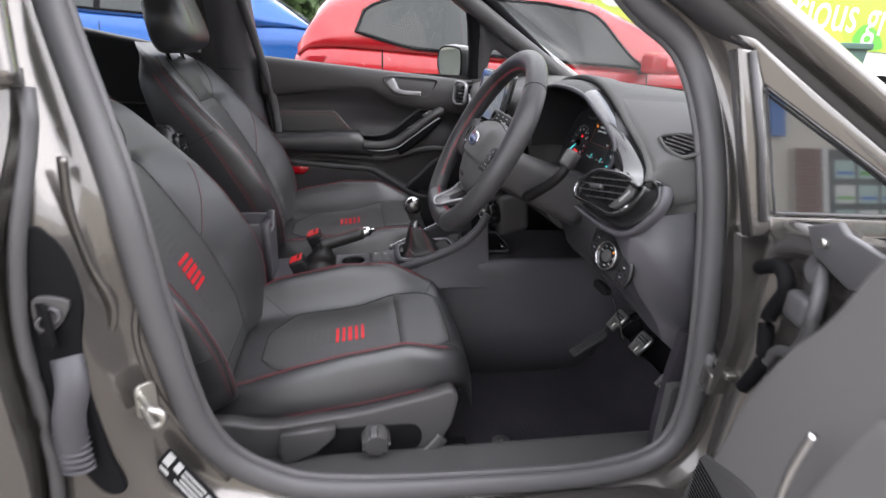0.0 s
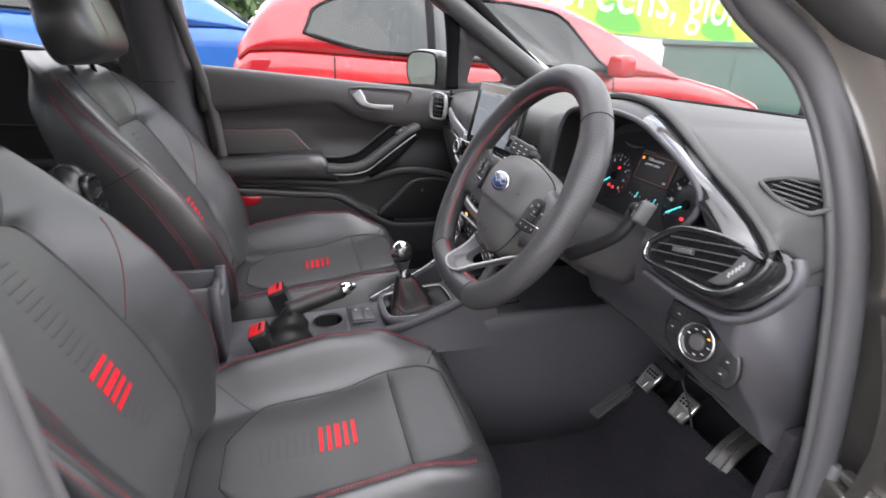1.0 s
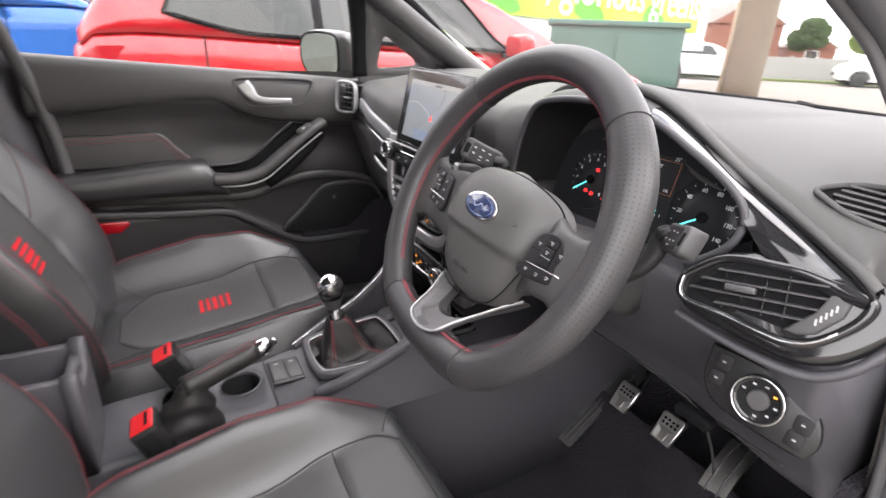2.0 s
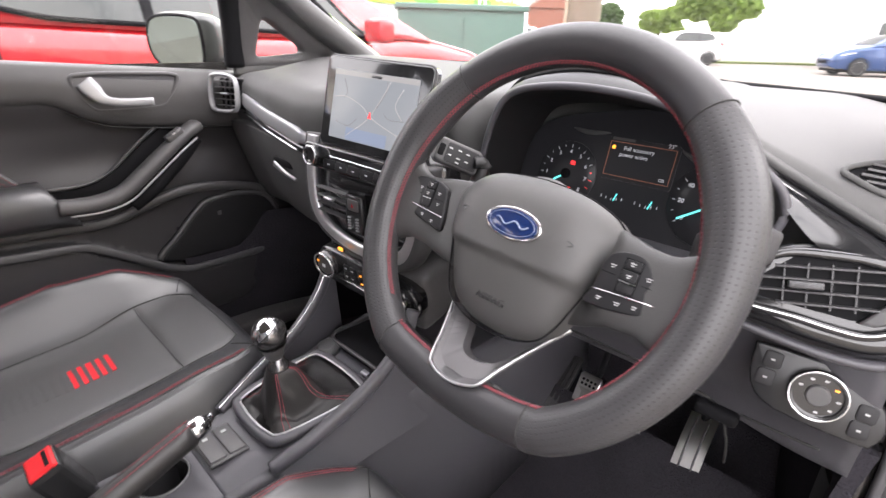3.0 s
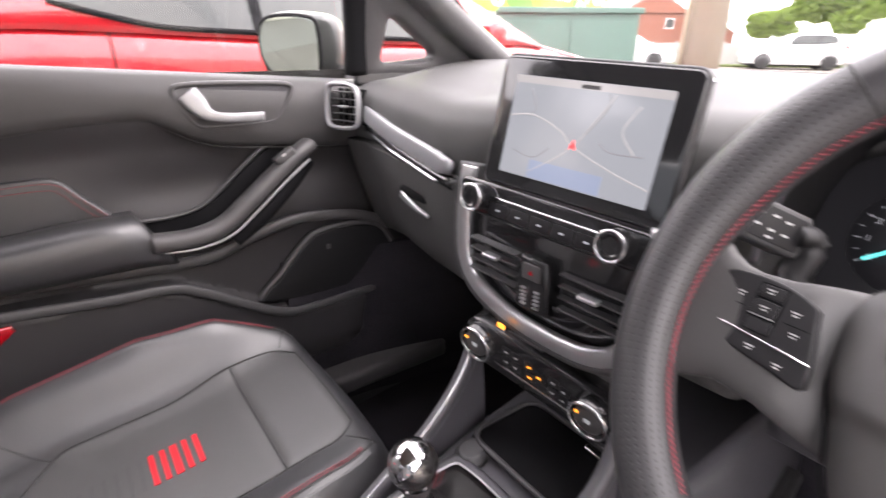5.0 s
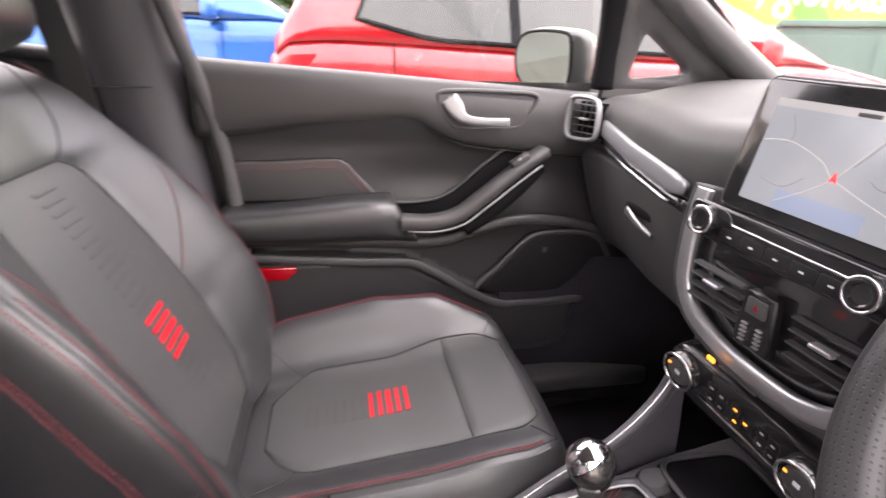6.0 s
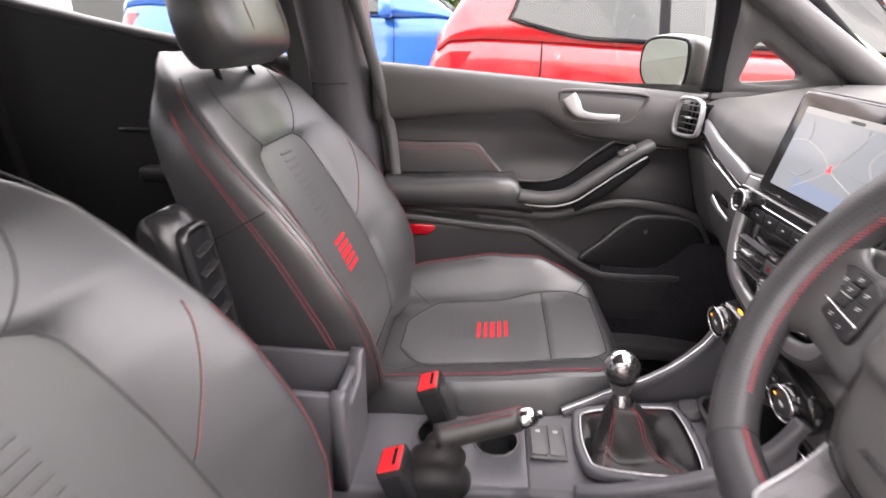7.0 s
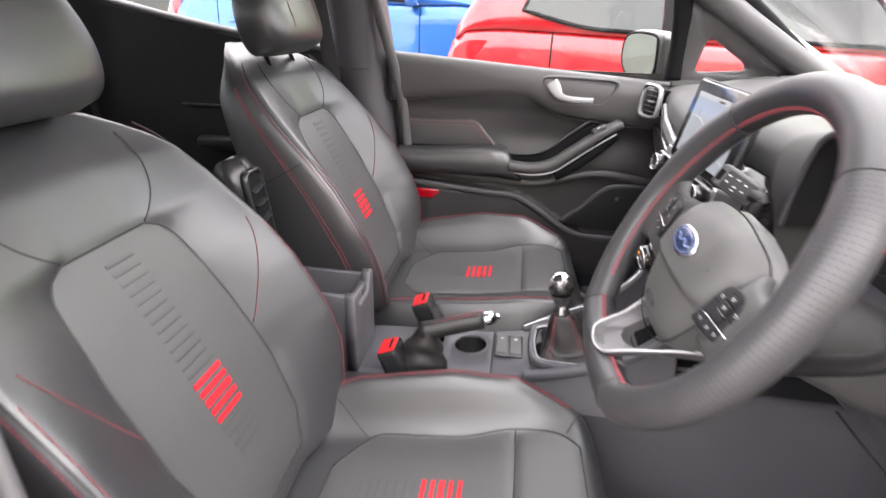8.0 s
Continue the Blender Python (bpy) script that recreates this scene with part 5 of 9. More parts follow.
def belt_strap():
    th = thing("seat_belt", (-0.47, 0.63, 0.5), "black woven seat belt hanging down the pillar", "seat belt")
    part("webbing", sheet(lambda u, v: V(-0.445 - 0.055 * v - 0.045 * u, 0.630 - 0.095 * soft(v, 0.45, 1), 0.62 + 0.88 * v), 4, 16, thick=(0, 0.002, 0)), mat("belt_webbing", (0.030, 0.030, 0.031), 0.7, grain=1400, bump=0.6), th)
    part("anchor", bm_mesh("anchor", box(V(-0.525, 0.545, 1.485), (0.06, 0.02, 0.05), 0.01, seg=3), True), M_PLASTIC, th)


belt_strap()


def rear_bench():
    th = thing("rear_seat", (-1.1, 0, 0.27), "dark rear bench seat in shade", "rear seat")
    part("cushion", bm_mesh("c", box(V(-1.12, 0, 0.46), (0.50, 1.24, 0.16), 0.05, seg=4), True), M_INSERT, th)
    part("backrest", bm_mesh("b", box(V(-1.42, 0, 0.76), (0.15, 1.24, 0.60), 0.05, Matrix.Rotation(radians(-20), 3, "Y"), seg=4), True), M_INSERT, th)
    part("base", box(V(-1.12, 0, 0.335), (0.46, 1.2, 0.12), 0.02), M_DARK, th)


rear_bench()


# ---- dashboard ----
PANEL_LIFT = 0.10
Y_D = [-0.78, -0.66, -0.60, -0.545, -0.51, -0.19, -0.15, -0.125, 0.13, 0.22, 0.30, 0.45, 0.60, 0.68, 0.78]
X_D = [0.520, 0.505, 0.515, 0.560, 0.625, 0.625, 0.570, 0.470, 0.455, 0.440, 0.437, 0.452, 0.480, 0.478, 0.485]
Z_D = [1.010, 1.032, 1.056, 1.085, 1.100, 1.110, 1.105, 1.100, 1.095, 1.085, 1.080, 1.088, 1.092, 1.082, 1.070]


def lip(y):
    return interp(y, Y_D, X_D), interp(y, Y_D, Z_D)


def slat_vent(parent, fr, w, h, rows, label="", deep=0.035, tab=True):
    """An air outlet: dark duct, level slats, uprights behind them, a chrome-tipped slider."""
    v = part("air_vent", bm_mesh("duct", box(fr @ V(0, 0, -deep * 0.75), (w, h, deep * 0.3), 0.002, fr.to_3x3()), False), M_DARK, parent, label)
    for i in range(rows):
        y = -h / 2 + h * (i + 0.5) / rows
        part("slat", box(fr @ V(0, y, -0.006), (w, 0.0024, 0.012), 0.0008, fr.to_3x3() @ Matrix.Rotation(radians(4), 3, "X")), M_GREYPL, v)
    for k in range(3):
        part("fin", box(fr @ V(-w / 2 + w * (k + 1) / 4, 0, -0.019), (0.0022, h, 0.008), 0, fr.to_3x3()), M_PLASTIC, v)
    if tab:
        part("slider", bm_mesh("sl", box(fr @ V(0, -h / 2 + h * (rows // 2 + 0.5) / rows, 0.001), (w * 0.30, h / rows * 0.36, 0.012), 0.002, fr.to_3x3()), True), M_SATIN, v, "silver-tipped slider")
    return v


def build_dash():
    d = thing("dashboard", (0.7, 0, 0.66), "soft grey plastic dashboard with gloss black and chrome trim", "dashboard")
    loops = []
    for y in np.linspace(-0.690, 0.715, 90):
        xf, zt = lip(y)
        e = max(0, (abs(y) - 0.66) / 0.045) ** 2 * 0.02
        drop = 0.035 * soft(-y, 0.50, 0.72)
        low = 0.035 * soft(-y, 0.36, 0.46)
        e += low
        pts = cr([(1.06, 1.085), (1.03, 1.122 - e), (0.90, 1.142 - e - drop * 0.5), (0.74, 1.136 - e - drop), (max(xf + 0.10, 0.56), zt + 0.024 - e - drop * 0.5), (xf + 0.035, zt + 0.016 - e), (xf + 0.008, zt - 0.004 - low), (xf, zt - 0.030), (xf + 0.006, zt - 0.07), (xf + 0.03, 0.95), (xf + 0.06, 0.86), (xf + 0.14, 0.74), (0.80, 0.68), (1.06, 0.66)], 5)
        loops.append([Vector((p[0], y, p[1])) for p in [Vector((q[0], q[1], 0)) for q in pts]])
    part("top_pad", loft(loops, "top_pad"), M_SOFT, d, "soft-touch grey dashboard pad")
    # passenger side: outlet at the door, chrome-lined strip, glove box
    pts = [V(lip(y)[0] - 0.006, y, z) for y, z in zip(np.linspace(0.262, 0.605, 24), np.linspace(1.003, 1.042, 24))]
    part("chrome_strip", sweep(pts, lambda f: 0.018 * (0.6 + 0.4 * soft(f, 0, 0.10)), lambda f: 0.007, n=16, square=3, up=(1, 0, 0)), M_SILVERPAINT, d, "brushed silver dashboard strip")
    # Gloss black rod stands for the shade in the gap under the strip.
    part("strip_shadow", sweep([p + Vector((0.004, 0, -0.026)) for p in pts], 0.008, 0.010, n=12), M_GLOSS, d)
    part("strip_line", sweep([p + Vector((-0.004, 0, -0.030)) for p in pts[2:]], 0.0022, n=8), M_CHROME, d)
    vf = basis((0.447, 0.648, 1.055), (0.36, -0.93, 0.0), (0.08, 0.03, 0.99))
    mouth = [(p[0], p[1]) for p in cr([V(x, y, 0) for x, y in ((-0.040, 0.004), (-0.036, 0.034), (-0.018, 0.042), (0.022, 0.040), (0.036, 0.026), (0.040, -0.012), (0.032, -0.036), (-0.020, -0.040), (-0.036, -0.030))], 4, closed=True)]
    part("vent_ring", sweep([vf @ V(x * 1.08, y * 1.06, 0.004) for x, y in mouth], 0.0050, 0.008, n=12, closed=True, up=tuple(vf.col[2].to_3d())), M_SILVERPAINT, d, "silver-ringed side outlet")
    slat_vent(d, vf, 0.070, 0.072, 5, "black slatted air vent")
    g = thing("glove_box", (0.55, 0.44, 0.70), "closed dark grey glove box with a slim silver handle", "glove box")
    loops = []
    for y in np.linspace(0.195, 0.70, 30):
        xf = lip(y)[0] - 0.004
        pts = cr([(xf + 0.10, 0.985), (xf + 0.006, 0.985), (xf, 0.975), (xf + 0.012, 0.93), (xf + 0.035, 0.86), (xf + 0.062, 0.795), (xf + 0.10, 0.755), (xf + 0.20, 0.74)], 4)
        loops.append([Vector((p[0], y, p[1])) for p in pts])
    part("lid", loft(loops, "lid"), M_SOFT, g)
    part("handle_recess", bm_mesh("hr", box(V(0.466, 0.405, 0.925), (0.03, 0.085, 0.020), 0.008, seg=3), True), M_DARK, g)
    part("handle", sweep(cr([V(0.452, 0.440, 0.918), V(0.452, 0.40, 0.905), V(0.458, 0.36, 0.893)], 6), lambda f: 0.004, lambda f: 0.009 * (1 - 0.6 * f), n=10), M_SATIN, g, "slim silver handle")
    # driver's side: lower panel, light switch, corner outlet
    loops = []
    for y in np.linspace(-0.695, -0.175, 34):
        out_ = 0.020 * soft(-y, 0.50, 0.68)
        lift = PANEL_LIFT * (0.75 + 0.25 * soft(y, -0.66, -0.45))
        pts = cr([(0.62, 0.958), (0.548 - out_, 0.945), (0.524 - out_, 0.92), (0.530 - out_, 0.86), (0.560 - out_, 0.78 + 0.3 * lift), (0.600 - out_ * 0.5, 0.68 + 0.8 * lift), (0.635, 0.60 + lift), (0.72, 0.60 + lift), (0.80, 0.64 + lift)], 4)
        loops.append([Vector((p[0], y, p[1])) for p in pts])
    part("lower_panel", loft(loops, "lower_panel"), M_LOWER, d, "dark grey lower dashboard panel")
    part("panel_joint", sweep(cr([V(0.566, -0.57, 0.742), V(0.563, -0.62, 0.744), V(0.562, -0.66, 0.746)], 6), 0.002, n=6), M_SEAM, d)
    part("panel_joint", sweep(cr([V(0.560, -0.30, 0.76), V(0.560, -0.52, 0.752), V(0.586, -0.555, 0.69), V(0.612, -0.56, 0.62)], 6), 0.002, n=6), M_SEAM, d)
    part("grab_slot", bm_mesh("gs", box(V(0.548, -0.545, 0.742), (0.02, 0.055, 0.018), 0.007, seg=3), True), M_DARK, d)
    # light switch panel
    sf = basis((0.507, -0.638, 0.853), (0.18, -0.98, -0.05), (0.22, 0.05, 0.97))
    lp = thing("light_switch", sf.translation, "round headlamp switch with chrome ring and white symbols", "light switch")
    part("panel", bm_mesh("pn", prism(cr([(-0.066, 0.026), (-0.058, 0.035), (0.020, 0.033), (0.056, 0.012), (0.068, -0.016), (0.062, -0.036), (0.050, -0.041), (-0.030, -0.036), (-0.060, -0.014)], 3, closed=True), sf, 0.008, 0.003), True), M_LIDBLACK, lp)
    dial = part("dial", lathe(sf @ V(0.002, 0, 0.006), sf.col[2].to_3d(), [(0, 0.0285), (0.012, 0.0275), (0.014, 0.0255), (0.014, 0.023), (0.011, 0.0225)], 36), M_GLOSS, lp)
    part("chrome_ring", sweep([sf @ V(0.002 + 0.0268 * math.cos(a), 0.0268 * math.sin(a), 0.0205) for a in [2 * math.pi * i / 36 for i in range(36)]], 0.0013, n=8, closed=True), M_CHROME, dial)
    part("grip", lathe(sf @ V(0.002, 0, 0.016), sf.col[2].to_3d(), [(0, 0.012), (0.004, 0.0115), (0.005, 0.010)], 24), M_PLASTIC, dial)
    for i in range(7):
        a = radians(160 - i * 40)
        part("symbol", box(sf @ V(0.002 + 0.0185 * math.cos(a), 0.0185 * math.sin(a), 0.0180), (0.0038, 0.0020, 0.0006), 0, sf.to_3x3()), M_WHITE if i != 3 else M_LITORANGE, dial)
    for bx, by in ((-0.046, 0.020), (-0.048, -0.002), (0.048, -0.004), (0.046, -0.024)):
        part("switch", bm_mesh("sw", prism(rrect(0.018, 0.019, 0.004), sf @ Matrix.Translation((bx, by, 0.0075)), 0.002, 0.0008), True), M_BUTTON, lp)
        part("symbol", box(sf @ V(bx, by, 0.0100), (0.0040, 0.0020, 0.0006), 0.0, sf.to_3x3()), M_WHITE, lp)
    # corner outlet in a gloss black surround
    of = basis((0.483, -0.625, 0.975), (0.26, -0.95, 0.15), (0.30, 0.14, 0.93))
    oc = thing("side_air_vent", of.translation, "black slatted corner air vent in a gloss black surround", "air vent")
    shape = cr([(-0.094, -0.006), (-0.091, 0.010), (-0.078, 0.022), (-0.054, 0.0385), (-0.032, 0.0440), (0.0, 0.0425), (0.034, 0.0385), (0.066, 0.0290), (0.096, 0.0200), (0.1035, 0.0120), (0.094, -0.010), (0.066, -0.037), (0.038, -0.0475), (0.006, -0.0430), (-0.030, -0.0335), (-0.078, -0.0240), (-0.091, -0.0160)], 4, closed=True)
    mouth_ = cr([(-0.074, -0.001), (-0.062, 0.012), (-0.038, 0.0310), (-0.026, 0.0370), (0.0, 0.0355), (0.036, 0.0295), (0.068, 0.0215), (0.062, 0.003), (0.050, -0.017), (0.030, -0.0290), (0.0, -0.0245), (-0.032, -0.0180), (-0.064, -0.0105)], 4, closed=True)
    ov = of @ Matrix.Translation((-0.004, 0.003, 0.003)) @ Matrix.Scale(0.91, 4)
    part("surround", bm_mesh("sr", prism([(p[0], p[1]) for p in shape], ov @ Matrix.Translation((0, 0, -0.022)), 0.024, 0.006, 3), True), M_GLOSS, oc)
    inner = [(p[0], p[1]) for p in mouth_]
    part("mouth", bm_mesh("mo", prism(inner, ov @ Matrix.Translation((0, 0, 0.0005)), 0.0025, 0.0), False), M_DARK, oc)
    for i in range(4):
        yy = -0.0155 + 0.0135 * i
        xs = [p[0] + (q[0] - p[0]) * (yy - p[1]) / (q[1] - p[1]) for p, q in zip(inner, inner[1:] + inner[:1]) if (p[1] - yy) * (q[1] - yy) < 0]
        a, b_ = min(xs) + 0.002, max(xs) - 0.002
        part("slat", box(ov @ V((a + b_) / 2, yy, 0.006), (b_ - a, 0.0020, 0.010), 0.0007, of.to_3x3() @ Matrix.Rotation(radians(8), 3, "X")), M_GREYPL, oc)
    for k in range(4):
        part("fin", box(ov @ V(-0.040 + 0.022 * k, 0.004, 0.0045), (0.0016, 0.046, 0.003), 0, of.to_3x3()), M_LIDBLACK, oc)
    part("slider", bm_mesh("sl", box(ov @ V(-0.020, 0.0050, 0.013), (0.030, 0.0075, 0.010), 0.002, of.to_3x3()), True), M_GREYPL, oc, "grey slider")
    tab = part("tab", bm_mesh("tb", prism([(0.028, -0.031), (0.042, -0.0335), (0.058, -0.0290), (0.080, -0.006), (0.0845, 0.010), (0.076, 0.018), (0.066, 0.016), (0.056, -0.004)], ov @ Matrix.Translation((0, 0, 0.003)), 0.009, 0.003), True), M_GREYPL, oc)
    for k in range(5):
        part("tab_mark", box(ov @ V(0.0575 + 0.0040 * k, -0.0155 + 0.0045 * k, 0.0126), (0.0019, 0.0065, 0.0008), 0, of.to_3x3()), M_WHITE, tab)
    part("lip", sweep([ov @ V(p[0] * 0.965, p[1] * 0.93, 0.004) for p in shape], 0.0050, 0.0050, n=14, closed=True, up=tuple(of.col[2].to_3d())), M_GLOSS, oc, "rounded gloss black lip")
    tip_ = [ov @ V(p[0] * 0.955, p[1] * 0.92, 0.0088) for p in shape]
    part("lip_line", sweep([tip_[i % len(tip_)] for i in range(-26, 5)], 0.0013, n=8), M_CHROME, oc, "thin chrome line round the vent's tip")
    bowl = cr([(-0.094, -0.004), (-0.070, 0.030), (-0.034, 0.050), (0.030, 0.048), (0.088, 0.038), (0.112, 0.014), (0.106, -0.014), (0.074, -0.046), (0.040, -0.058), (0.0, -0.053), (-0.044, -0.041), (-0.086, -0.026)], 5, closed=True)
    part("vent_bowl", bm_mesh("bowl", prism([(p[0], p[1]) for p in bowl], of @ Matrix.Translation((0, 0, -0.040)), 0.030, 0.012, 4), True), M_GLOSS, oc, "gloss black bowl round the vent")
    loop_ = cr([(0.108, 0.026), (0.114, 0.008), (0.108, -0.018), (0.078, -0.053), (0.044, -0.068), (0.0, -0.063), (-0.050, -0.049), (-0.094, -0.034)], 6)
    part("corner_roll", sweep([of @ V(p[0], p[1], -0.020) for p in loop_], lambda q: 0.007 * (1 - 0.3 * q), lambda q: 0.012, n=18, up=tuple(of.col[2].to_3d()), square=2.3), M_LOWER, oc, "soft grey roll below the vent")
    # demister outlet at the door
    df = basis((0.601, -0.638, 1.070), (0.30, -0.95, -0.1), (0.80, 0.25, 0.52))
    ring = cr([(-0.046, 0.000), (-0.040, 0.010), (-0.010, 0.026), (0.034, 0.031), (0.050, 0.026), (0.046, 0.000), (0.034, -0.022), (0.020, -0.027), (-0.012, -0.020), (-0.038, -0.006)], 3, closed=True)
    dv = thing("demister_vent", df.translation, "grey slatted demister vent on the dashboard's corner", "air vent")
    part("frame", sweep([df @ V(p[0] * 1.06, p[1] * 1.08, 0.003) for p in ring], 0.0035, n=10, closed=True), M_SOFT, dv)
    part("mouth", bm_mesh("mo", prism([(p[0], p[1]) for p in ring], df @ Matrix.Translation((0, 0, -0.004)), 0.005, 0), False), M_DARK, dv)
    for i in range(5):
        part("slat", box(df @ V(0.001, -0.018 + 0.0095 * i, 0.003), (0.068 - 0.010 * abs(i - 2), 0.003, 0.006), 0.0008, df.to_3x3() @ Matrix.Rotation(radians(25), 3, "X")), M_PLASTIC, dv)


build_dash()


def build_cluster():
    c = thing("instrument_cluster", (0.56, -0.36, 0.93), "dark instrument cluster with lit dials under a hood", "instrument cluster")

    # opening of the cluster, and the crease where the dashboard's top begins
    rim = cr([V(0.478, -0.162, 0.985), V(0.480, -0.165, 1.035), V(0.480, -0.181, 1.092), V(0.480, -0.208, 1.130), V(0.482, -0.262, 1.145), V(0.487, -0.335, 1.148), V(0.495, -0.420, 1.137), V(0.503, -0.490, 1.105), V(0.510, -0.535, 1.078), V(0.514, -0.558, 1.054), V(0.514, -0.562, 1.028), V(0.510, -0.548, 1.000), V(0.502, -0.510, 0.968)], 6)
    crease = cr([V(0.515, -0.146, 0.985), V(0.518, -0.148, 1.040), V(0.522, -0.162, 1.100), V(0.530, -0.196, 1.143), V(0.540, -0.262, 1.161), V(0.548, -0.335, 1.160), V(0.552, -0.392, 1.146), V(0.556, -0.450, 1.116), V(0.556, -0.515, 1.079), V(0.550, -0.588, 1.048), V(0.535, -0.645, 1.027), V(0.515, -0.685, 1.016), V(0.502, -0.706, 1.008)], 6)
    edge = cr([V(0.478, -0.162, 0.985), V(0.480, -0.165, 1.035), V(0.480, -0.181, 1.092), V(0.480, -0.208, 1.130), V(0.482, -0.262, 1.145), V(0.487, -0.335, 1.148), V(0.495, -0.420, 1.137), V(0.503, -0.490, 1.105), V(0.510, -0.535, 1.078), V(0.510, -0.566, 1.040), V(0.500, -0.610, 1.010), V(0.492, -0.660, 1.004), V(0.492, -0.706, 1.002)], 6)
    cut_ = next(i for i, p in enumerate(edge) if p.y < -0.415)
    for nm, surf, e_, c_ in (("hood_front", M_REAR, edge[:cut_ + 1], crease[:cut_ + 1]), ("gloss_panel", M_GLOSS, edge[cut_:], crease[cut_:])):
        part(nm, loft([[a.lerp(b_, k) + Vector((-0.006 * math.sin(math.pi * k), 0, 0.005 * math.sin(math.pi * k))) for a, b_ in zip(e_, c_)] for k in np.linspace(0, 1, 7)], closed=False, caps=False), surf, c, "gloss black sweep round the gauges" if surf is M_GLOSS else "")
    for cut, surf, nm in ((lambda p: p.y <= -0.180, M_SOFT, "hood"), (lambda p: p.y >= -0.196, M_REAR, "hood_cheek")):
        rim_ = [p for p in crease if cut(p)]
        lid = [(p, soft(p.y, -0.50, -0.38)) for p in rim_]
        part(nm, loft([[p + Vector((0.0, 0, 0.004)) for p in rim_], [p + Vector((-0.002, 0, 0.010)) for p in rim_], [p + Vector((0.012, 0, 0.013)) for p in rim_], [p + Vector((0.02 + 0.04 * w_, 0, 0.004 + 0.004 * w_)) for p, w_ in lid], [p + Vector((0.03 + 0.10 * w_, 0, -0.012)) for p, w_ in lid], [p + Vector((0.04 + 0.18 * w_, 0, -0.04 - 0.02 * w_)) for p, w_ in lid]], closed=False, caps=False), surf, c)
    # corner of the dashboard's top, from the crease to the windscreen
    run = [p for p in crease if -0.700 < p.y < -0.33]

    def corner(u, v):
        i = u * (len(run) - 1)
        k = min(len(run) - 2, int(i))
        p = run[k].lerp(run[k + 1], i - k)
        y = p.y + (p.y * 0.99 - p.y) * v
        far = 1.128 - 0.030 * soft(-y, 0.48, 0.72) - 0.02 * soft(-y, 0.66, 0.71)
        f = v ** 0.5 if far > p.z else v
        side = soft(u, 0.84, 1.0) ** 2 * min(1, v * 12)
        return V(p.x + 0.002 + (1.03 - p.x) * v, y + 0.006 * side, p.z + 0.011 * min(1, v * 30) + (far - p.z - 0.011) * f - 0.05 * side)
    part("pad_corner", sheet(corner, 40, 60, thick=(0, 0, -0.012)), M_SOFT, c, "soft grey dashboard corner")
    part("hood_seam", sweep([p + Vector((-0.002, 0, 0.002)) for p in crease], 0.0018, n=8), M_DARK, c)
    part("hood_rim", sweep(rim, 0.0042, 0.005, n=12), M_LOWER, c, "black rim")
    back_ = [V(0.60, -0.362 + (p.y + 0.362) * 0.97, 1.0 + (p.z - 1.0) * 0.80) for p in rim]
    part("hood_lining", loft([rim, [f.lerp(b_, 0.5) + Vector((0, 0, 0.004)) for f, b_ in zip(rim, back_)], back_], closed=False, caps=False), M_REAR, c)
    # tilted face
    ff = basis((0.578, -0.362, 1.010), (0, -1, 0), (0.27, 0, 0.96))
    part("face", bm_mesh("face", prism(cr([(-0.192, -0.07), (-0.188, 0.03), (-0.150, 0.080), (0, 0.110), (0.085, 0.092), (0.145, 0.052), (0.185, 0.0), (0.190, -0.07)], 5), ff @ Matrix.Translation((0, 0, -0.01)), 0.01, 0.001), True), M_LCD, c)

    def gauge(cx, cy, r, nums, a0, a1, needle, ticks):
        g = part("dial", lathe(ff @ V(cx, cy, 0.0), ff.col[2].to_3d(), [(0, r * 1.18), (0.0015, r * 1.17), (0.0015, r * 0.4), (0.0012, 0.001)], 40), M_LCD, c, "round dial with white marks and a cyan needle")
        for i in range(ticks + 1):
            a = radians(a0 + (a1 - a0) * i / ticks)
            big = i % 2 == 0
            part("tick", box(ff @ V(cx + r * math.cos(a), cy + r * math.sin(a), 0.0022), (0.005 if big else 0.003, 0.0008, 0.0006), 0, (ff.to_3x3() @ Matrix.Rotation(a, 3, "Z"))), M_MARK if not (nums[-1] == "8" and i >= ticks - 3) else M_LITRED, g)
        for i, s in enumerate(nums):
            a = radians(a0 + (a1 - a0) * i / (len(nums) - 1))
            part("numeral", letters(s, 0.0082, ff @ Matrix.Translation((cx + r * 0.80 * math.cos(a), cy + r * 0.80 * math.sin(a), 0.0022))), M_MARK, g)
        a = radians(needle)
        part("needle", box(ff @ V(cx + r * 0.55 * math.cos(a), cy + r * 0.55 * math.sin(a), 0.004), (r * 0.75, 0.0022, 0.001), 0, ff.to_3x3() @ Matrix.Rotation(a, 3, "Z")), M_CYAN, g, "lit cyan needle")
        part("needle_cap", cyl(ff @ V(cx, cy, 0.001), ff @ V(cx, cy, 0.006), 0.008, n=20, bev=0.001), M_DARK, g)
    gauge(-0.108, 0.000, 0.0425, ["0", "1", "2", "3", "4", "5", "6", "7", "8"], 216, -36, 216, 16)
    gauge(0.108, -0.002, 0.0470, ["0", "20", "40", "60", "80", "100", "120", "140"], 216, -36, 214, 14)
    for x, y in ((-0.100, 0.018), (0.112, -0.026), (-0.112, -0.020), (-0.098, -0.022)):
        part("warning_lamp", bm_mesh("wl", prism(rrect(0.008, 0.006, 0.002), ff @ Matrix.Translation((x, y, 0.0022)), 0.0008, 0), False), M_LITRED, c)
    part("display", bm_mesh("lcd", prism(rrect(0.105, 0.060, 0.003, cy=0.036), ff, 0.0022, 0.0004), False), M_LCD, c, "small message display")
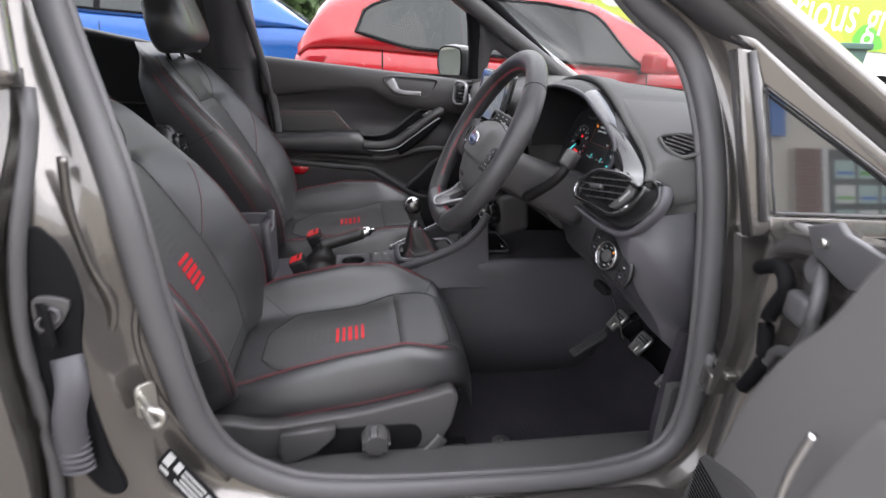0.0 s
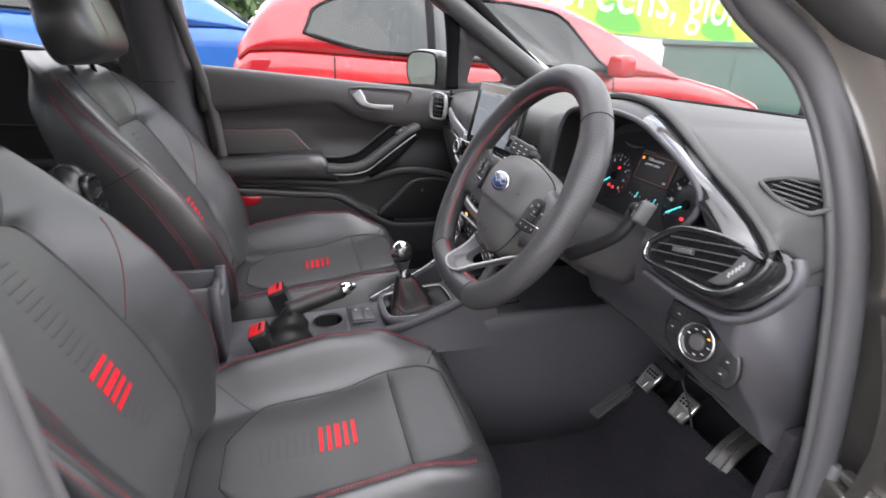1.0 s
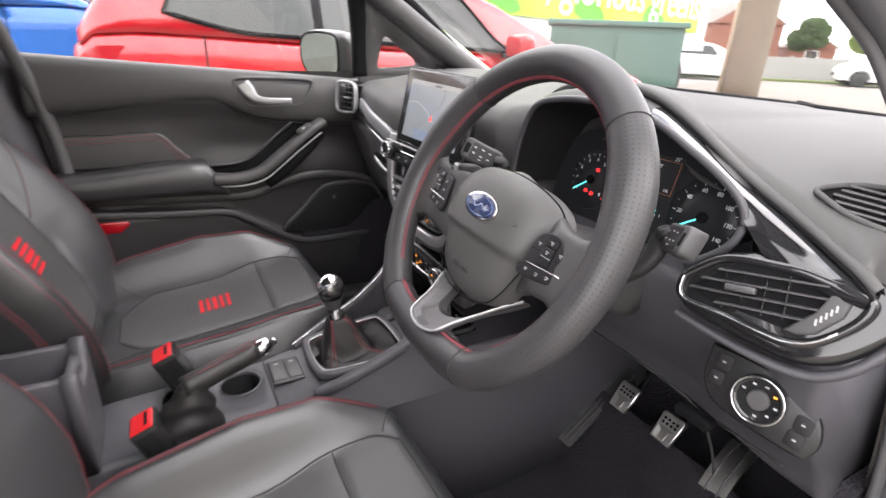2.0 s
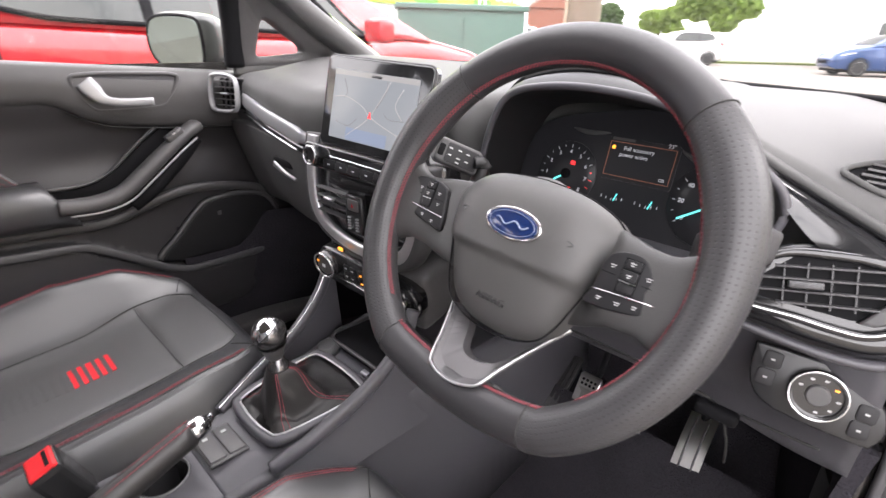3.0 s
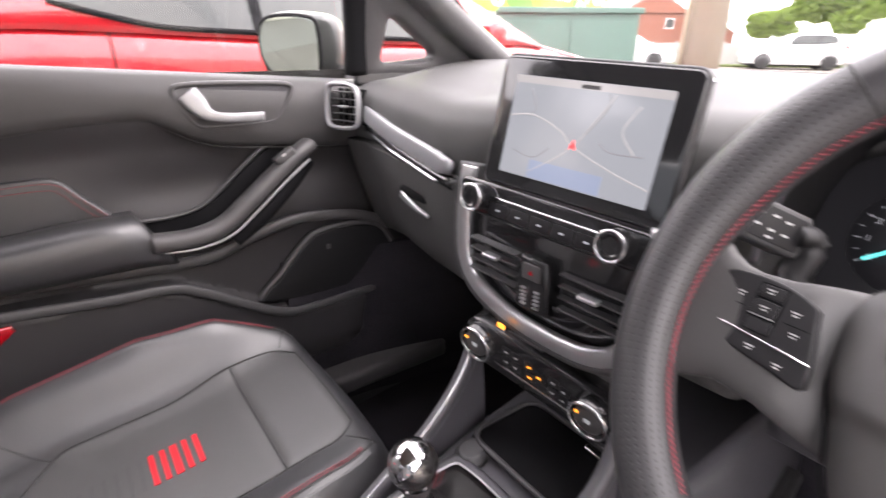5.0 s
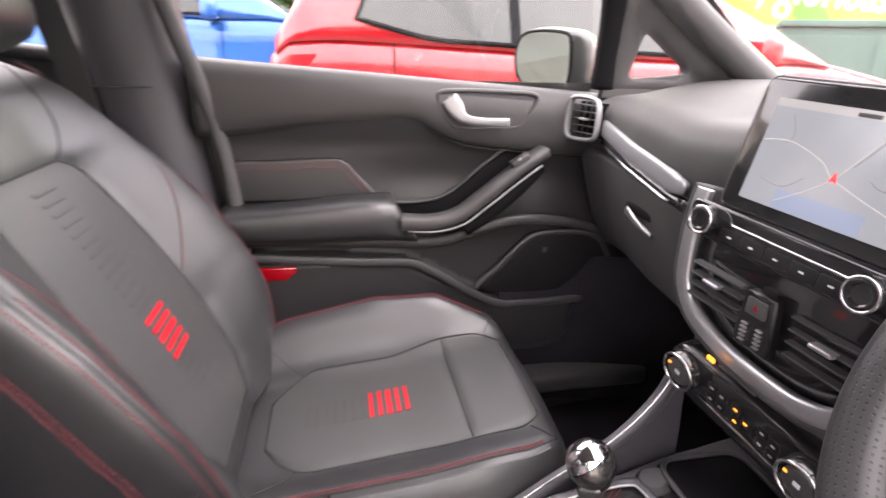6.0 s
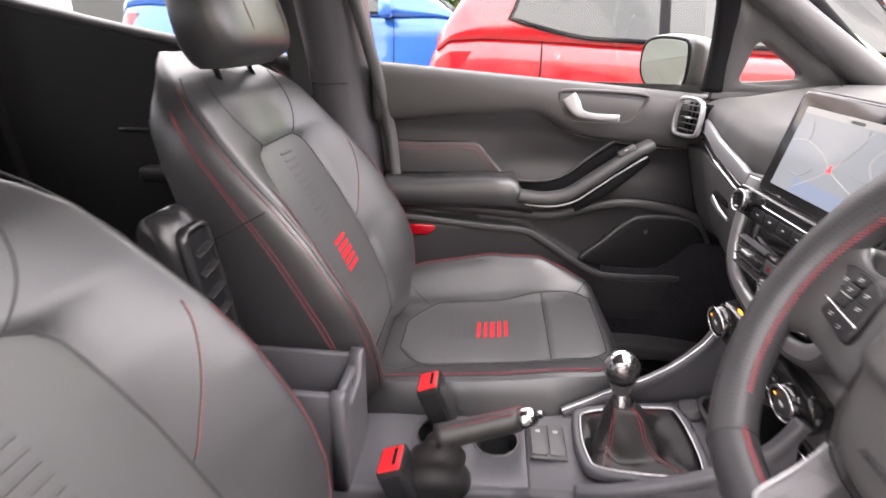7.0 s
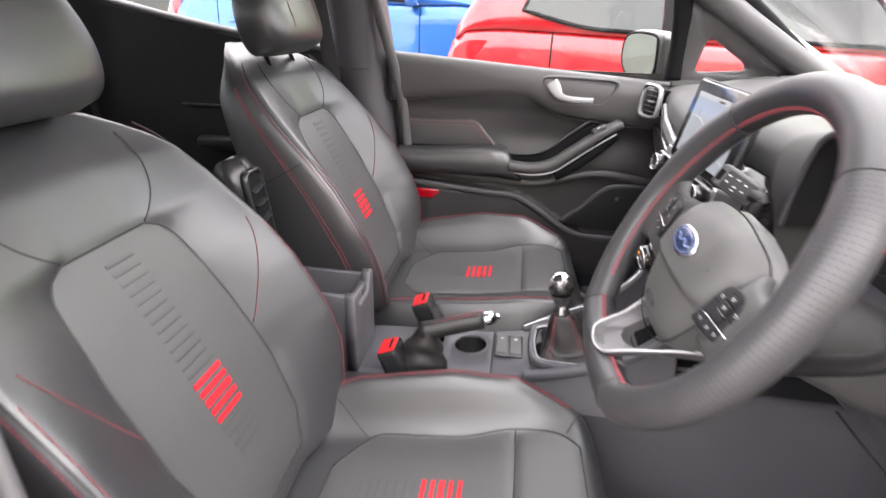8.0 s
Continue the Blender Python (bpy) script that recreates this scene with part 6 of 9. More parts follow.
    for bx, by, bw, bh in ((0, 0.060, 0.096, 0.0008), (0, 0.012, 0.096, 0.0008), (-0.048, 0.036, 0.0008, 0.048), (0.048, 0.036, 0.0008, 0.048)):
        part("display_frame", box(ff @ V(bx, by, 0.0026), (bw, bh, 0.0004), 0, ff.to_3x3()), M_LCDLINE, c)
    part("display_text", letters("Full accessory", 0.0080, ff @ Matrix.Translation((-0.004, 0.052, 0.0026))), M_MARK, c)
    part("display_text", letters("power active", 0.0080, ff @ Matrix.Translation((-0.010, 0.043, 0.0026))), M_MARK, c)
    part("display_text", letters("23°", 0.0075, ff @ Matrix.Translation((0.040, 0.0645, 0.0026))), M_MARK, c)
    part("display_text", letters("OK", 0.0060, ff @ Matrix.Translation((0.038, 0.0175, 0.0026))), M_MARK, c)
    part("display_bar", box(ff @ V(-0.030, 0.0645, 0.0026), (0.034, 0.004, 0.0004), 0, ff.to_3x3()), M_GREYPL, c)
    part("warning_lamp", cyl(ff @ V(-0.042, 0.052, 0.0022), ff @ V(-0.042, 0.052, 0.003), 0.0028, n=12), M_LITORANGE, c)
    # pale blades beside the display
    for blade in ([(-0.112, 0.070), (-0.085, 0.0665), (-0.052, 0.0700)], [(0.054, 0.0620), (0.080, 0.0500), (0.120, 0.0400)]):
        part("blade", sweep(cr([ff @ V(x, y, 0.004) for x, y in blade], 6), lambda q: 0.0006 + 0.0030 * math.sin(math.pi * q), 0.0012, n=10, up=tuple(ff.col[2].to_3d())), M_SILVERPL, c, "pale grey trim blade")
    # small fuel and temperature scales
    for sx in (-1, 1):
        for i in range(5):
            part("tick", box(ff @ V(sx * 0.026 + 0.008 * (i - 2), -0.022 + 0.0012 * abs(i - 2), 0.0006), (0.001, 0.004, 0.0006), 0, ff.to_3x3()), M_MARK, c)
        part("needle", box(ff @ V(sx * 0.026 + 0.006, -0.018, 0.002), (0.0014, 0.012, 0.0006), 0, ff.to_3x3() @ Matrix.Rotation(-0.3, 3, "Z")), M_CYAN, c)


build_cluster()


# ---- centre stack, touch screen and console ----
def build_stack():
    s = thing("centre_stack", (0.45, 0.03, 0.70), "gloss black centre stack with silver U-shaped frame, vents and knobs", "centre stack")
    loops = []
    for z, x, w, cy in ((1.045, 0.425, 0.125, 0.020), (1.00, 0.398, 0.140, 0.024), (0.95, 0.392, 0.142, 0.030), (0.90, 0.394, 0.138, 0.034), (0.865, 0.400, 0.118, 0.032), (0.845, 0.410, 0.090, 0.030)):
        loops.append([V(x + 0.012 * abs(k) ** 3, cy + w * k, z) for k in np.linspace(-1, 1, 17)] + [V(0.56, cy + w, z), V(0.56, cy - w, z)])
    part("body", loft(loops, "body"), M_GLOSS, s)
    u = cr([V(0.398, 0.176, 1.028), V(0.393, 0.177, 1.00), V(0.390, 0.176, 0.94), V(0.390, 0.168, 0.895), V(0.394, 0.140, 0.862), V(0.398, 0.080, 0.842), V(0.400, 0.020, 0.838), V(0.398, -0.040, 0.845), V(0.394, -0.085, 0.868), V(0.392, -0.108, 0.91), V(0.393, -0.114, 0.96), V(0.40, -0.112, 1.02)], 8)
    part("silver_frame", sweep(u, 0.0135, 0.0080, n=14, up=(1, 0, 0), square=2.6), M_SATIN, s, "satin silver U-shaped frame")
    part("frame_back", sweep([p + Vector((0.014, (p.y - 0.03) * 0.06, (p.z - 0.95) * 0.05 - 0.004)) for p in u], 0.013, 0.022, n=12, up=(1, 0, 0)), M_GREYPL, s)
    # audio strip
    af = basis((0.384, 0.024, 0.998), (0.10, -0.99, -0.04), (0.10, 0, 0.99))
    part("audio_panel", bm_mesh("ap", prism(rrect(0.262, 0.042, 0.010), af, 0.008, 0.003), True), M_GLOSS, s)
    for sx in (-1, 1):
        k = part("audio_knob", lathe(af @ V(sx * 0.096, 0.002, 0.006), af.col[2].to_3d(), [(0, 0.0175), (0.016, 0.0165), (0.019, 0.0145), (0.019, 0.010), (0.017, 0.009)], 32), M_GLOSS, s, "black knob with chrome ring")
        part("knob_ring", sweep([af @ V(sx * 0.096 + 0.0158 * math.cos(a), 0.002 + 0.0158 * math.sin(a), 0.0245) for a in [2 * math.pi * i / 32 for i in range(32)]], 0.0016, n=8, closed=True), M_CHROME, k)
    for i in range(5):
        part("audio_button", bm_mesh("ab", prism(rrect(0.029, 0.016, 0.003), af @ Matrix.Translation((-0.062 + 0.031 * i, -0.008, 0.007)), 0.0020, 0.0008), True), M_BUTTON, s)
        part("button_mark", box(af @ V(-0.062 + 0.031 * i, -0.008, 0.0096), (0.0055, 0.0018, 0.0006), 0, af.to_3x3()), M_MARK, s)
    part("chrome_line", sweep([af @ V(q, 0.006, 0.0085) for q in np.linspace(-0.076, 0.076, 8)], 0.0014, n=8), M_CHROME, s)
    # middle outlets
    vf = basis((0.388, 0.030, 0.915), (0.03, -0.99, 0.0), (-0.02, 0, 0.99))
    slat_vent(s, vf @ Matrix.Translation((-0.077, 0.002, 0.004)), 0.086, 0.058, 4, "black slatted centre vent")
    slat_vent(s, vf @ Matrix.Translation((0.077, 0.002, 0.004)), 0.086, 0.058, 4, "black slatted centre vent")
    hz = part("switch_block", bm_mesh("hz", prism([(-0.020, 0.032), (0.020, 0.032), (0.026, -0.036), (-0.026, -0.036)], vf, 0.012, 0.003), True), M_LIDBLACK, s)
    part("hazard_button", bm_mesh("hb", prism(rrect(0.028, 0.020, 0.003, cy=0.016), vf @ Matrix.Translation((0, 0, 0.011)), 0.003, 0.001), True), M_PLASTIC, hz)
    part("hazard_triangle", bm_mesh("ht", prism([(-0.0035, 0.013), (0.0035, 0.013), (0, 0.0195)], vf @ Matrix.Translation((0, 0, 0.0141)), 0.0006, 0), False), M_REFLECTOR, hz)
    for sx in (-1, 1):
        for i in range(5):
            part("wheel_rib", box(vf @ V(sx * 0.0105, -0.007 - 0.0052 * i, 0.0135), (0.0075, 0.0024, 0.004), 0.0008, vf.to_3x3()), M_SATIN, hz)
    # heater panel
    hf = basis((0.392, 0.026, 0.778), (0.13, -0.985, -0.12), (-0.20, 0, 0.98))
    h = thing("heater_panel", hf.translation, "black heater control panel with two chrome-ringed dials", "heater controls")
    part("panel", bm_mesh("hp", prism(rrect(0.250, 0.078, 0.030), hf @ Matrix.Translation((0, 0, -0.030)), 0.030, 0.005, 3), True), M_GLOSS, h)
    part("panel_body", bm_mesh("pb", box(hf @ V(0, -0.012, -0.075), (0.245, 0.13, 0.10), 0.02, hf.to_3x3(), 3), True), M_PLASTIC, h)
    for sx in (-1, 1):
        k = part("dial", lathe(hf @ V(sx * 0.090, 0.010, -0.002), hf.col[2].to_3d(), [(0, 0.028), (0.008, 0.0275), (0.017, 0.0265), (0.020, 0.0245), (0.020, 0.0215), (0.016, 0.0205)], 36), M_GLOSS, h, "chrome-ringed heater dial")
        part("dial_ring", sweep([hf @ V(sx * 0.090 + 0.0252 * math.cos(a), 0.010 + 0.0252 * math.sin(a), 0.0170) for a in [2 * math.pi * i / 36 for i in range(36)]], 0.0026, n=8, closed=True), M_CHROME, k)
        part("dial_cap", lathe(hf @ V(sx * 0.090, 0.010, 0.013), hf.col[2].to_3d(), [(0, 0.0195), (0.003, 0.019), (0.004, 0.017)], 28), M_PLASTIC, k)
        part("dial_mark", box(hf @ V(sx * 0.090, 0.010, 0.0176), (0.008, 0.006, 0.0006), 0, hf.to_3x3()), M_MARK, k)
        part("dial_lamp", box(hf @ V(sx * 0.090 - 0.015, 0.016, 0.0176), (0.0045, 0.0035, 0.0006), 0, hf.to_3x3()), M_LITORANGE, k)
    for i, (bx, by, lit) in enumerate(((-0.046, 0.014, 0), (-0.030, 0.014, 0), (-0.046, -0.004, 0), (-0.030, -0.004, 0), (-0.008, 0.014, 1), (0.008, 0.006, 1), (-0.006, -0.004, 1), (0.030, 0.014, 0), (0.046, 0.010, 0), (0.030, -0.004, 0), (0.046, -0.006, 0))):
        part("heater_button", bm_mesh("hb", prism(rrect(0.0145, 0.0155, 0.003), hf @ Matrix.Translation((bx, by, -0.0005)), 0.0018, 0.0006), True), M_BUTTON, h)
        part("button_mark", box(hf @ V(bx, by, 0.0020), (0.0050, 0.0022, 0.0010), 0, hf.to_3x3()), M_LITORANGE if lit else M_WHITE, h)
    part("chrome_line", sweep([hf @ V(q, -0.018, 0.0005) for q in np.linspace(-0.066, 0.066, 8)], 0.0022, n=8), M_CHROME, h)
    part("airbag_lamp", bm_mesh("al", prism(rrect(0.012, 0.007, 0.002), hf @ Matrix.Translation((-0.060, 0.050, -0.004)), 0.002, 0), False), M_LITORANGE, h)
    part("airbag_text", box(hf @ V(-0.020, 0.050, -0.0035), (0.055, 0.003, 0.001), 0, hf.to_3x3()), M_GREYPL, h)
    # touch screen
    f = basis(SCREEN_AT, (SCREEN_TURN, -1, -0.03), (0.20, 0, 0.98))
    t = thing("touch_screen", SCREEN_AT, "free-standing touch screen in a gloss black frame showing a map", "touch screen")
    part("frame", bm_mesh("fr", prism(rrect(0.238, 0.150, 0.012), f @ Matrix.Translation((0, 0, -0.016)), 0.016, 0.004, 3), True), M_GLOSS, t)
    part("frame_edge", sweep([f @ V(x, y, -0.004) for x, y in rrect(0.2385, 0.1505, 0.012)], 0.0022, n=8, closed=True), M_GREYPL, t)
    part("stand", bm_mesh("st", box(f @ V(0, -0.06, -0.03), (0.16, 0.06, 0.035), 0.01, f.to_3x3(), 3), True), M_PLASTIC, t)
    sc = part("display", bm_mesh("ds", prism(rrect(0.190, 0.112, 0.002, cy=-0.002), f, 0.0012, 0.0003), False), M_SCREEN, t, "lit pale map display")
    part("top_bar", box(f @ V(0, 0.0495, 0.0014), (0.190, 0.008, 0.0006), 0, f.to_3x3()), M_ROADLINE, sc)
    part("clock_bar", box(f @ V(0.005, 0.0485, 0.0018), (0.022, 0.004, 0.0005), 0, f.to_3x3()), M_GREYPL, sc)
    part("banner", box(f @ V(-0.005, -0.047, 0.0015), (0.095, 0.020, 0.0006), 0, f.to_3x3()), M_MAPBLUE, sc)
    for line in ([(-0.094, 0.008), (-0.06, 0.012), (-0.02, 0.0), (0.0, -0.014), (0.05, -0.030), (0.094, -0.040)], [(0.0, -0.014), (0.022, 0.020), (0.036, 0.044)], [(-0.05, -0.050), (-0.02, -0.030), (0.0, -0.014)], [(0.065, 0.036), (0.052, 0.01), (0.070, -0.010)]):
        part("map_road", sweep(cr([f @ V(x, y, 0.0014) for x, y in line], 5), 0.0009, 0.0006, n=6, up=tuple(f.col[2].to_3d())), M_ROADLINE, sc)
    for line in ([(-0.080, -0.030), (-0.050, -0.034), (-0.030, -0.020)], [(-0.070, 0.040), (-0.060, 0.020), (-0.066, 0.010)], [(0.030, -0.005), (0.045, -0.012), (0.080, -0.010)], [(0.012, 0.002), (0.030, 0.030), (0.028, 0.045)]):
        part("map_lane", sweep(cr([f @ V(x, y, 0.0013) for x, y in line], 5), 0.0006, 0.0005, n=6, up=tuple(f.col[2].to_3d())), M_MAPLANE, sc)
    part("map_arrow", bm_mesh("ma", prism([(-0.004, -0.017), (0.0, -0.0145), (0.004, -0.017), (0.0, -0.006)], f @ Matrix.Translation((0, 0, 0.0020)), 0.0008, 0), False), M_LITRED, sc)


build_stack()


def build_console():
    c = thing("centre_console", (0.05, 0.01, 0.28), "dark grey plastic centre console between the seats", "centre console")

    def top(x):
        return interp(x, [-0.34, -0.20, 0.05, 0.14, 0.20, 0.34, 0.40, 0.52], [0.545, 0.565, 0.580, 0.592, 0.606, 0.626, 0.632, 0.640])

    def wide(x):
        return interp(x, [-0.34, 0.05, 0.15, 0.30, 0.40, 0.52], [0.095, 0.088, 0.098, 0.112, 0.128, 0.140])
    loops = []
    WX0, WX1 = -0.136, 0.060
    for x in sorted(list(np.linspace(-0.34, 0.98, 40)) + [WX0 - 0.001, WX0, WX1, WX1 + 0.001]):
        w, z = wide(x), top(x)
        cy = 0.012
        q = z - (0.085 if WX0 <= x <= WX1 else 0.001)
        loops.append([V(x, cy + y, h) for y, h in ((-w - 0.045 + 0.02 * soft(x, 0.4, 0.9), 0.27), (-w - 0.016, 0.42), (-w - 0.003, z - 0.045), (-w, z - 0.012), (-w + 0.010, z), (-w + 0.012, q), (0, q), (w - 0.012, q), (w - 0.010, z), (w, z - 0.012), (w + 0.003, z - 0.045), (w + 0.016, 0.42), (w + 0.045 - 0.02 * soft(x, 0.4, 0.9), 0.27))])
    part("body", loft(loops, "body"), M_LOWER, c)
    CUPS = ((-0.090, 0.048, 0.041, WX0, -0.042), (0.010, 0.034, 0.039, -0.042, WX1))
    for x, y, r, xa, xb in CUPS:
        ya, yb = 0.012 - wide(x) + 0.010, 0.012 + wide(x) - 0.010
        angs = sorted([2 * math.pi * i / 44 for i in range(44)] + [math.atan2(v - y, u - x) % (2 * math.pi) for u in (xa, xb) for v in (ya, yb)])
        rings = [[], [], []]
        for an in angs:
            ca, sa = math.cos(an), math.sin(an)
            far = min([(e - x) / ca for e in (xa, xb) if (e - x) * ca > 1e-9] + [(e - y) / sa for e in (ya, yb) if (e - y) * sa > 1e-9])
            for ring_, rad, dz in zip(rings, (far, r, r - 0.002), (0.0, 0.0, -0.004)):
                ring_.append(V(x + rad * ca, y + rad * sa, top(x + rad * ca) + dz))
        part("top_plate", loft(rings, caps=False), M_LOWER, c)
    # raised cheeks that run from the tray up to the heater panel
    for sy, mt in ((1, M_LOWER), (-1, M_LOWER)):
        line = cr([V(0.13, 0.012 + sy * 0.090, 0.590), V(0.20, 0.012 + sy * 0.104, 0.620), V(0.30, 0.014 + sy * 0.116, 0.668), V(0.365, 0.018 + sy * 0.124, 0.722), V(0.395, 0.022 + sy * 0.126, 0.775)], 8)
        part("cheek", sweep(line, 0.010, 0.012, n=14, up=(0, 0, 1), square=2.6), mt, c)
        part("cheek_wall", sheet(lambda u, v: line[int(round(u * (len(line) - 1)))].lerp(V(line[int(round(u * (len(line) - 1)))].x + 0.02, 0.014 + sy * (0.118 + 0.02 * v), 0.55), v), len(line), 6, thick=(0.004, -sy * 0.008, 0)), M_LOWER, c)
        if sy > 0:
            part("silver_line", sweep([p + Vector((-0.005, -0.005, 0.0105)) for p in line], 0.0015, n=8), M_CHROME, c, "chrome edge line")
    # front tray
    part("tray", bm_mesh("tr", box(V(0.425, 0.022, 0.636), (0.13, 0.175, 0.012), 0.005), True), M_DARK, c)
    part("tray_rim", sweep([V(0.425, 0.022, 0.644) + V(x, y, 0) for x, y in rrect(0.135, 0.18, 0.03)], 0.004, n=8, closed=True), M_GREYPL, c)
    part("socket", bm_mesh("so", box(V(0.470, -0.030, 0.650), (0.012, 0.034, 0.010), 0.003), True), M_CHROME, c)
    part("usb_port", bm_mesh("us", box(V(0.345, -0.030, 0.632), (0.010, 0.018, 0.008), 0.002), True), M_SATIN, c)
    part("start_button", lathe((0.345, 0.088, 0.624), (-0.18, 0, 1), [(0, 0.024), (0.010, 0.0235), (0.012, 0.020), (0.016, 0.0195), (0.018, 0.016)], 32), M_GREYPL, c, "round grey push button")
    # cup holders, switches, slot
    for x, y, r, xa, xb in CUPS:
        z = top(x)
        cup = part("cup_holder", lathe((x, y, z - 0.078), (0, 0, 1), [(0.0, 0.002), (0.0, r - 0.008), (0.004, r - 0.004), (0.074, r - 0.0015), (0.0765, r - 0.0005)], 44, caps=False), M_LIDBLACK, c, "deep round black cup holder")
        part("cup_ring", sweep([V(x + (r - 0.001) * math.cos(a), y + (r - 0.001) * math.sin(a), top(x + r * math.cos(a)) + 0.0006) for a in [2 * math.pi * i / 44 for i in range(44)]], 0.0018, n=8, closed=True), M_SILVERPL, cup)
    sw = part("switch_plate", bm_mesh("sp", box(V(0.096, 0.026, 0.590), (0.062, 0.080, 0.006), 0.003), True), M_GREYPL, c)
    for x in (-1, 1):
        part("switch", bm_mesh("sw", box(V(0.096 + x * 0.015, 0.026, 0.593), (0.027, 0.070, 0.006), 0.002), True), M_PLASTIC, sw)
        part("switch_mark", box(V(0.096 + x * 0.015, 0.045, 0.5965), (0.008, 0.006, 0.0006), 0), M_WHITE, sw)
    # gear lever
    g = thing("gear_lever", (0.235, 0.012, 0.61), "chrome and black gear knob on a leather gaiter with red stitching", "gear lever")
    oct_ = [(-0.092, -0.030), (-0.092, 0.050), (-0.070, 0.082), (0.060, 0.090), (0.088, 0.066), (0.088, -0.052), (0.060, -0.080), (-0.068, -0.062)]
    fr = basis((0.240, 0.008, 0.606), (0.995, 0, 0.11), (0, 1, 0))
    o2 = cr(oct_, 4, closed=True)
    ring = [fr @ V(p[0], p[1], 0.010) for p in o2]
    part("surround", sweep(ring, 0.0075, 0.009, n=14, closed=True, square=2.6), M_LOWER, g)
    part("surround_line", sweep([fr @ V(p[0] * 0.93, p[1] * 0.92, 0.0165) for p in o2], 0.0020, n=8, closed=True), M_SATIN, g)
    neck = Vector((0.198, 0.003, 0.702))
    loops = []
    ends = [math.atan2(p[1], p[0]) for p in (oct_[2], oct_[3], oct_[6], oct_[7])]
    for t in np.linspace(0, 1, 24):
        l = []
        for p in o2:
            an = math.atan2(p[1], p[0])
            a = fr @ V(p[0] * 0.94, p[1] * 0.93, 0.013)
            q = neck + Vector((0.017 * math.cos(an), 0.017 * math.sin(an), 0))
            v = a.lerp(q, t ** 0.72)
            v.z = a.z + (q.z - a.z) * (0.20 * t + 0.80 * soft(t, 0.30, 1.0) ** 1.15)
            ridge = sum(math.exp(-(math.remainder(an - e, 2 * math.pi) / 0.30) ** 2) for e in ends)
            sag = math.sin(math.pi * min(1, t * 1.05)) ** 0.8
            wr = 0.0050 * math.sin(5 * an + 7 * t) * sag + 0.003 * math.sin(13 * an - 14 * t) * sag
            l.append(v + Vector((0.35 * wr * math.cos(an), 0.35 * wr * math.sin(an), sag * (0.012 * ridge - 0.004) + wr)))
        loops.append(l)
    gait = part("gaiter", loft(loops, "gaiter"), M_GAITER, g, "black leather gaiter")
    for e in ends:
        i = min(range(len(o2)), key=lambda k: abs(math.remainder(math.atan2(o2[k][1], o2[k][0]) - e, 2 * math.pi)))
        for di in (-1, 1):
            part("stitching", stitches([loops[j][i].lerp(loops[j][(i + di) % len(o2)], 0.28) + Vector((0, 0, 0.0014)) for j in range(24)]), M_THREAD, gait)
    up = Vector((-0.12, -0.02, 1)).normalized()
    part("collar", lathe(neck - up * 0.004, up, [(0, 0.016), (0.004, 0.0175), (0.008, 0.0175), (0.011, 0.0145), (0.030, 0.010)], 28), M_DARKCHROME, g)
    k0 = Vector(KNOB_AT)
    R = 0.0272
    part("knob_neck", lathe(k0 - up * 0.046, up, [(0.0, 0.0125), (0.003, 0.0145), (0.012, 0.0165), (0.026, 0.0225)], 36, caps=False), M_PLASTIC, g)
    tip = Vector((-0.52, 0.50, 0.72)).normalized()
    arc = lambda a0, a1: [(R * math.sin(a), max(0.0003, R * math.cos(a))) for a in np.linspace(radians(a0), radians(a1), 16)]
    part("knob", lathe(k0, tip, arc(-89.5, 8), 40, caps=False), M_DARKCHROME, g, "dark grey lower part of the knob")
    part("knob_top", lathe(k0, tip, arc(9, 89.5), 40, caps=False), M_CHROME, g, "polished chrome top")
    part("knob_band", lathe(k0, tip, [(R * math.sin(radians(q)), R * math.cos(radians(q)) + 0.0004) for q in (6.5, 8, 10.5)], 40, caps=False), M_GLOSS, g)
    # handbrake
    h = thing("handbrake", (-0.09, -0.045, 0.58), "handbrake lever in black leather with red stitching and chrome button", "handbrake")
    a, b_ = V(-0.085, -0.069, 0.667), V(0.058, -0.048, 0.704)
    grip = [a.lerp(b_, q) for q in np.linspace(0, 0.86, 12)]
    part("grip", sweep(grip, lambda q: 0.0185 - 0.002 * q, lambda q: 0.0205 - 0.002 * q, n=18), M_GAITER, h)
    part("stitching", stitches([p + Vector((0, -0.006, 0.0186)) for p in grip]), M_THREAD, h)
    part("stitching", stitches([p + Vector((0, 0.006, 0.0186)) for p in grip]), M_THREAD, h)
    d = (b_ - a).normalized()
    part("chrome_end", lathe(a.lerp(b_, 0.84), d, [(0, 0.0160), (0.010, 0.0162), (0.022, 0.0150), (0.028, 0.0110), (0.029, 0.0075), (0.036, 0.0070), (0.038, 0.005)], 28), M_CHROME, h, "chrome lever end with push button")
    loops = []
    for t in np.linspace(0, 1, 16):
        cc = V(-0.092, -0.062, 0.572).lerp(a + d * 0.012, t ** 0.9)
        rx, ry = 0.042 * (1 - t) ** 1.1 + 0.021, 0.026 * (1 - t) ** 1.2 + 0.018
        l = []
        for i in range(28):
            an = 2 * math.pi * i / 28
            w = 1 + 0.09 * math.sin(14 * t + 2 * math.sin(an)) * math.sin(math.pi * t)
            l.append(cc + V(rx * math.cos(an) * w, ry * math.sin(an) * w, 0.012 * math.sin(3 * an) * math.sin(math.pi * t) * 0.4))
        loops.append(l)
    part("gaiter", loft(loops, "gaiter"), M_GAITER, h, "black leather gaiter")
    # storage box with its lid raised
    s = thing("armrest_box", (-0.30, 0.02, 0.56), "black plastic storage box with its armrest lid raised", "armrest box")
    x0, x1, y0, y1, z1 = -0.405, -0.237, -0.072, 0.036, 0.735
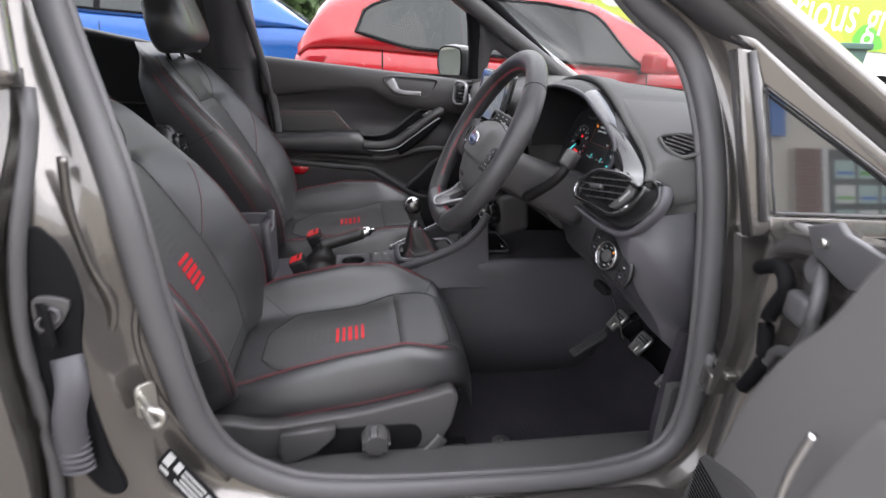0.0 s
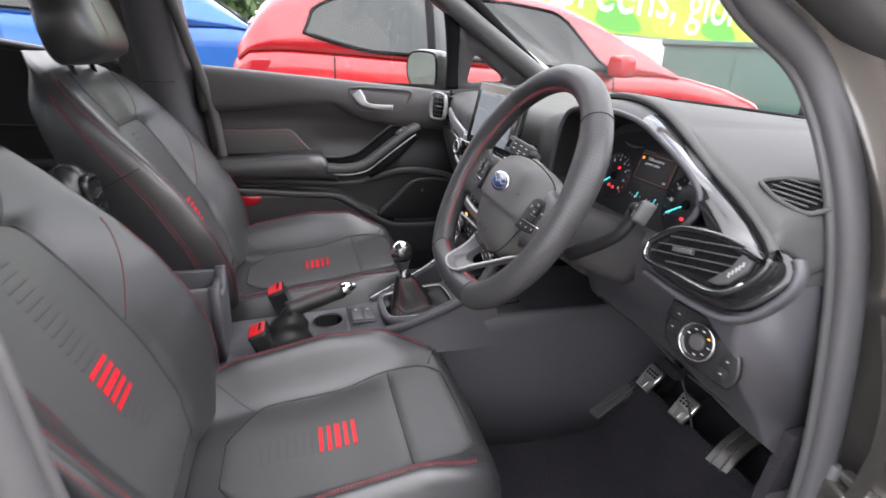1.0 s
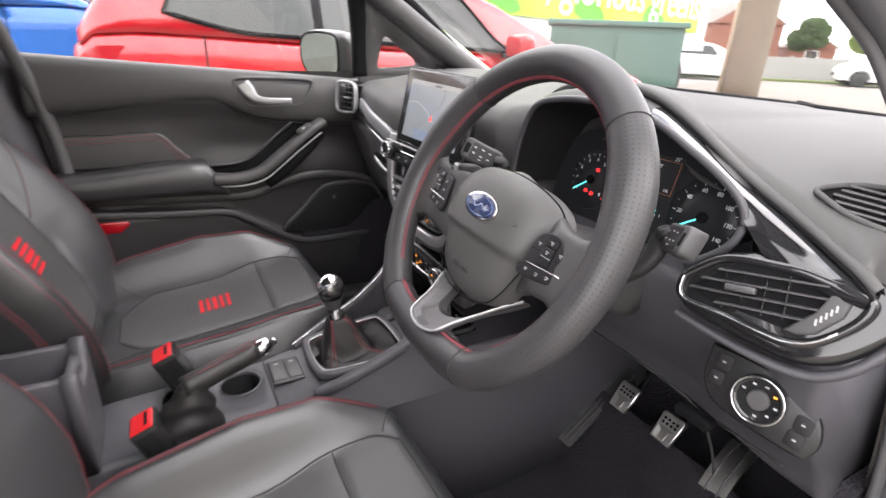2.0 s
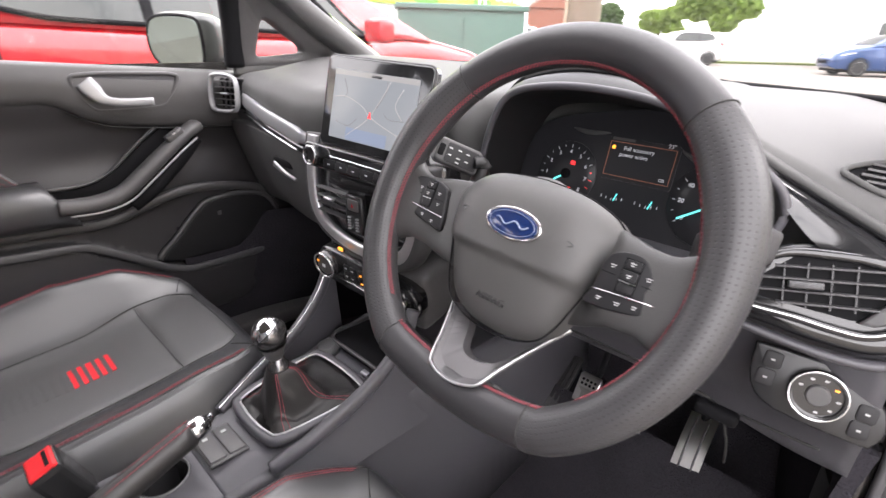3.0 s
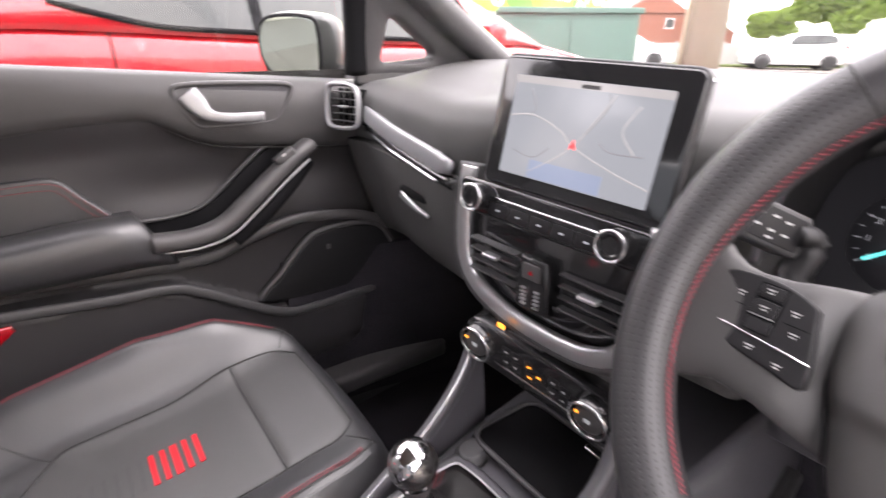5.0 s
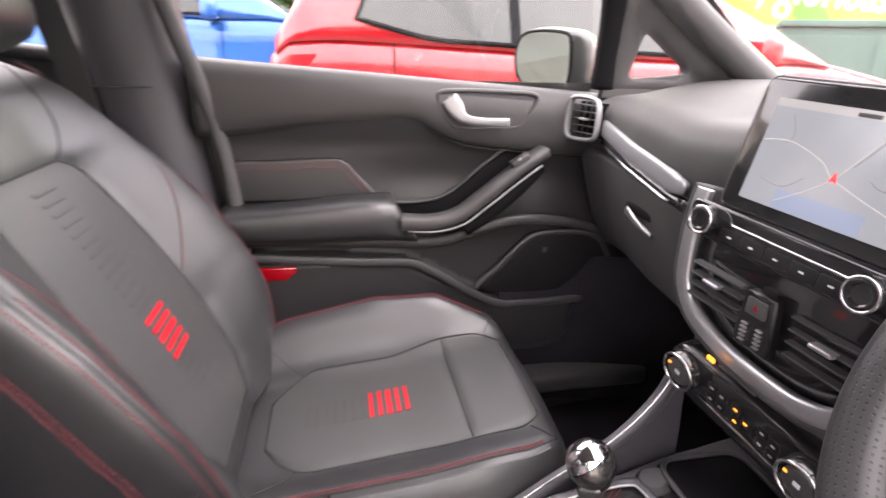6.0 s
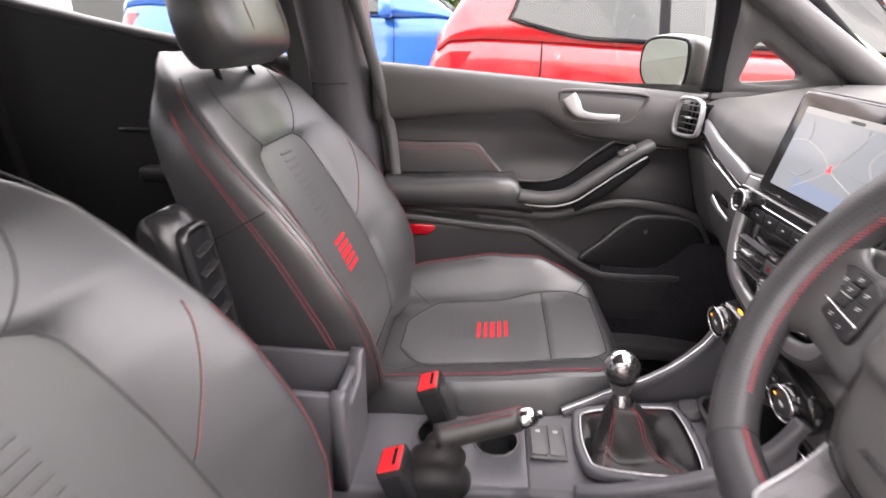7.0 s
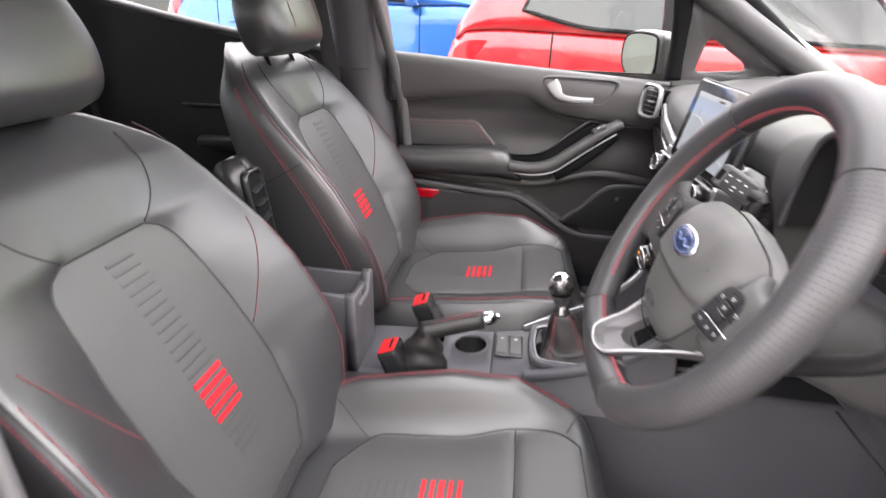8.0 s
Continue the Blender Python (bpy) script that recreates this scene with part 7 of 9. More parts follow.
    for cc, ss in ((((x0 + x1) / 2, y0, 0.64), (x1 - x0, 0.012, 0.19)), (((x0 + x1) / 2, y1, 0.64), (x1 - x0, 0.012, 0.19)), ((x1, (y0 + y1) / 2, 0.632), (0.016, y1 - y0 + 0.012, 0.175)), ((x0, (y0 + y1) / 2, 0.64), (0.016, y1 - y0 + 0.012, 0.19)), (((x0 + x1) / 2, (y0 + y1) / 2, 0.575), (x1 - x0, y1 - y0, 0.02))):
        part("bin_wall", bm_mesh("bw", box(Vector(cc), ss, 0.005), True), M_LOWER, s)
    part("bin_front", bm_mesh("bf", prism([(0.052, 0.56), (0.050, 0.738), (0.036, 0.744), (0.026, 0.738), (0.022, 0.716), (0.010, 0.702), (-0.046, 0.700), (-0.060, 0.714), (-0.066, 0.738), (-0.078, 0.742), (-0.086, 0.734), (-0.088, 0.56)], basis((x1 - 0.004, 0, 0), (0, 1, 0), (0, 0, 1)), 0.022, 0.006, 3), True), M_LOWER, s, "front wall with a dipped rim")
    part("catch", box(V(x1 + 0.004, 0.005, 0.705), (0.012, 0.022, 0.02), 0.003), M_GREYPL, s)
    lid = cr([(0.0, 0.0), (0.0, 0.20), (-0.012, 0.245), (-0.045, 0.262), (-0.072, 0.245), (-0.080, 0.20), (-0.080, 0.0)], 5)
    lf = basis((-0.430, -0.062, 0.735), (0.985, 0, 0.12), (-0.14, 0, 0.99))
    part("lid", bm_mesh("lid", prism([(p[0] * 0.72 + 0.012, p[1]) for p in lid], lf, -0.072, 0.014, 3), True), M_LIDBLACK, s, "shiny black armrest lid standing upright")
    tilt = Matrix.Rotation(radians(-8), 3, "Y")
    at = lambda y, z, o=0.0: V(-0.432 - (z - 0.860) * 0.14 + o, -0.026 + y, z)
    part("lid_lining", bm_mesh("ll", box(at(0, 0.860), (0.012, 0.056, 0.20), 0.005, tilt), True), M_DARK, s)
    part("lid_rim", sweep([at(x, 0.862 + y, 0.004) for x, y in rrect(0.064, 0.214, 0.016)], 0.0055, 0.009, n=10, closed=True, up=(1, 0, 0)), M_LIDBLACK, s)
    for z in (0.800, 0.835, 0.870, 0.905, 0.935):
        part("coin_rib", bm_mesh("cr", box(at(0.004, z, 0.010), (0.014, 0.040, 0.0045), 0.0015, Matrix.Rotation(radians(22), 3, "Y") @ Matrix.Rotation(radians(14), 3, "X")), True), M_LIDBLACK, s, "shiny coin holder rib")


build_console()


def build_pedals():
    for nm, at, w, h, lab in (("clutch_pedal", (0.785, -0.248, 0.487), 0.052, 0.066, "clutch"), ("brake_pedal", (0.806, -0.352, 0.470), 0.056, 0.066, "brake")):
        th = thing(nm, at, "metal-faced %s pedal with rubber studs" % lab, "pedal", "pedals")
        f = basis(at, (0, -1, 0), (0.62, 0, 0.78))
        part("pad", bm_mesh("pad", prism([(-w * 0.42, -h / 2), (w * 0.42, -h / 2), (w / 2, h * 0.40), (w * 0.40, h / 2), (-w * 0.40, h / 2), (-w / 2, h * 0.40)], f, 0.009, 0.004, 3), True), M_ALU, th, "brushed metal pad")
        for i in range(4):
            for j in range(2):
                part("stud", lathe(f @ V(-w * 0.27 + w * 0.18 * i, h * 0.12 + h * 0.14 * j, 0.008), f.col[2].to_3d(), [(0, 0.0032), (0.002, 0.003), (0.0025, 0.002)], 10), M_DARK, th)
        part("pad_stem", bm_mesh("ps", prism([(-w * 0.34, h * 0.0), (w * 0.34, h * 0.0), (w * 0.14, -h * 0.16), (w * 0.12, -h * 0.42), (-w * 0.12, -h * 0.42), (-w * 0.14, -h * 0.16)], f @ Matrix.Translation((0, 0, 0.0085)), 0.0015, 0), False), M_STEEL, th)
        part("arm", sweep(cr([f @ V(0, 0.01, -0.002), f @ V(0.0, 0.05, -0.03), V(at[0] + 0.11, at[1], at[2] + 0.13), V(at[0] + 0.16, at[1], at[2] + 0.24)], 6), 0.008, 0.006, n=10), M_DARK, th)
    at = (0.850, -0.465, 0.427)
    th = thing("accelerator_pedal", at, "long brushed metal accelerator pedal with ribs", "pedal", "pedals")
    f = basis(at, (0.06, -1, 0), (0.72, 0, 0.69))
    pad = part("pad", sheet(lambda u, v: f @ V(-0.027 + 0.054 * u, -0.07 + 0.14 * v, 0.012 * math.sin(math.pi * v)), 6, 12, thick=tuple(f.col[2].to_3d() * 0.006)), M_ALU, th, "brushed metal pad")
    for q in (-0.012, 0.012):
        part("rib", sweep([f @ V(q, -0.062 + 0.124 * v, 0.007 + 0.012 * math.sin(math.pi * v)) for v in np.linspace(0, 1, 8)], 0.0022, n=8), M_RUBBER, pad)
    part("arm", sweep([f @ V(0, 0.06, 0), V(0.92, -0.47, 0.55), V(0.95, -0.47, 0.66)], 0.009, n=10), M_DARK, th)
    th = thing("foot_rest", (0.82, -0.17, 0.40), "ribbed black plastic foot rest", "foot rest")
    f = basis((0.806, -0.150, 0.390), (0.10, -0.99, 0), (0.86, 0, 0.50))
    part("plate", bm_mesh("pl", prism(rrect(0.055, 0.26, 0.008), f, 0.010, 0.003), True), M_PLASTIC, th)
    for q in (-0.018, -0.006, 0.006, 0.018):
        part("rib", sweep([f @ V(q, -0.115 + 0.23 * v, 0.011) for v in (0, 0.5, 1)], 0.002, n=8), M_GREYPL, th)
    part("support", box(f @ V(0, 0.02, -0.03), (0.05, 0.2, 0.05), 0.01, f.to_3x3()), M_CARPET, th)


build_pedals()


# ---- passenger door, closed ----
M_MIRRORCASE = mat("mirror_casing", (0.055, 0.062, 0.058), 0.35, coat=0.5, bump=0.02)


def build_passenger_door():
    d = thing("passenger_door", (0.1, 0.74, 0.42), "closed passenger door with black trim, armrest and silver handle", "car door")

    def sill(x):
        return 1.148 - 0.068 * (x + 0.33)

    def face(x, z):
        """How far in the trim stands, by place: waist rail, armrest shelf, hollow below it, map pocket."""
        y = 0.712
        y -= 0.022 * soft(z, 0.985, 1.06) * 1.0
        y += 0.018 * math.exp(-((z - 0.92) / 0.05) ** 2) * soft(x, -0.05, 0.12)
        led = interp(x, [-0.34, -0.05, 0.075, 0.28, 0.36, 0.60], [0.765, 0.742, 0.735, 0.622, 0.612, 0.610])
        y -= 0.040 * soft(led + 0.012 - z, 0.0, 0.022)
        y += 0.030 * soft(0.52 - z, 0, 0.12)
        y += 0.018 * soft(x, 0.40, 0.62)
        return y
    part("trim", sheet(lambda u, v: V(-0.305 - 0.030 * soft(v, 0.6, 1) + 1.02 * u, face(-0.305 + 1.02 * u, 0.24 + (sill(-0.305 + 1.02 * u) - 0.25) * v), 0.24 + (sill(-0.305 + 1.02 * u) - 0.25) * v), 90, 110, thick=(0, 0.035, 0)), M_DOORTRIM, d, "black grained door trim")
    def crease(x):
        return interp(x, [-0.338, -0.29, -0.149, -0.019, 0.060, 0.090, 0.118, 0.152, 0.193, 0.260, 0.45, 0.70], [0.136, 0.132, 0.106, 0.086, 0.076, 0.077, 0.087, 0.106, 0.119, 0.124, 0.128, 0.128])
    part("waist_rail", loft([[V(x, y, sill(x) + (z if z > -0.02 else z * crease(x) / 0.14)) for y, z in ((0.760, -0.03), (0.745, 0.006), (0.722, 0.012), (0.700, 0.004), (0.686, -0.018), (0.683, -0.055), (0.6835, -0.100), (0.688, -0.126), (0.697, -0.138), (0.715, -0.142), (0.740, -0.14))] for x in np.linspace(-0.338, 0.70, 70)], "waist"), M_DOORTOP, d, "soft grey waist rail")
    part("crease_seam", sweep([V(x, 0.700, sill(x) - crease(x) - 0.001) for x in np.linspace(-0.335, 0.55, 60)], 0.0022, n=6), M_SEAM, d)
    part("outer_skin", sheet(lambda u, v: V(-0.36 + 1.25 * u, 0.79 + 0.05 * math.sin(math.pi * v), 0.34 + 0.78 * v), 10, 12, thick=(0, 0.01, 0)), M_PAINT, d)
    # stitched leather panel over the armrest
    panel = cr([(-0.300, 0.875), (-0.300, 0.955), (-0.20, 0.962), (-0.09, 0.966), (-0.055, 0.958), (-0.030, 0.930), (0.020, 0.876)], 5)
    f = basis((0, 0.7125, 0), (1, 0, 0), (0, 0, 1))
    part("leather_panel", bm_mesh("lp", prism([(p[0], p[1]) for p in panel], f, 0.010, 0.005, 3), True), M_LEATHER, d, "leather panel with red stitching")
    for k in (0.0, 0.011):
        part("stitching", stitches([V(p[0] - (0.4 * k if p[0] > -0.06 else 0), 0.7015, p[1] - 0.008 - k) for p in panel[5:]]), M_THREAD, d)
    # armrest
    loops = []
    for x in np.linspace(-0.305, 0.072, 24):
        e = soft(x, 0.02, 0.072)
        zt, zb = 0.872 + 0.018 * soft(x, -0.3, 0), 0.800 - 0.010 * e
        yi = 0.632 + 0.010 * e
        loops.append([V(x + (0.045 * (0.83 - z) / 0.08 * soft(x, -0.1, 0.07)), y, z) for y, z in ((0.715, zt - 0.002), (0.675, zt), (yi + 0.012, zt - 0.004), (yi, zt - 0.018), (yi + 0.002, zb + 0.018), (yi + 0.014, zb), (0.690, zb - 0.008), (0.715, zb - 0.010))])
    part("armrest", loft(loops, "armrest"), M_LEATHER, d, "padded black armrest")
    # pull grip sweeping up to the window switch
    line = cr([V(0.055, 0.655, 0.838), V(0.12, 0.650, 0.836), V(0.180, 0.650, 0.850), V(0.230, 0.652, 0.885), V(0.290, 0.658, 0.930), V(0.345, 0.664, 0.968), V(0.375, 0.675, 0.982)], 8)
    part("pull_grip", sweep(line, lambda q: 0.022, lambda q: 0.018 - 0.004 * q, n=18, square=2.6), M_PLASTIC, d, "curved black door pull")
    part("grip_line", sweep([p + Vector((0.012, -0.010, -0.019)) for p in line[1:-6]], 0.0028, n=8), M_SATIN, d, "satin silver line")
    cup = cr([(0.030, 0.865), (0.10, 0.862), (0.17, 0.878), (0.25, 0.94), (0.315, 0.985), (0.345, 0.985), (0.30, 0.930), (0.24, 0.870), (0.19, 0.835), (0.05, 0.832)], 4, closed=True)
    # Shade in the hollow behind the pull, laid in as a black plate.
    part("grip_hollow_shade", bm_mesh("gh", prism([(p[0], p[1]) for p in cup], basis((0, 0.7135, 0), (1, 0, 0), (0, 0, 1)), 0.006, 0.003), True), M_DARK, d)
    part("grip_edge", sweep(cr([V(0.035, 0.703, 0.868), V(0.11, 0.703, 0.868), V(0.17, 0.703, 0.886), V(0.245, 0.702, 0.948), V(0.30, 0.700, 0.990)], 6), 0.004, n=8), M_GREYPL, d)
    part("window_switch", bm_mesh("ws", box(V(0.315, 0.655, 0.966), (0.045, 0.022, 0.020), 0.005, Matrix.Rotation(radians(-32), 3, "Y")), True), M_PLASTIC, d)
    part("switch_mark", box(V(0.310, 0.6435, 0.972), (0.008, 0.001, 0.004), 0, Matrix.Rotation(radians(-32), 3, "Y")), M_WHITE, d)
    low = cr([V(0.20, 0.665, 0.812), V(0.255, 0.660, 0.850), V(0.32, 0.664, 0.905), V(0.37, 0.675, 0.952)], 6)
    # Black rod for the shade in the pocket under the pull.
    part("grip_pocket_shade", sweep(low, 0.014, 0.016, n=14, square=2.8), M_DARK, d)
    # handle in its hollow
    rec = cr([(0.138, 1.092), (0.165, 1.106), (0.30, 1.104), (0.345, 1.100), (0.352, 1.088), (0.325, 1.045), (0.300, 1.032), (0.20, 1.030), (0.165, 1.040)], 5, closed=True)
    hf = basis((0, 0.6895, 0), (1, 0, 0), (0, 0, 1))
    hollow = part("handle_hollow", bm_mesh("hh", prism([(p[0], p[1]) for p in rec], hf, 0.002, 0.0), False), M_LOWER, d)
    part("hollow_rim", sweep([hf @ V(p[0], p[1], 0.002) for p in rec], 0.005, 0.005, n=10, closed=True, up=(0, 1, 0)), M_PLASTIC, hollow)
    lev = cr([V(0.160, 0.683, 1.092), V(0.172, 0.678, 1.075), V(0.190, 0.672, 1.054), V(0.225, 0.664, 1.047), V(0.285, 0.660, 1.046)], 8)
    part("handle", sweep(lev, lambda q: 0.019 - 0.010 * soft(q, 0.20, 0.65), lambda q: 0.006, n=16, square=2.6, up=(0, 1, 0)), M_SILVERPAINT, d, "satin silver release lever")
    # pocket edge, speaker, red reflector
    edge = cr([V(-0.29, 0.668, 0.765), V(-0.05, 0.668, 0.744), V(0.075, 0.668, 0.736), V(0.13, 0.668, 0.712), V(0.27, 0.669, 0.626), V(0.36, 0.672, 0.612), V(0.52, 0.682, 0.612)], 8)
    part("pocket_edge", sweep(edge, 0.010, 0.006, n=12, up=(0, 1, 0), square=2.6), M_GREYPL, d)
    sp = cr([(0.242, 0.650), (0.296, 0.707), (0.350, 0.762), (0.392, 0.784), (0.487, 0.786), (0.545, 0.764), (0.580, 0.70), (0.585, 0.64), (0.50, 0.630), (0.32, 0.632)], 5, closed=True)
    part("speaker_panel", bm_mesh("sp", prism([(p[0], p[1]) for p in sp], basis((0, 0.716, 0), (1, 0, 0.0), (0, 0, 1)), 0.030, 0.012, 3), True), M_MESH, d, "black speaker panel")
    part("speaker_rim", sweep([V(p[0], 0.690, p[1]) for p in sp[0:34]], 0.007, 0.006, n=10, up=(0, 1, 0)), M_PLASTIC, d)
    part("trim_ridge", sweep(cr([V(-0.29, 0.692, 0.790), V(-0.15, 0.690, 0.789), V(0.07, 0.688, 0.777), V(0.16, 0.686, 0.779), V(0.237, 0.684, 0.803), V(0.319, 0.684, 0.822), V(0.403, 0.686, 0.820), V(0.50, 0.690, 0.800), V(0.58, 0.700, 0.76)], 8), 0.012, 0.009, n=12, up=(0, 1, 0), square=2.4), M_PLASTIC, d, "moulded ridge under the armrest")
    part("speaker_badge", box(V(0.405, 0.684, 0.745), (0.010, 0.002, 0.012), 0.002), M_GREYPL, d)
    part("reflector", bm_mesh("rf", prism([(-0.262, 0.712), (-0.255, 0.740), (-0.170, 0.738), (-0.166, 0.728), (-0.190, 0.708)], basis((0, 0.674, 0), (1, 0, 0), (0, 0, 1)), 0.010, 0.003), True), M_REFLECTOR, d, "red reflector")
    # window frame, quarter light, glass
    part("frame_post", sweep(cr([V(0.505, 0.700, 1.115), V(0.500, 0.68, 1.22), V(0.475, 0.64, 1.34), V(0.44, 0.605, 1.45)], 6), 0.026, 0.018, n=14, up=(0, 1, 0), square=2.8), M_DARK, d)
    part("frame_rail", sweep(cr([V(0.93, 0.715, 1.125), V(0.80, 0.70, 1.215), V(0.66, 0.675, 1.315), V(0.48, 0.625, 1.43), V(0.28, 0.59, 1.51), V(-0.05, 0.575, 1.555), V(-0.40, 0.58, 1.55)], 6), 0.020, 0.028, n=14, up=(0, 1, 0), square=2.8), M_DARK, d)
    # trim round the small front light, with its rounded three-cornered opening
    def reach(poly, an):
        cx, cz, far = 0.605, 1.168, 0.0
        dx, dz = math.cos(an), math.sin(an)
        for (ax, az), (bx, bz) in zip(poly, poly[1:] + poly[:1]):
            ex, ez = bx - ax, bz - az
            det = ex * dz - ez * dx
            if abs(det) > 1e-9:
                k = (ex * (az - cz) - ez * (ax - cx)) / det
                q = (dx * (az - cz) - dz * (ax - cx)) / det
                if k > 0 and -1e-6 <= q <= 1 + 1e-6:
                    far = max(far, k)
        return far
    angs = [2 * math.pi * i / 72 for i in range(72)]
    out_ = [reach([(0.500, 1.100), (0.484, 1.340), (0.560, 1.318), (0.725, 1.214), (0.870, 1.135), (0.800, 1.100)], a) for a in angs]
    raw = [reach([(0.556, 1.138), (0.570, 1.230), (0.590, 1.228), (0.704, 1.154), (0.700, 1.138)], a) for a in angs]
    hole = [sum(raw[(i + j) % 72] for j in (-2, -1, 0, 1, 2)) / 5 for i in range(72)]

    def trim_ring(rad, dy, grow=0.0):
        pts = []
        for a, r in zip(angs, rad):
            z = 1.168 + (r + grow) * math.sin(a)
            pts.append(V(0.605 + (r + grow) * math.cos(a), interp(z, [1.10, 1.22, 1.34], [0.688, 0.664, 0.630]) + dy, z))
        return pts
    part("quarter_trim", loft([trim_ring(out_, 0.012), trim_ring(out_, 0.0, -0.004), trim_ring(hole, 0.0, 0.007), trim_ring(hole, 0.004, 0.001), trim_ring(hole, 0.034)], caps=False), M_PLASTIC, d, "dark grey trim round the small window")
    part("sail_panel", bm_mesh("sail", prism([(0.50, 1.095), (0.93, 1.095), (0.93, 1.135), (0.735, 1.150), (0.560, 1.135), (0.535, 1.12), (0.50, 1.12)], basis((0, 0.705, 0), (1, 0, 0), (0, 0, 1)), 0.02, 0.004), True), M_SOFT, d)
    for q0, q1 in (((-0.34, 0.712, 1.145), (0.49, 0.712, 1.090)), ((0.53, 0.712, 1.110), (0.86, 0.712, 1.110))):
        a, b_ = Vector(q0), Vector(q1)
        g = part("window_pane", sheet(lambda u, v: (a + (b_ - a) * u) + Vector((-0.10 * v * u, -0.10 * v, (0.40 if q0[0] < 0 else 0.02 + 0.22 * (1 - u)) * v)), 8, 6, thick=(0, 0.004, 0)), M_GLASS, d)
        g.visible_shadow = False
    # door mirror outside
    mf = basis((0.443, 0.902, 1.165), (0.34, -0.94, 0), (-0.07, 0, 1.0))
    oval = [(p.x, p.y) for p in cr([V(x, y, 0) for x, y in ((-0.104, -0.008), (-0.098, 0.034), (-0.074, 0.061), (-0.020, 0.070), (0.060, 0.067), (0.096, 0.056), (0.103, 0.020), (0.100, -0.032), (0.080, -0.062), (0.020, -0.070), (-0.050, -0.067), (-0.090, -0.044))], 4, closed=True)]
    m = part("mirror_housing", loft([[mf @ V(x * k, y * k, z) for x, y in oval[::-1]] for k, z in ((0.98, 0.004), (1.06, -0.002), (1.10, -0.022), (1.06, -0.052), (0.94, -0.080), (0.72, -0.100), (0.40, -0.110))], "mirror_housing"), M_MIRRORCASE, d, "grey-green door mirror")
    part("mirror_glass", bm_mesh("mg", prism([(x * 0.95, y * 0.94) for x, y in oval[::-1]], mf @ Matrix.Translation((0, 0, 0.0035)), 0.004, 0.001), False), M_MIRROR, m, "mirror glass")
    part("mirror_bezel", sweep([mf @ V(x * 0.985, y * 0.98, 0.005) for x, y in oval], 0.0045, n=8, closed=True), M_DARK, m)
    part("mirror_arm", sweep([V(0.58, 0.76, 1.085), V(0.55, 0.80, 1.095), V(0.53, 0.85, 1.110)], 0.03, 0.022, n=12), M_PLASTIC, m)


build_passenger_door()


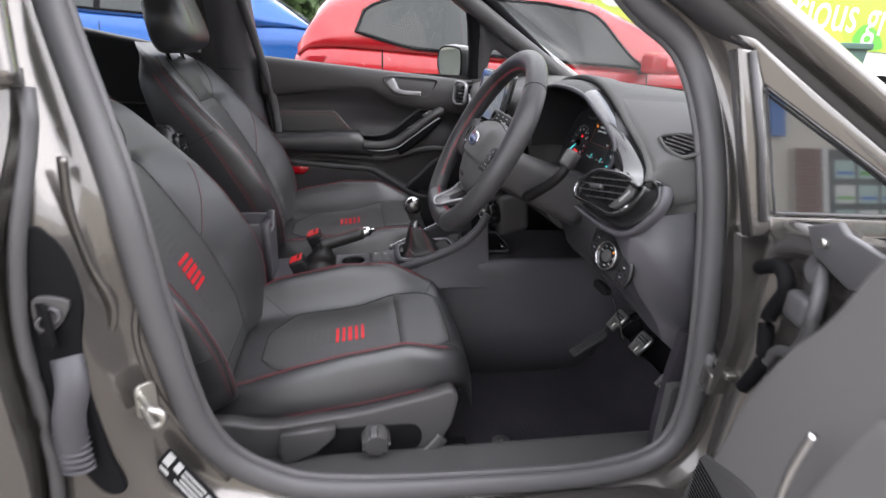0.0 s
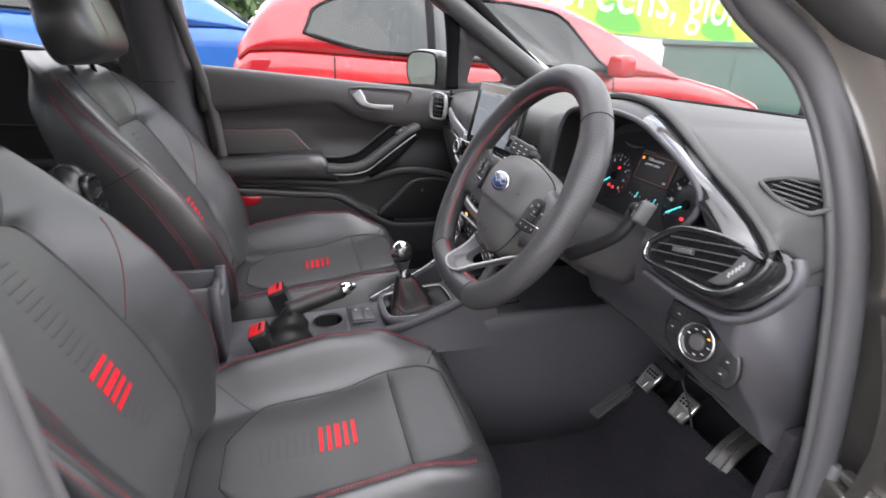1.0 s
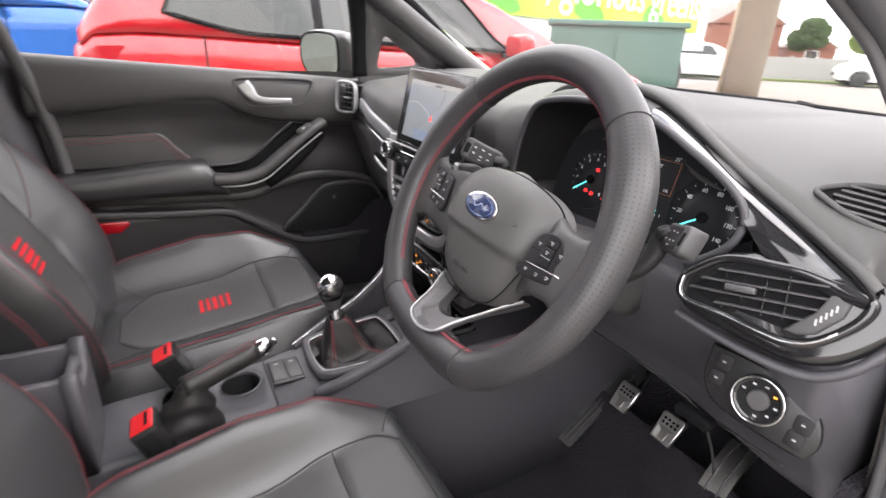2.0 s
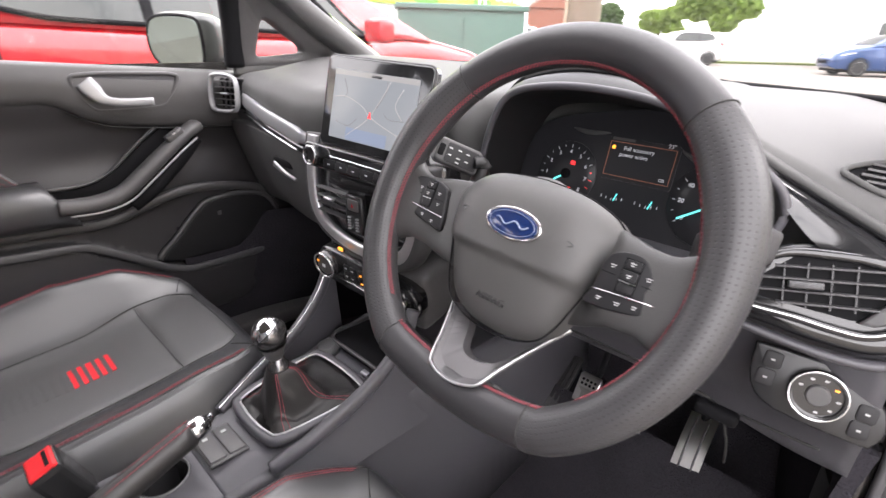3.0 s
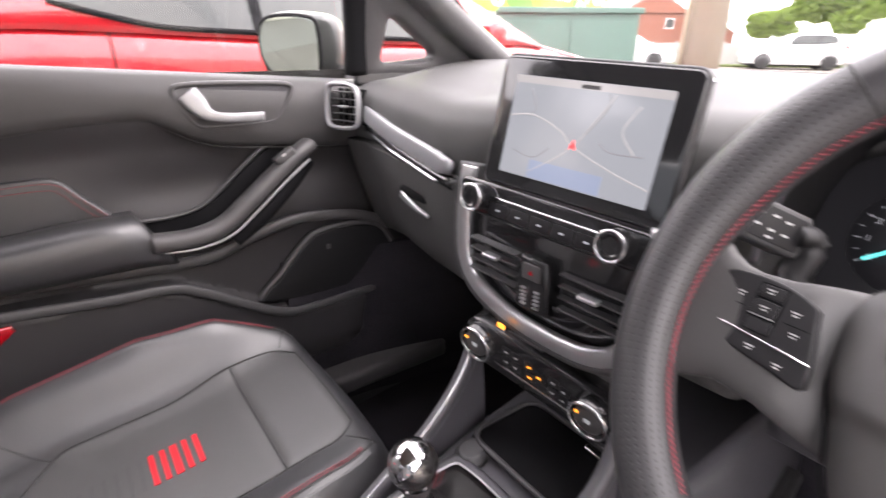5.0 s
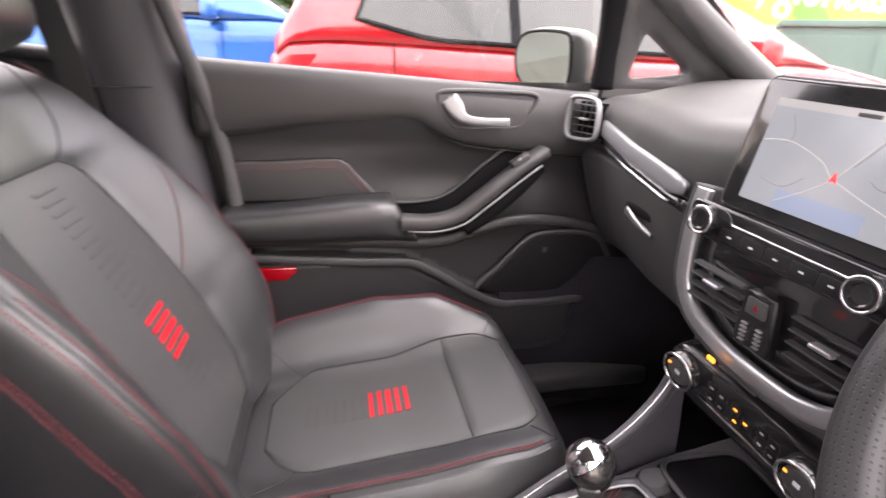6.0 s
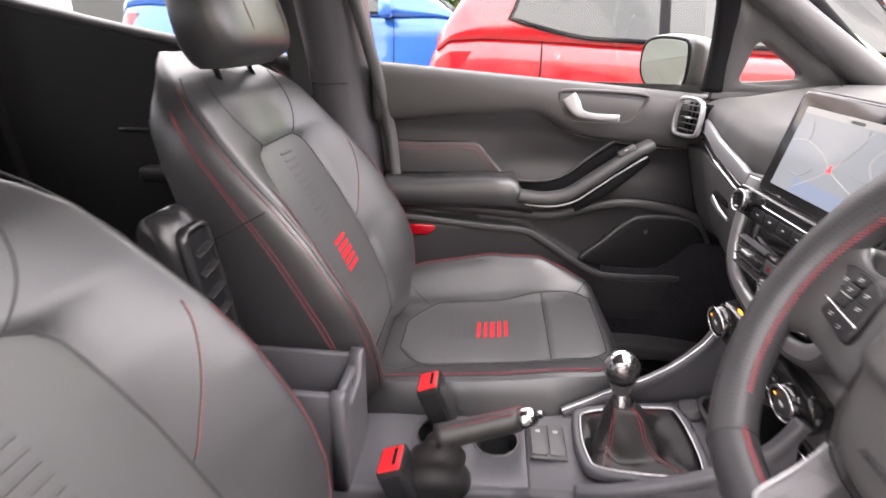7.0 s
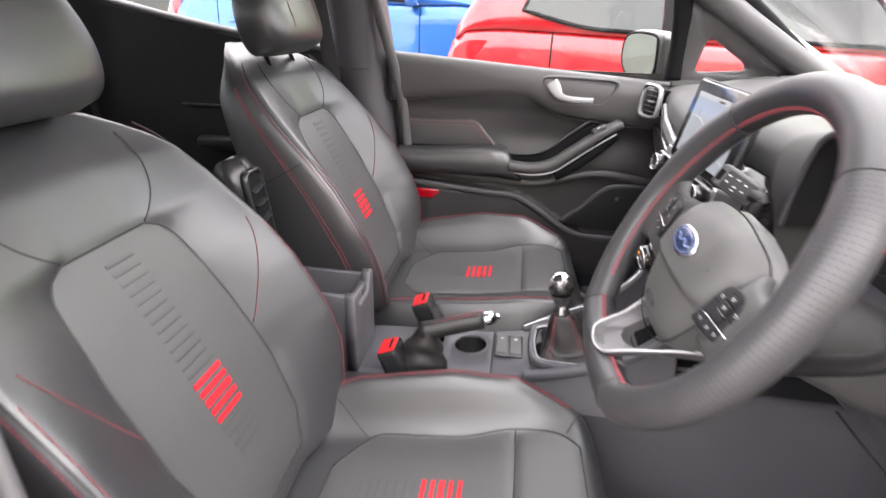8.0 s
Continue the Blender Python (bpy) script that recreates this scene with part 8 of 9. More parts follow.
# ---- driver's door, standing open ----
def build_driver_door():
    H = Vector(HINGE)
    a = radians(DOOR_OPEN)
    D, N = Vector((-math.cos(a), -math.sin(a), 0)), Vector((-math.sin(a), math.cos(a), 0))

    def P(d, z, n=0.0):
        return H + D * d + N * n + Vector((0, 0, z))
    fr = Matrix(((D.x, 0, N.x, H.x), (D.y, 0, N.y, H.y), (0, 1, 0, 0), (0, 0, 0, 1)))
    th = thing("driver_door", P(0.5, 0.36), "open driver's door with plastic trim, lightened to grey as by daylight", "car door")
    out = cr([(-0.030, 0.42), (-0.035, 0.70), (-0.030, 0.955), (0.10, 0.985), (0.50, 1.075), (1.02, 1.16), (1.06, 0.80), (1.02, 0.46), (0.90, 0.37), (0.08, 0.35)], 5, closed=True)
    part("shell", bm_mesh("sh", prism([(p[0], p[1]) for p in out], fr @ Matrix.Translation((0, 0, -0.115)), 0.085, 0.015, 3), True), M_PAINT, th, "dark metallic painted door shell")
    # pressed steel face with its hollow edge
    part("inner_panel", sheet(lambda u, v: P(-0.028 + 0.42 * u, 0.40 + (0.555 + 0.10 * u) * v, -0.030 + 0.026 * soft(u, 0.0, 0.10) - 0.040 * soft(u, 0.14, 0.26) * soft(v, 0.15, 0.3) * (1 - soft(v, 0.88, 0.97)) + 0.012 * math.sin(v * 9) * soft(u, 0.05, 0.2)), 40, 50, thick=tuple(-N * 0.01)), M_PAINT, th, "pressed painted inner door panel")
    part("panel_mould", sweep(cr([P(0.02, 0.90, 0.0), P(0.08, 0.925, 0.004), P(0.11, 0.90, 0.004), P(0.085, 0.84, 0.002), P(0.10, 0.77, 0.0), P(0.07, 0.70, 0.0)], 6), 0.012, n=10), M_DARK, th)
    # grey trim, standing out from the shell
    tr = cr([(0.140, 0.42), (0.165, 0.54), (0.210, 0.700), (0.228, 0.780), (0.278, 0.885), (0.330, 0.962), (0.366, 1.040), (0.40, 1.075), (0.70, 1.12), (1.00, 1.15), (1.02, 0.80), (0.98, 0.50), (0.90, 0.41)], 5, closed=True)
    part("trim", bm_mesh("tr", prism([(p[0], p[1]) for p in tr], fr @ Matrix.Translation((0, 0, -0.02)), 0.11, 0.016, 4), True), M_DOORLIT, th, "plastic door trim with daylight in its grey")
    part("trim_step", bm_mesh("ts", prism([(0.405, 0.42), (0.39, 0.60), (0.415, 0.80), (0.46, 0.93), (0.56, 0.96), (0.98, 0.98), (0.98, 0.44)], fr @ Matrix.Translation((0, 0, 0.085)), 0.030, 0.014, 4), True), M_DOORLIT, th)
    part("grip_line", sweep(cr([P(0.402, 0.70, 0.120), P(0.402, 0.80, 0.122), P(0.412, 0.872, 0.120)], 6), 0.0045, n=10), M_CHROME, th, "chrome grip line")
    part("speaker_ring", lathe(P(0.52, 0.70, 0.112), N, [(0, 0.050), (0.008, 0.050), (0.010, 0.044), (0.004, 0.038)], 32), M_SATIN, th, "silver ring")
    sp = cr([(0.165, 0.44), (0.172, 0.60), (0.182, 0.640), (0.205, 0.655), (0.33, 0.70), (0.36, 0.60), (0.36, 0.44)], 5, closed=True)
    spk = part("speaker", bm_mesh("sp", prism([(p[0], p[1]) for p in sp], fr @ Matrix.Translation((0, 0, 0.086)), 0.009, 0.004), True), M_PLASTIC, th, "ribbed speaker grille")
    for i in range(26):
        q = 0.45 + 0.0072 * i
        part("rib", sweep([P(0.178 + 0.12 * max(0, q - 0.60), q, 0.0955), P(0.352 - 0.8 * max(0, q - 0.60), q + 0.012, 0.0955)], 0.0016, n=6), M_DARK, spk)
    # grommet, motor cap and bracket on the front edge
    part("grommet", lathe(P(0.153, 0.952, -0.012), N, [(0, 0.022), (0.014, 0.022), (0.017, 0.018), (0.006, 0.013)], 24), M_RUBBER, th, "black rubber grommet")
    part("motor_cap", bm_mesh("mc", box(P(0.145, 0.888, -0.004), (0.050, 0.045, 0.03), 0.012, fr.to_3x3(), 3), True), M_RUBBER, th)
    part("wire_sleeve", sweep(cr([P(0.17, 0.96, 0.002), P(0.205, 0.93, 0.02), P(0.21, 0.88, 0.02), P(0.17, 0.83, 0.005), P(0.12, 0.80, -0.004), P(0.09, 0.74, -0.006)], 6), 0.009, n=10), M_RUBBER, th)
    part("bracket", bm_mesh("br", prism([(0.128, 1.006), (0.185, 1.030), (0.205, 1.020), (0.30, 1.015), (0.32, 0.99), (0.24, 0.96), (0.16, 0.975)], fr @ Matrix.Translation((0, 0, 0.004)), 0.010, 0.003), True), M_RUBBER, th)
    part("bracket_bolt", cyl(P(0.178, 0.998, 0.012), P(0.178, 0.998, 0.022), 0.007, n=6), M_STEEL, th)
    part("check_strap", bm_mesh("cs", box(P(0.00, 0.690, 0.0), (0.06, 0.012, 0.018), 0.003, fr.to_3x3()), True), M_STEEL, th)
    # hinge by the lower pillar
    hg = part("hinge", bm_mesh("hg", box(P(-0.02, 0.655, 0.012), (0.05, 0.045, 0.022), 0.006, fr.to_3x3()), True), M_PAINT, th, "painted door hinge")
    part("hinge_pin", cyl(P(-0.035, 0.62, 0.012), P(-0.035, 0.70, 0.012), 0.009, n=14, bev=0.002), M_RUBBER, hg)


build_driver_door()


# ---- the car's true size ----
for ob in list(scene.objects):
    if ob.parent is None and ob.type in {"EMPTY", "MESH"}:
        ob.location, ob.scale = ob.location * TRUE, ob.scale * TRUE


# ---- outside, in metres ----
M_ASPHALT = mat("worn_asphalt", (0.205, 0.187, 0.165), 0.9, grain=60, bump=0.8, var=0.25, depth=0.01, big=0.6, spec=0.2)
M_ROAD = mat("road_surface", (0.24, 0.23, 0.21), 0.9, grain=40, bump=0.5, var=0.2, depth=0.01, big=0.3, spec=0.2)
M_REDPAINT = mat("red_car_paint", (0.43, 0.008, 0.014), 0.25, grain=900, bump=0.02, var=0.08, coat=0.8)
M_BLUEPAINT = mat("blue_car_paint", (0.010, 0.105, 0.40), 0.25, metal=0.3, grain=900, bump=0.02, var=0.08, coat=1.0)
M_NAVY = mat("dark_blue_car_paint", (0.015, 0.05, 0.16), 0.25, metal=0.3, grain=900, bump=0.02, var=0.08, coat=1.0)
M_WHITEPAINT = mat("white_car_paint", (0.75, 0.75, 0.74), 0.3, bump=0.02, coat=1.0, var=0.05)
M_CARGLASS = mat("dark_car_glass", (0.055, 0.060, 0.058), 0.05, bump=0, var=0.25, spec=0.28, big=1.5)
M_CARSCREEN = mat("car_windscreen", (0.05, 0.058, 0.06), 0.12, bump=0, var=0.35, spec=0.12, big=2.0)
M_TYRE = mat("tyre_rubber", (0.02, 0.02, 0.02), 0.85, grain=200, bump=0.4)
M_CABINET = mat("green_cabinet_paint", (0.085, 0.165, 0.135), 0.5, grain=30, bump=0.1, var=0.14, big=2.5)
M_WOODPOLE = mat("weathered_pole_wood", (0.17, 0.135, 0.10), 0.85, grain=90, bump=0.6, var=0.3, depth=0.005, big=5)
M_GREENPANEL = mat("lime_green_panel", (0.36, 0.62, 0.03), 0.4, grain=20, bump=0.05, var=0.10, big=0.5)
M_DARKGREEN = mat("leaf_green_print", (0.10, 0.42, 0.03), 0.4, bump=0.02, var=0.2, big=1.2)
M_LIME = mat("yellow_green_print", (0.62, 0.76, 0.05), 0.4, bump=0.02, var=0.1)
M_WHITEPANEL = mat("white_panel", (0.78, 0.78, 0.76), 0.45, grain=20, bump=0.05, var=0.06)
M_BRICK = mat("red_brick", (0.21, 0.085, 0.055), 0.85, grain=40, bump=0.4, var=0.3, depth=0.01)
M_MORTAR = mat("mortar", (0.40, 0.36, 0.32), 0.9, grain=60, bump=0.3)
M_RENDERWALL = mat("cream_render", (0.74, 0.69, 0.60), 0.85, grain=30, bump=0.3, var=0.06)
M_PALEWALL = mat("white_render", (0.55, 0.54, 0.52), 0.85, grain=20, bump=0.2, var=0.06)
M_ROOFTILE = mat("roof_tiles", (0.20, 0.15, 0.13), 0.85, grain=15, bump=0.5, var=0.3, depth=0.02)
M_FENCE = mat("grey_fence_boards", (0.30, 0.30, 0.28), 0.85, grain=40, bump=0.4, var=0.25)
M_GRASS = mat("verge_grass", (0.10, 0.13, 0.035), 0.95, grain=60, bump=0.8, var=0.4, depth=0.03, big=2)
M_LEAF = mat("tree_leaves", (0.13, 0.20, 0.025), 0.7, grain=8, bump=0, var=0.4, big=2)
M_DARKLEAF = mat("hedge_leaves", (0.045, 0.085, 0.018), 0.7, grain=8, bump=0, var=0.4, big=2)
M_BARK = mat("bark", (0.10, 0.075, 0.05), 0.9, grain=60, bump=0.6)
M_POSTER = mat("pale_poster", (0.45, 0.60, 0.55), 0.5, var=0.3, big=6)
M_SIGNBLUE = mat("blue_sign", (0.02, 0.16, 0.55), 0.4, bump=0)


def build_ground():
    bm = bmesh.new()
    bmesh.ops.create_grid(bm, x_segments=40, y_segments=40, size=600)
    bmesh.ops.translate(bm, verts=bm.verts, vec=(0, 0, GROUND))
    part("ground", bm, M_ASPHALT, None, "pale worn asphalt parking ground", "structure", "ground")
    # road ahead, beyond a kerb
    r = part("road", bm_mesh("road", box(V(17, 20, GROUND + 0.001), (14, 130, 0.006), 0, Matrix.Rotation(radians(-75), 3, "Z"))), M_ROAD, None, "pale grey road", "structure", "road")
    v = part("verge", bm_mesh("verge", box(V(28.6, 12.3, GROUND + 0.04), (24, 1.3, 0.10), 0.03, Matrix.Rotation(radians(-40), 3, "Z"))), M_GRASS, None, "strip of dry grass along the road", "structure", "grass")


build_ground()


def hatchback(name, at, paint, label, length=4.05, turn=0.0, height=1.47, width=1.74, red_lamps=True):
    """A five-door hatchback, front towards its own +x, right side towards -y; at: the ground below its rear end's middle."""
    m = Matrix.Translation(at) @ Matrix.Rotation(radians(turn), 4, "Z")
    th = thing(name, at, label, "car", "parked cars")
    k = length / 4.05
    hw = width / 2
    # side outline: lower hull to the waist, then the cabin
    xs = [0.0, 0.06, 0.16, 0.35, 0.70, 1.2, 1.8, 2.4, 2.75, 3.0, 3.4, 3.75, 3.95, 4.05]
    waist = [0.80, 1.00, 1.085, 1.10, 1.09, 1.07, 1.055, 1.045, 1.055, 1.035, 0.965, 0.880, 0.77, 0.62]
    low = [0.42, 0.32, 0.27, 0.22, 0.20, 0.20, 0.20, 0.20, 0.20, 0.20, 0.20, 0.21, 0.25, 0.32]
    wid = [0.62, 0.74, 0.80, 0.85, 0.87, 0.87, 0.87, 0.87, 0.865, 0.86, 0.84, 0.77, 0.68, 0.56]

    def hull(x, s):
        w, t, b_ = interp(x, xs, wid) * hw / 0.87, interp(x, xs, waist) * height / 1.47, interp(x, xs, low)
        pts = [(0, b_), (w * 0.80, b_), (w * 0.95, b_ + 0.06), (w * 0.985, b_ + 0.22), (w, b_ + (t - b_) * 0.55), (w * 0.985, b_ + (t - b_) * 0.78), (w * 0.975, b_ + (t - b_) * 0.90), (w * 0.93, t - 0.006), (w * 0.80, t + 0.012), (0, t + 0.04)]
        return [m @ V(x * k, s * y, z) for y, z in pts]
    loops = []
    for x in np.linspace(0.0, 4.05, 52):
        a = cr(hull(x, 1), 3)
        b_ = cr(hull(x, -1), 3)
        loops.append(a + b_[::-1][1:-1])
    body = part("body", loft(loops, "body"), paint, th)

    def cabin(x, z, s, off=0.0):
        """Outer surface of the cabin at height share z."""
        t0 = interp(x, xs, waist) * height / 1.47
        top = interp(x, [0.10, 0.27, 0.52, 1.1, 1.7, 2.1, 2.45, 2.75, 2.95], [1.10, 1.37, 1.465, 1.505, 1.505, 1.455, 1.325, 1.15, 1.04]) * height / 1.47
        w0 = interp(x, xs, wid) * hw / 0.87 * 0.955
        zz = t0 - 0.01 + (top - t0 + 0.01) * z
        lean = 0.20 * (zz - t0) / 0.45
        return m @ V(x * k, s * (w0 - lean - 0.10 * soft(z, 0.80, 1.0) * (1 if top > 1.2 else 0.4) + off), zz)
    loops = []
    for x in np.linspace(0.10, 2.95, 44):
        a = [cabin(x, z, -1) for z in (0, 0.25, 0.5, 0.7, 0.85, 0.94, 1.0)]
        b_ = [cabin(x, z, 1) for z in (1.0, 0.94, 0.85, 0.7, 0.5, 0.25, 0)]
        mid = (a[-1] + b_[0]) / 2 + Vector((0, 0, 0.03))
        loops.append(a + [a[-1].lerp(mid, 0.6) + Vector((0, 0, 0.008)), b_[0].lerp(mid, 0.6) + Vector((0, 0, 0.008))] + b_)
    part("cabin", loft(loops, "cabin"), paint, th)
    for s in (-1, 1):
        def sill_(x):
            return 0.06 + 0.20 * max(0.0, 1 - (x - 0.46) / 0.40) ** 1.6

        def arch_(x):
            t = min(1.0, max(0.0, (x - 0.46) / 0.46))
            rear = (1 - (1 - t) ** 2.6) ** (1 / 2.6)
            return sill_(x) + (0.82 - sill_(x)) * rear * (1 - 0.96 * soft(x, 1.95, 2.42) ** 1.3)
        for x0, x1 in ((0.46, 1.165), (1.205, 2.40)):
            part("side_window", sheet(lambda u, v: cabin(x0 + (x1 - x0) * u, sill_(x0 + (x1 - x0) * u) + (arch_(x0 + (x1 - x0) * u) - sill_(x0 + (x1 - x0) * u)) * v, s, 0.012), 28, 6, thick=tuple(m.to_3x3() @ V(0, s * 0.004, 0))), M_CARGLASS, th, "dark side window")
        part("window_post", sheet(lambda u, v: cabin(1.16 + 0.05 * u, 0.05 + 0.76 * v, s, 0.0135), 4, 6, thick=tuple(m.to_3x3() @ V(0, s * 0.003, 0))), M_DARK, th)
        xs_ = list(np.linspace(0.46, 2.40, 40))
        part("window_frame", sweep([cabin(x, sill_(x), s, 0.014) for x in xs_] + [cabin(x, arch_(x), s, 0.014) for x in xs_[::-1][1:-1]], 0.012, n=6, closed=True), M_DARK, th)
        for x in (1.19,):
            part("door_gap", sweep([hull(x, s)[j] + Vector((0, 0, 0)) for j in range(2, 9)], 0.005, n=6), M_DARK, th)
        for x in (0.62, 2.42):
            part("door_gap", sweep([cr(hull(x + (0.10 * (j < 4) if x < 1 else 0), s), 2)[j] for j in range(4, 15)], 0.005, n=6), M_DARK, th)
        for x in (0.82, 1.95):
            p = hull(x, s)[5]
            part("door_handle", bm_mesh("dh", box(p + (m.to_3x3() @ V(0, s * 0.012, 0.0)), (0.19, 0.028, 0.028), 0.012, m.to_3x3(), 3), True), paint, th)
        p = cabin(2.38, 0.0, s)
        mi = part("wing_mirror", bm_mesh("wm", box(p + (m.to_3x3() @ V(0, s * 0.13, 0.055)), (0.11, 0.19, 0.135), 0.045, m.to_3x3(), 4), True), paint, th)
        part("mirror_foot", bm_mesh("mf", box(p + (m.to_3x3() @ V(0.0, s * 0.035, 0.0)), (0.08, 0.08, 0.03), 0.01, m.to_3x3()), True), M_DARK, mi)
        part("tail_lamp", sheet(lambda u, v: hull(0.03 + 0.25 * u * (0.5 + 0.5 * v), s)[6].lerp(hull(0.03 + 0.25 * u * (0.5 + 0.5 * v), s)[7], 0.2) + (m.to_3x3() @ V(-0.002, s * 0.006, -0.17 * (1 - v) + 0.005)), 8, 6, thick=tuple(m.to_3x3() @ V(0.0, s * 0.008, 0))), M_REFLECTOR if red_lamps else M_WHITEPANEL, th, "red tail lamp")
        part("head_lamp", sheet(lambda u, v: hull(3.42 + 0.42 * u, s)[6] + (m.to_3x3() @ V(0, s * (0.008 - 0.03 * v), -0.10 * (1 - v) + 0.02)), 8, 6, thick=tuple(m.to_3x3() @ V(0, s * 0.006, 0.006))), mat("headlamp_lens", (0.55, 0.58, 0.6), 0.08, metal=0.4, bump=0, coat=1), th, "clear headlamp")
        for x in (0.68, 3.22):
            c = m @ V(x * k, s * (hw - 0.10), 0.30)
            ax = m.to_3x3() @ V(0, s, 0)
            wh = part("wheel", lathe(c, ax, [(-0.09, 0.20), (-0.09, 0.29), (-0.06, 0.31), (0.08, 0.31), (0.105, 0.29), (0.105, 0.22)], 32), M_TYRE, th, "black tyre")
            part("rim", lathe(c, ax, [(0.07, 0.22), (0.108, 0.215), (0.095, 0.19), (0.085, 0.06), (0.095, 0.02)], 32), M_SATIN, wh)
            part("arch", sweep([c + (m.to_3x3() @ V(0.345 * math.cos(t), 0, 0.345 * math.sin(t))) + ax * 0.095 for t in np.linspace(0.05, math.pi - 0.05, 20)], 0.022, 0.012, n=8, up=tuple(ax)), M_DARK, th)
    # windscreen, rear screen, bumper strip, grille
    part("windscreen", sheet(lambda u, v: cabin(2.16 + 0.72 * u, 0.97, -1).lerp(cabin(2.16 + 0.72 * u, 0.97, 1), 0.06 + 0.88 * v) + Vector((0, 0, 0.012 + 0.030 * math.sin(math.pi * v))), 10, 10, thick=(0, 0, 0.006)), M_CARSCREEN, th)
    part("rear_screen", sheet(lambda u, v: cabin(0.14 + 0.38 * u, 0.97, -1).lerp(cabin(0.14 + 0.38 * u, 0.97, 1), 0.08 + 0.84 * v) + Vector((0, 0, 0.014 + 0.030 * math.sin(math.pi * v))), 8, 10, thick=(0, 0, 0.006)), M_CARGLASS, th)
    part("grille", bm_mesh("gr", box(m @ V(4.02 * k, 0, 0.46), (0.06, 0.9, 0.14), 0.02, m.to_3x3()), True), M_DARK, th)
    part("underside", box(m @ V(2.0 * k, 0, 0.20), (3.6 * k, 1.5, 0.12), 0.02, m.to_3x3()), M_DARK, th)
    return th


hatchback("parked_hatchback", (-0.42, 2.94, GROUND), M_REDPAINT, "bright red five-door hatchback parked alongside", turn=RED_TURN)
hatchback("parked_hatchback", (-3.45, 4.95, GROUND), M_BLUEPAINT, "bright blue tall hatchback parked beyond the red car", turn=0.0, length=4.3, height=1.74, width=1.8)
hatchback("parked_hatchback", (27.5, 0.6, GROUND), M_NAVY, "dark blue hatchback parked across the road", turn=125.0)
hatchback("parked_hatchback", (29.0, -2.6, GROUND), M_NAVY, "dark blue hatchback parked across the road", turn=150.0)
hatchback("parked_hatchback", (20.9, 17.0, GROUND), M_WHITEPAINT, "white hatchback parked before the brick house", turn=-57.0)
hatchback("parked_hatchback", (28.5, 8.9, GROUND), M_WHITEPAINT, "white hatchback parked across the road", turn=125.0)


def build_cabinet():
    th = thing("utility_cabinet", (4.2, 3.4, GROUND), "sage green metal roadside cabinet", "utility cabinet")
    a, b_ = V(3.69, 3.79, 0) * TRUE, V(4.75, 2.93, 0) * TRUE
    x = (b_ - a).normalized()
    f = basis(tuple(a) [:2] + (GROUND,), x, (-x.y, x.x, 0))
    w, h, dp = (b_ - a).length, 1.30, 0.5
    rot = f.to_3x3()
    part("body", bm_mesh("b", box(f @ V(w / 2, dp / 2, h / 2), (w - 0.03, dp, h), 0.008, rot)), M_CABINET, th)
    part("roof", bm_mesh("r", box(f @ V(w / 2, dp / 2, h + 0.018), (w + 0.03, dp + 0.07, 0.05), 0.012, rot, 3), True), M_CABINET, th)
    for i in range(2):
        dr = part("door", bm_mesh("d", box(f @ V(w * (0.25 + 0.5 * i), -0.006, h * 0.52), (w / 2 - 0.035, 0.014, h - 0.18), 0.005, rot)), M_CABINET, th, "plain metal door")
        for j in range(7):
            part("louvre", box(f @ V(w * (0.25 + 0.5 * i), -0.014, 0.16 + 0.028 * j), (w * 0.34, 0.010, 0.014), 0.002, rot), M_CABINET, dr)
    part("handle", bm_mesh("h", box(f @ V(w * 0.53, -0.02, h * 0.55), (0.025, 0.02, 0.12), 0.006, rot)), M_DARK, th)
    part("plinth", box(f @ V(w / 2, dp / 2, 0.03), (w + 0.02, dp + 0.04, 0.06), 0.004, rot), M_MORTAR, th)


build_cabinet()


def build_pole():
    th = thing("wooden_pole", (*POLE_AT, GROUND), "weathered brown wooden pole with a pale conduit", "pole")
    b_ = V(*POLE_AT, GROUND)
    lathe_r = [(0, 0.150), (1.0, 0.146), (2.5, 0.140), (6.0, 0.128), (8.0, 0.12)]
    part("shaft", lathe(b_, (0.02, 0.0, 1), lathe_r, 28), M_WOODPOLE, th)
    part("conduit", cyl(b_ + V(-0.03, 0.18, 0), b_ + V(0.05, 0.165, 3.2), 0.022, n=12), mat("pale_conduit", (0.45, 0.38, 0.28), 0.6), th)


build_pole()


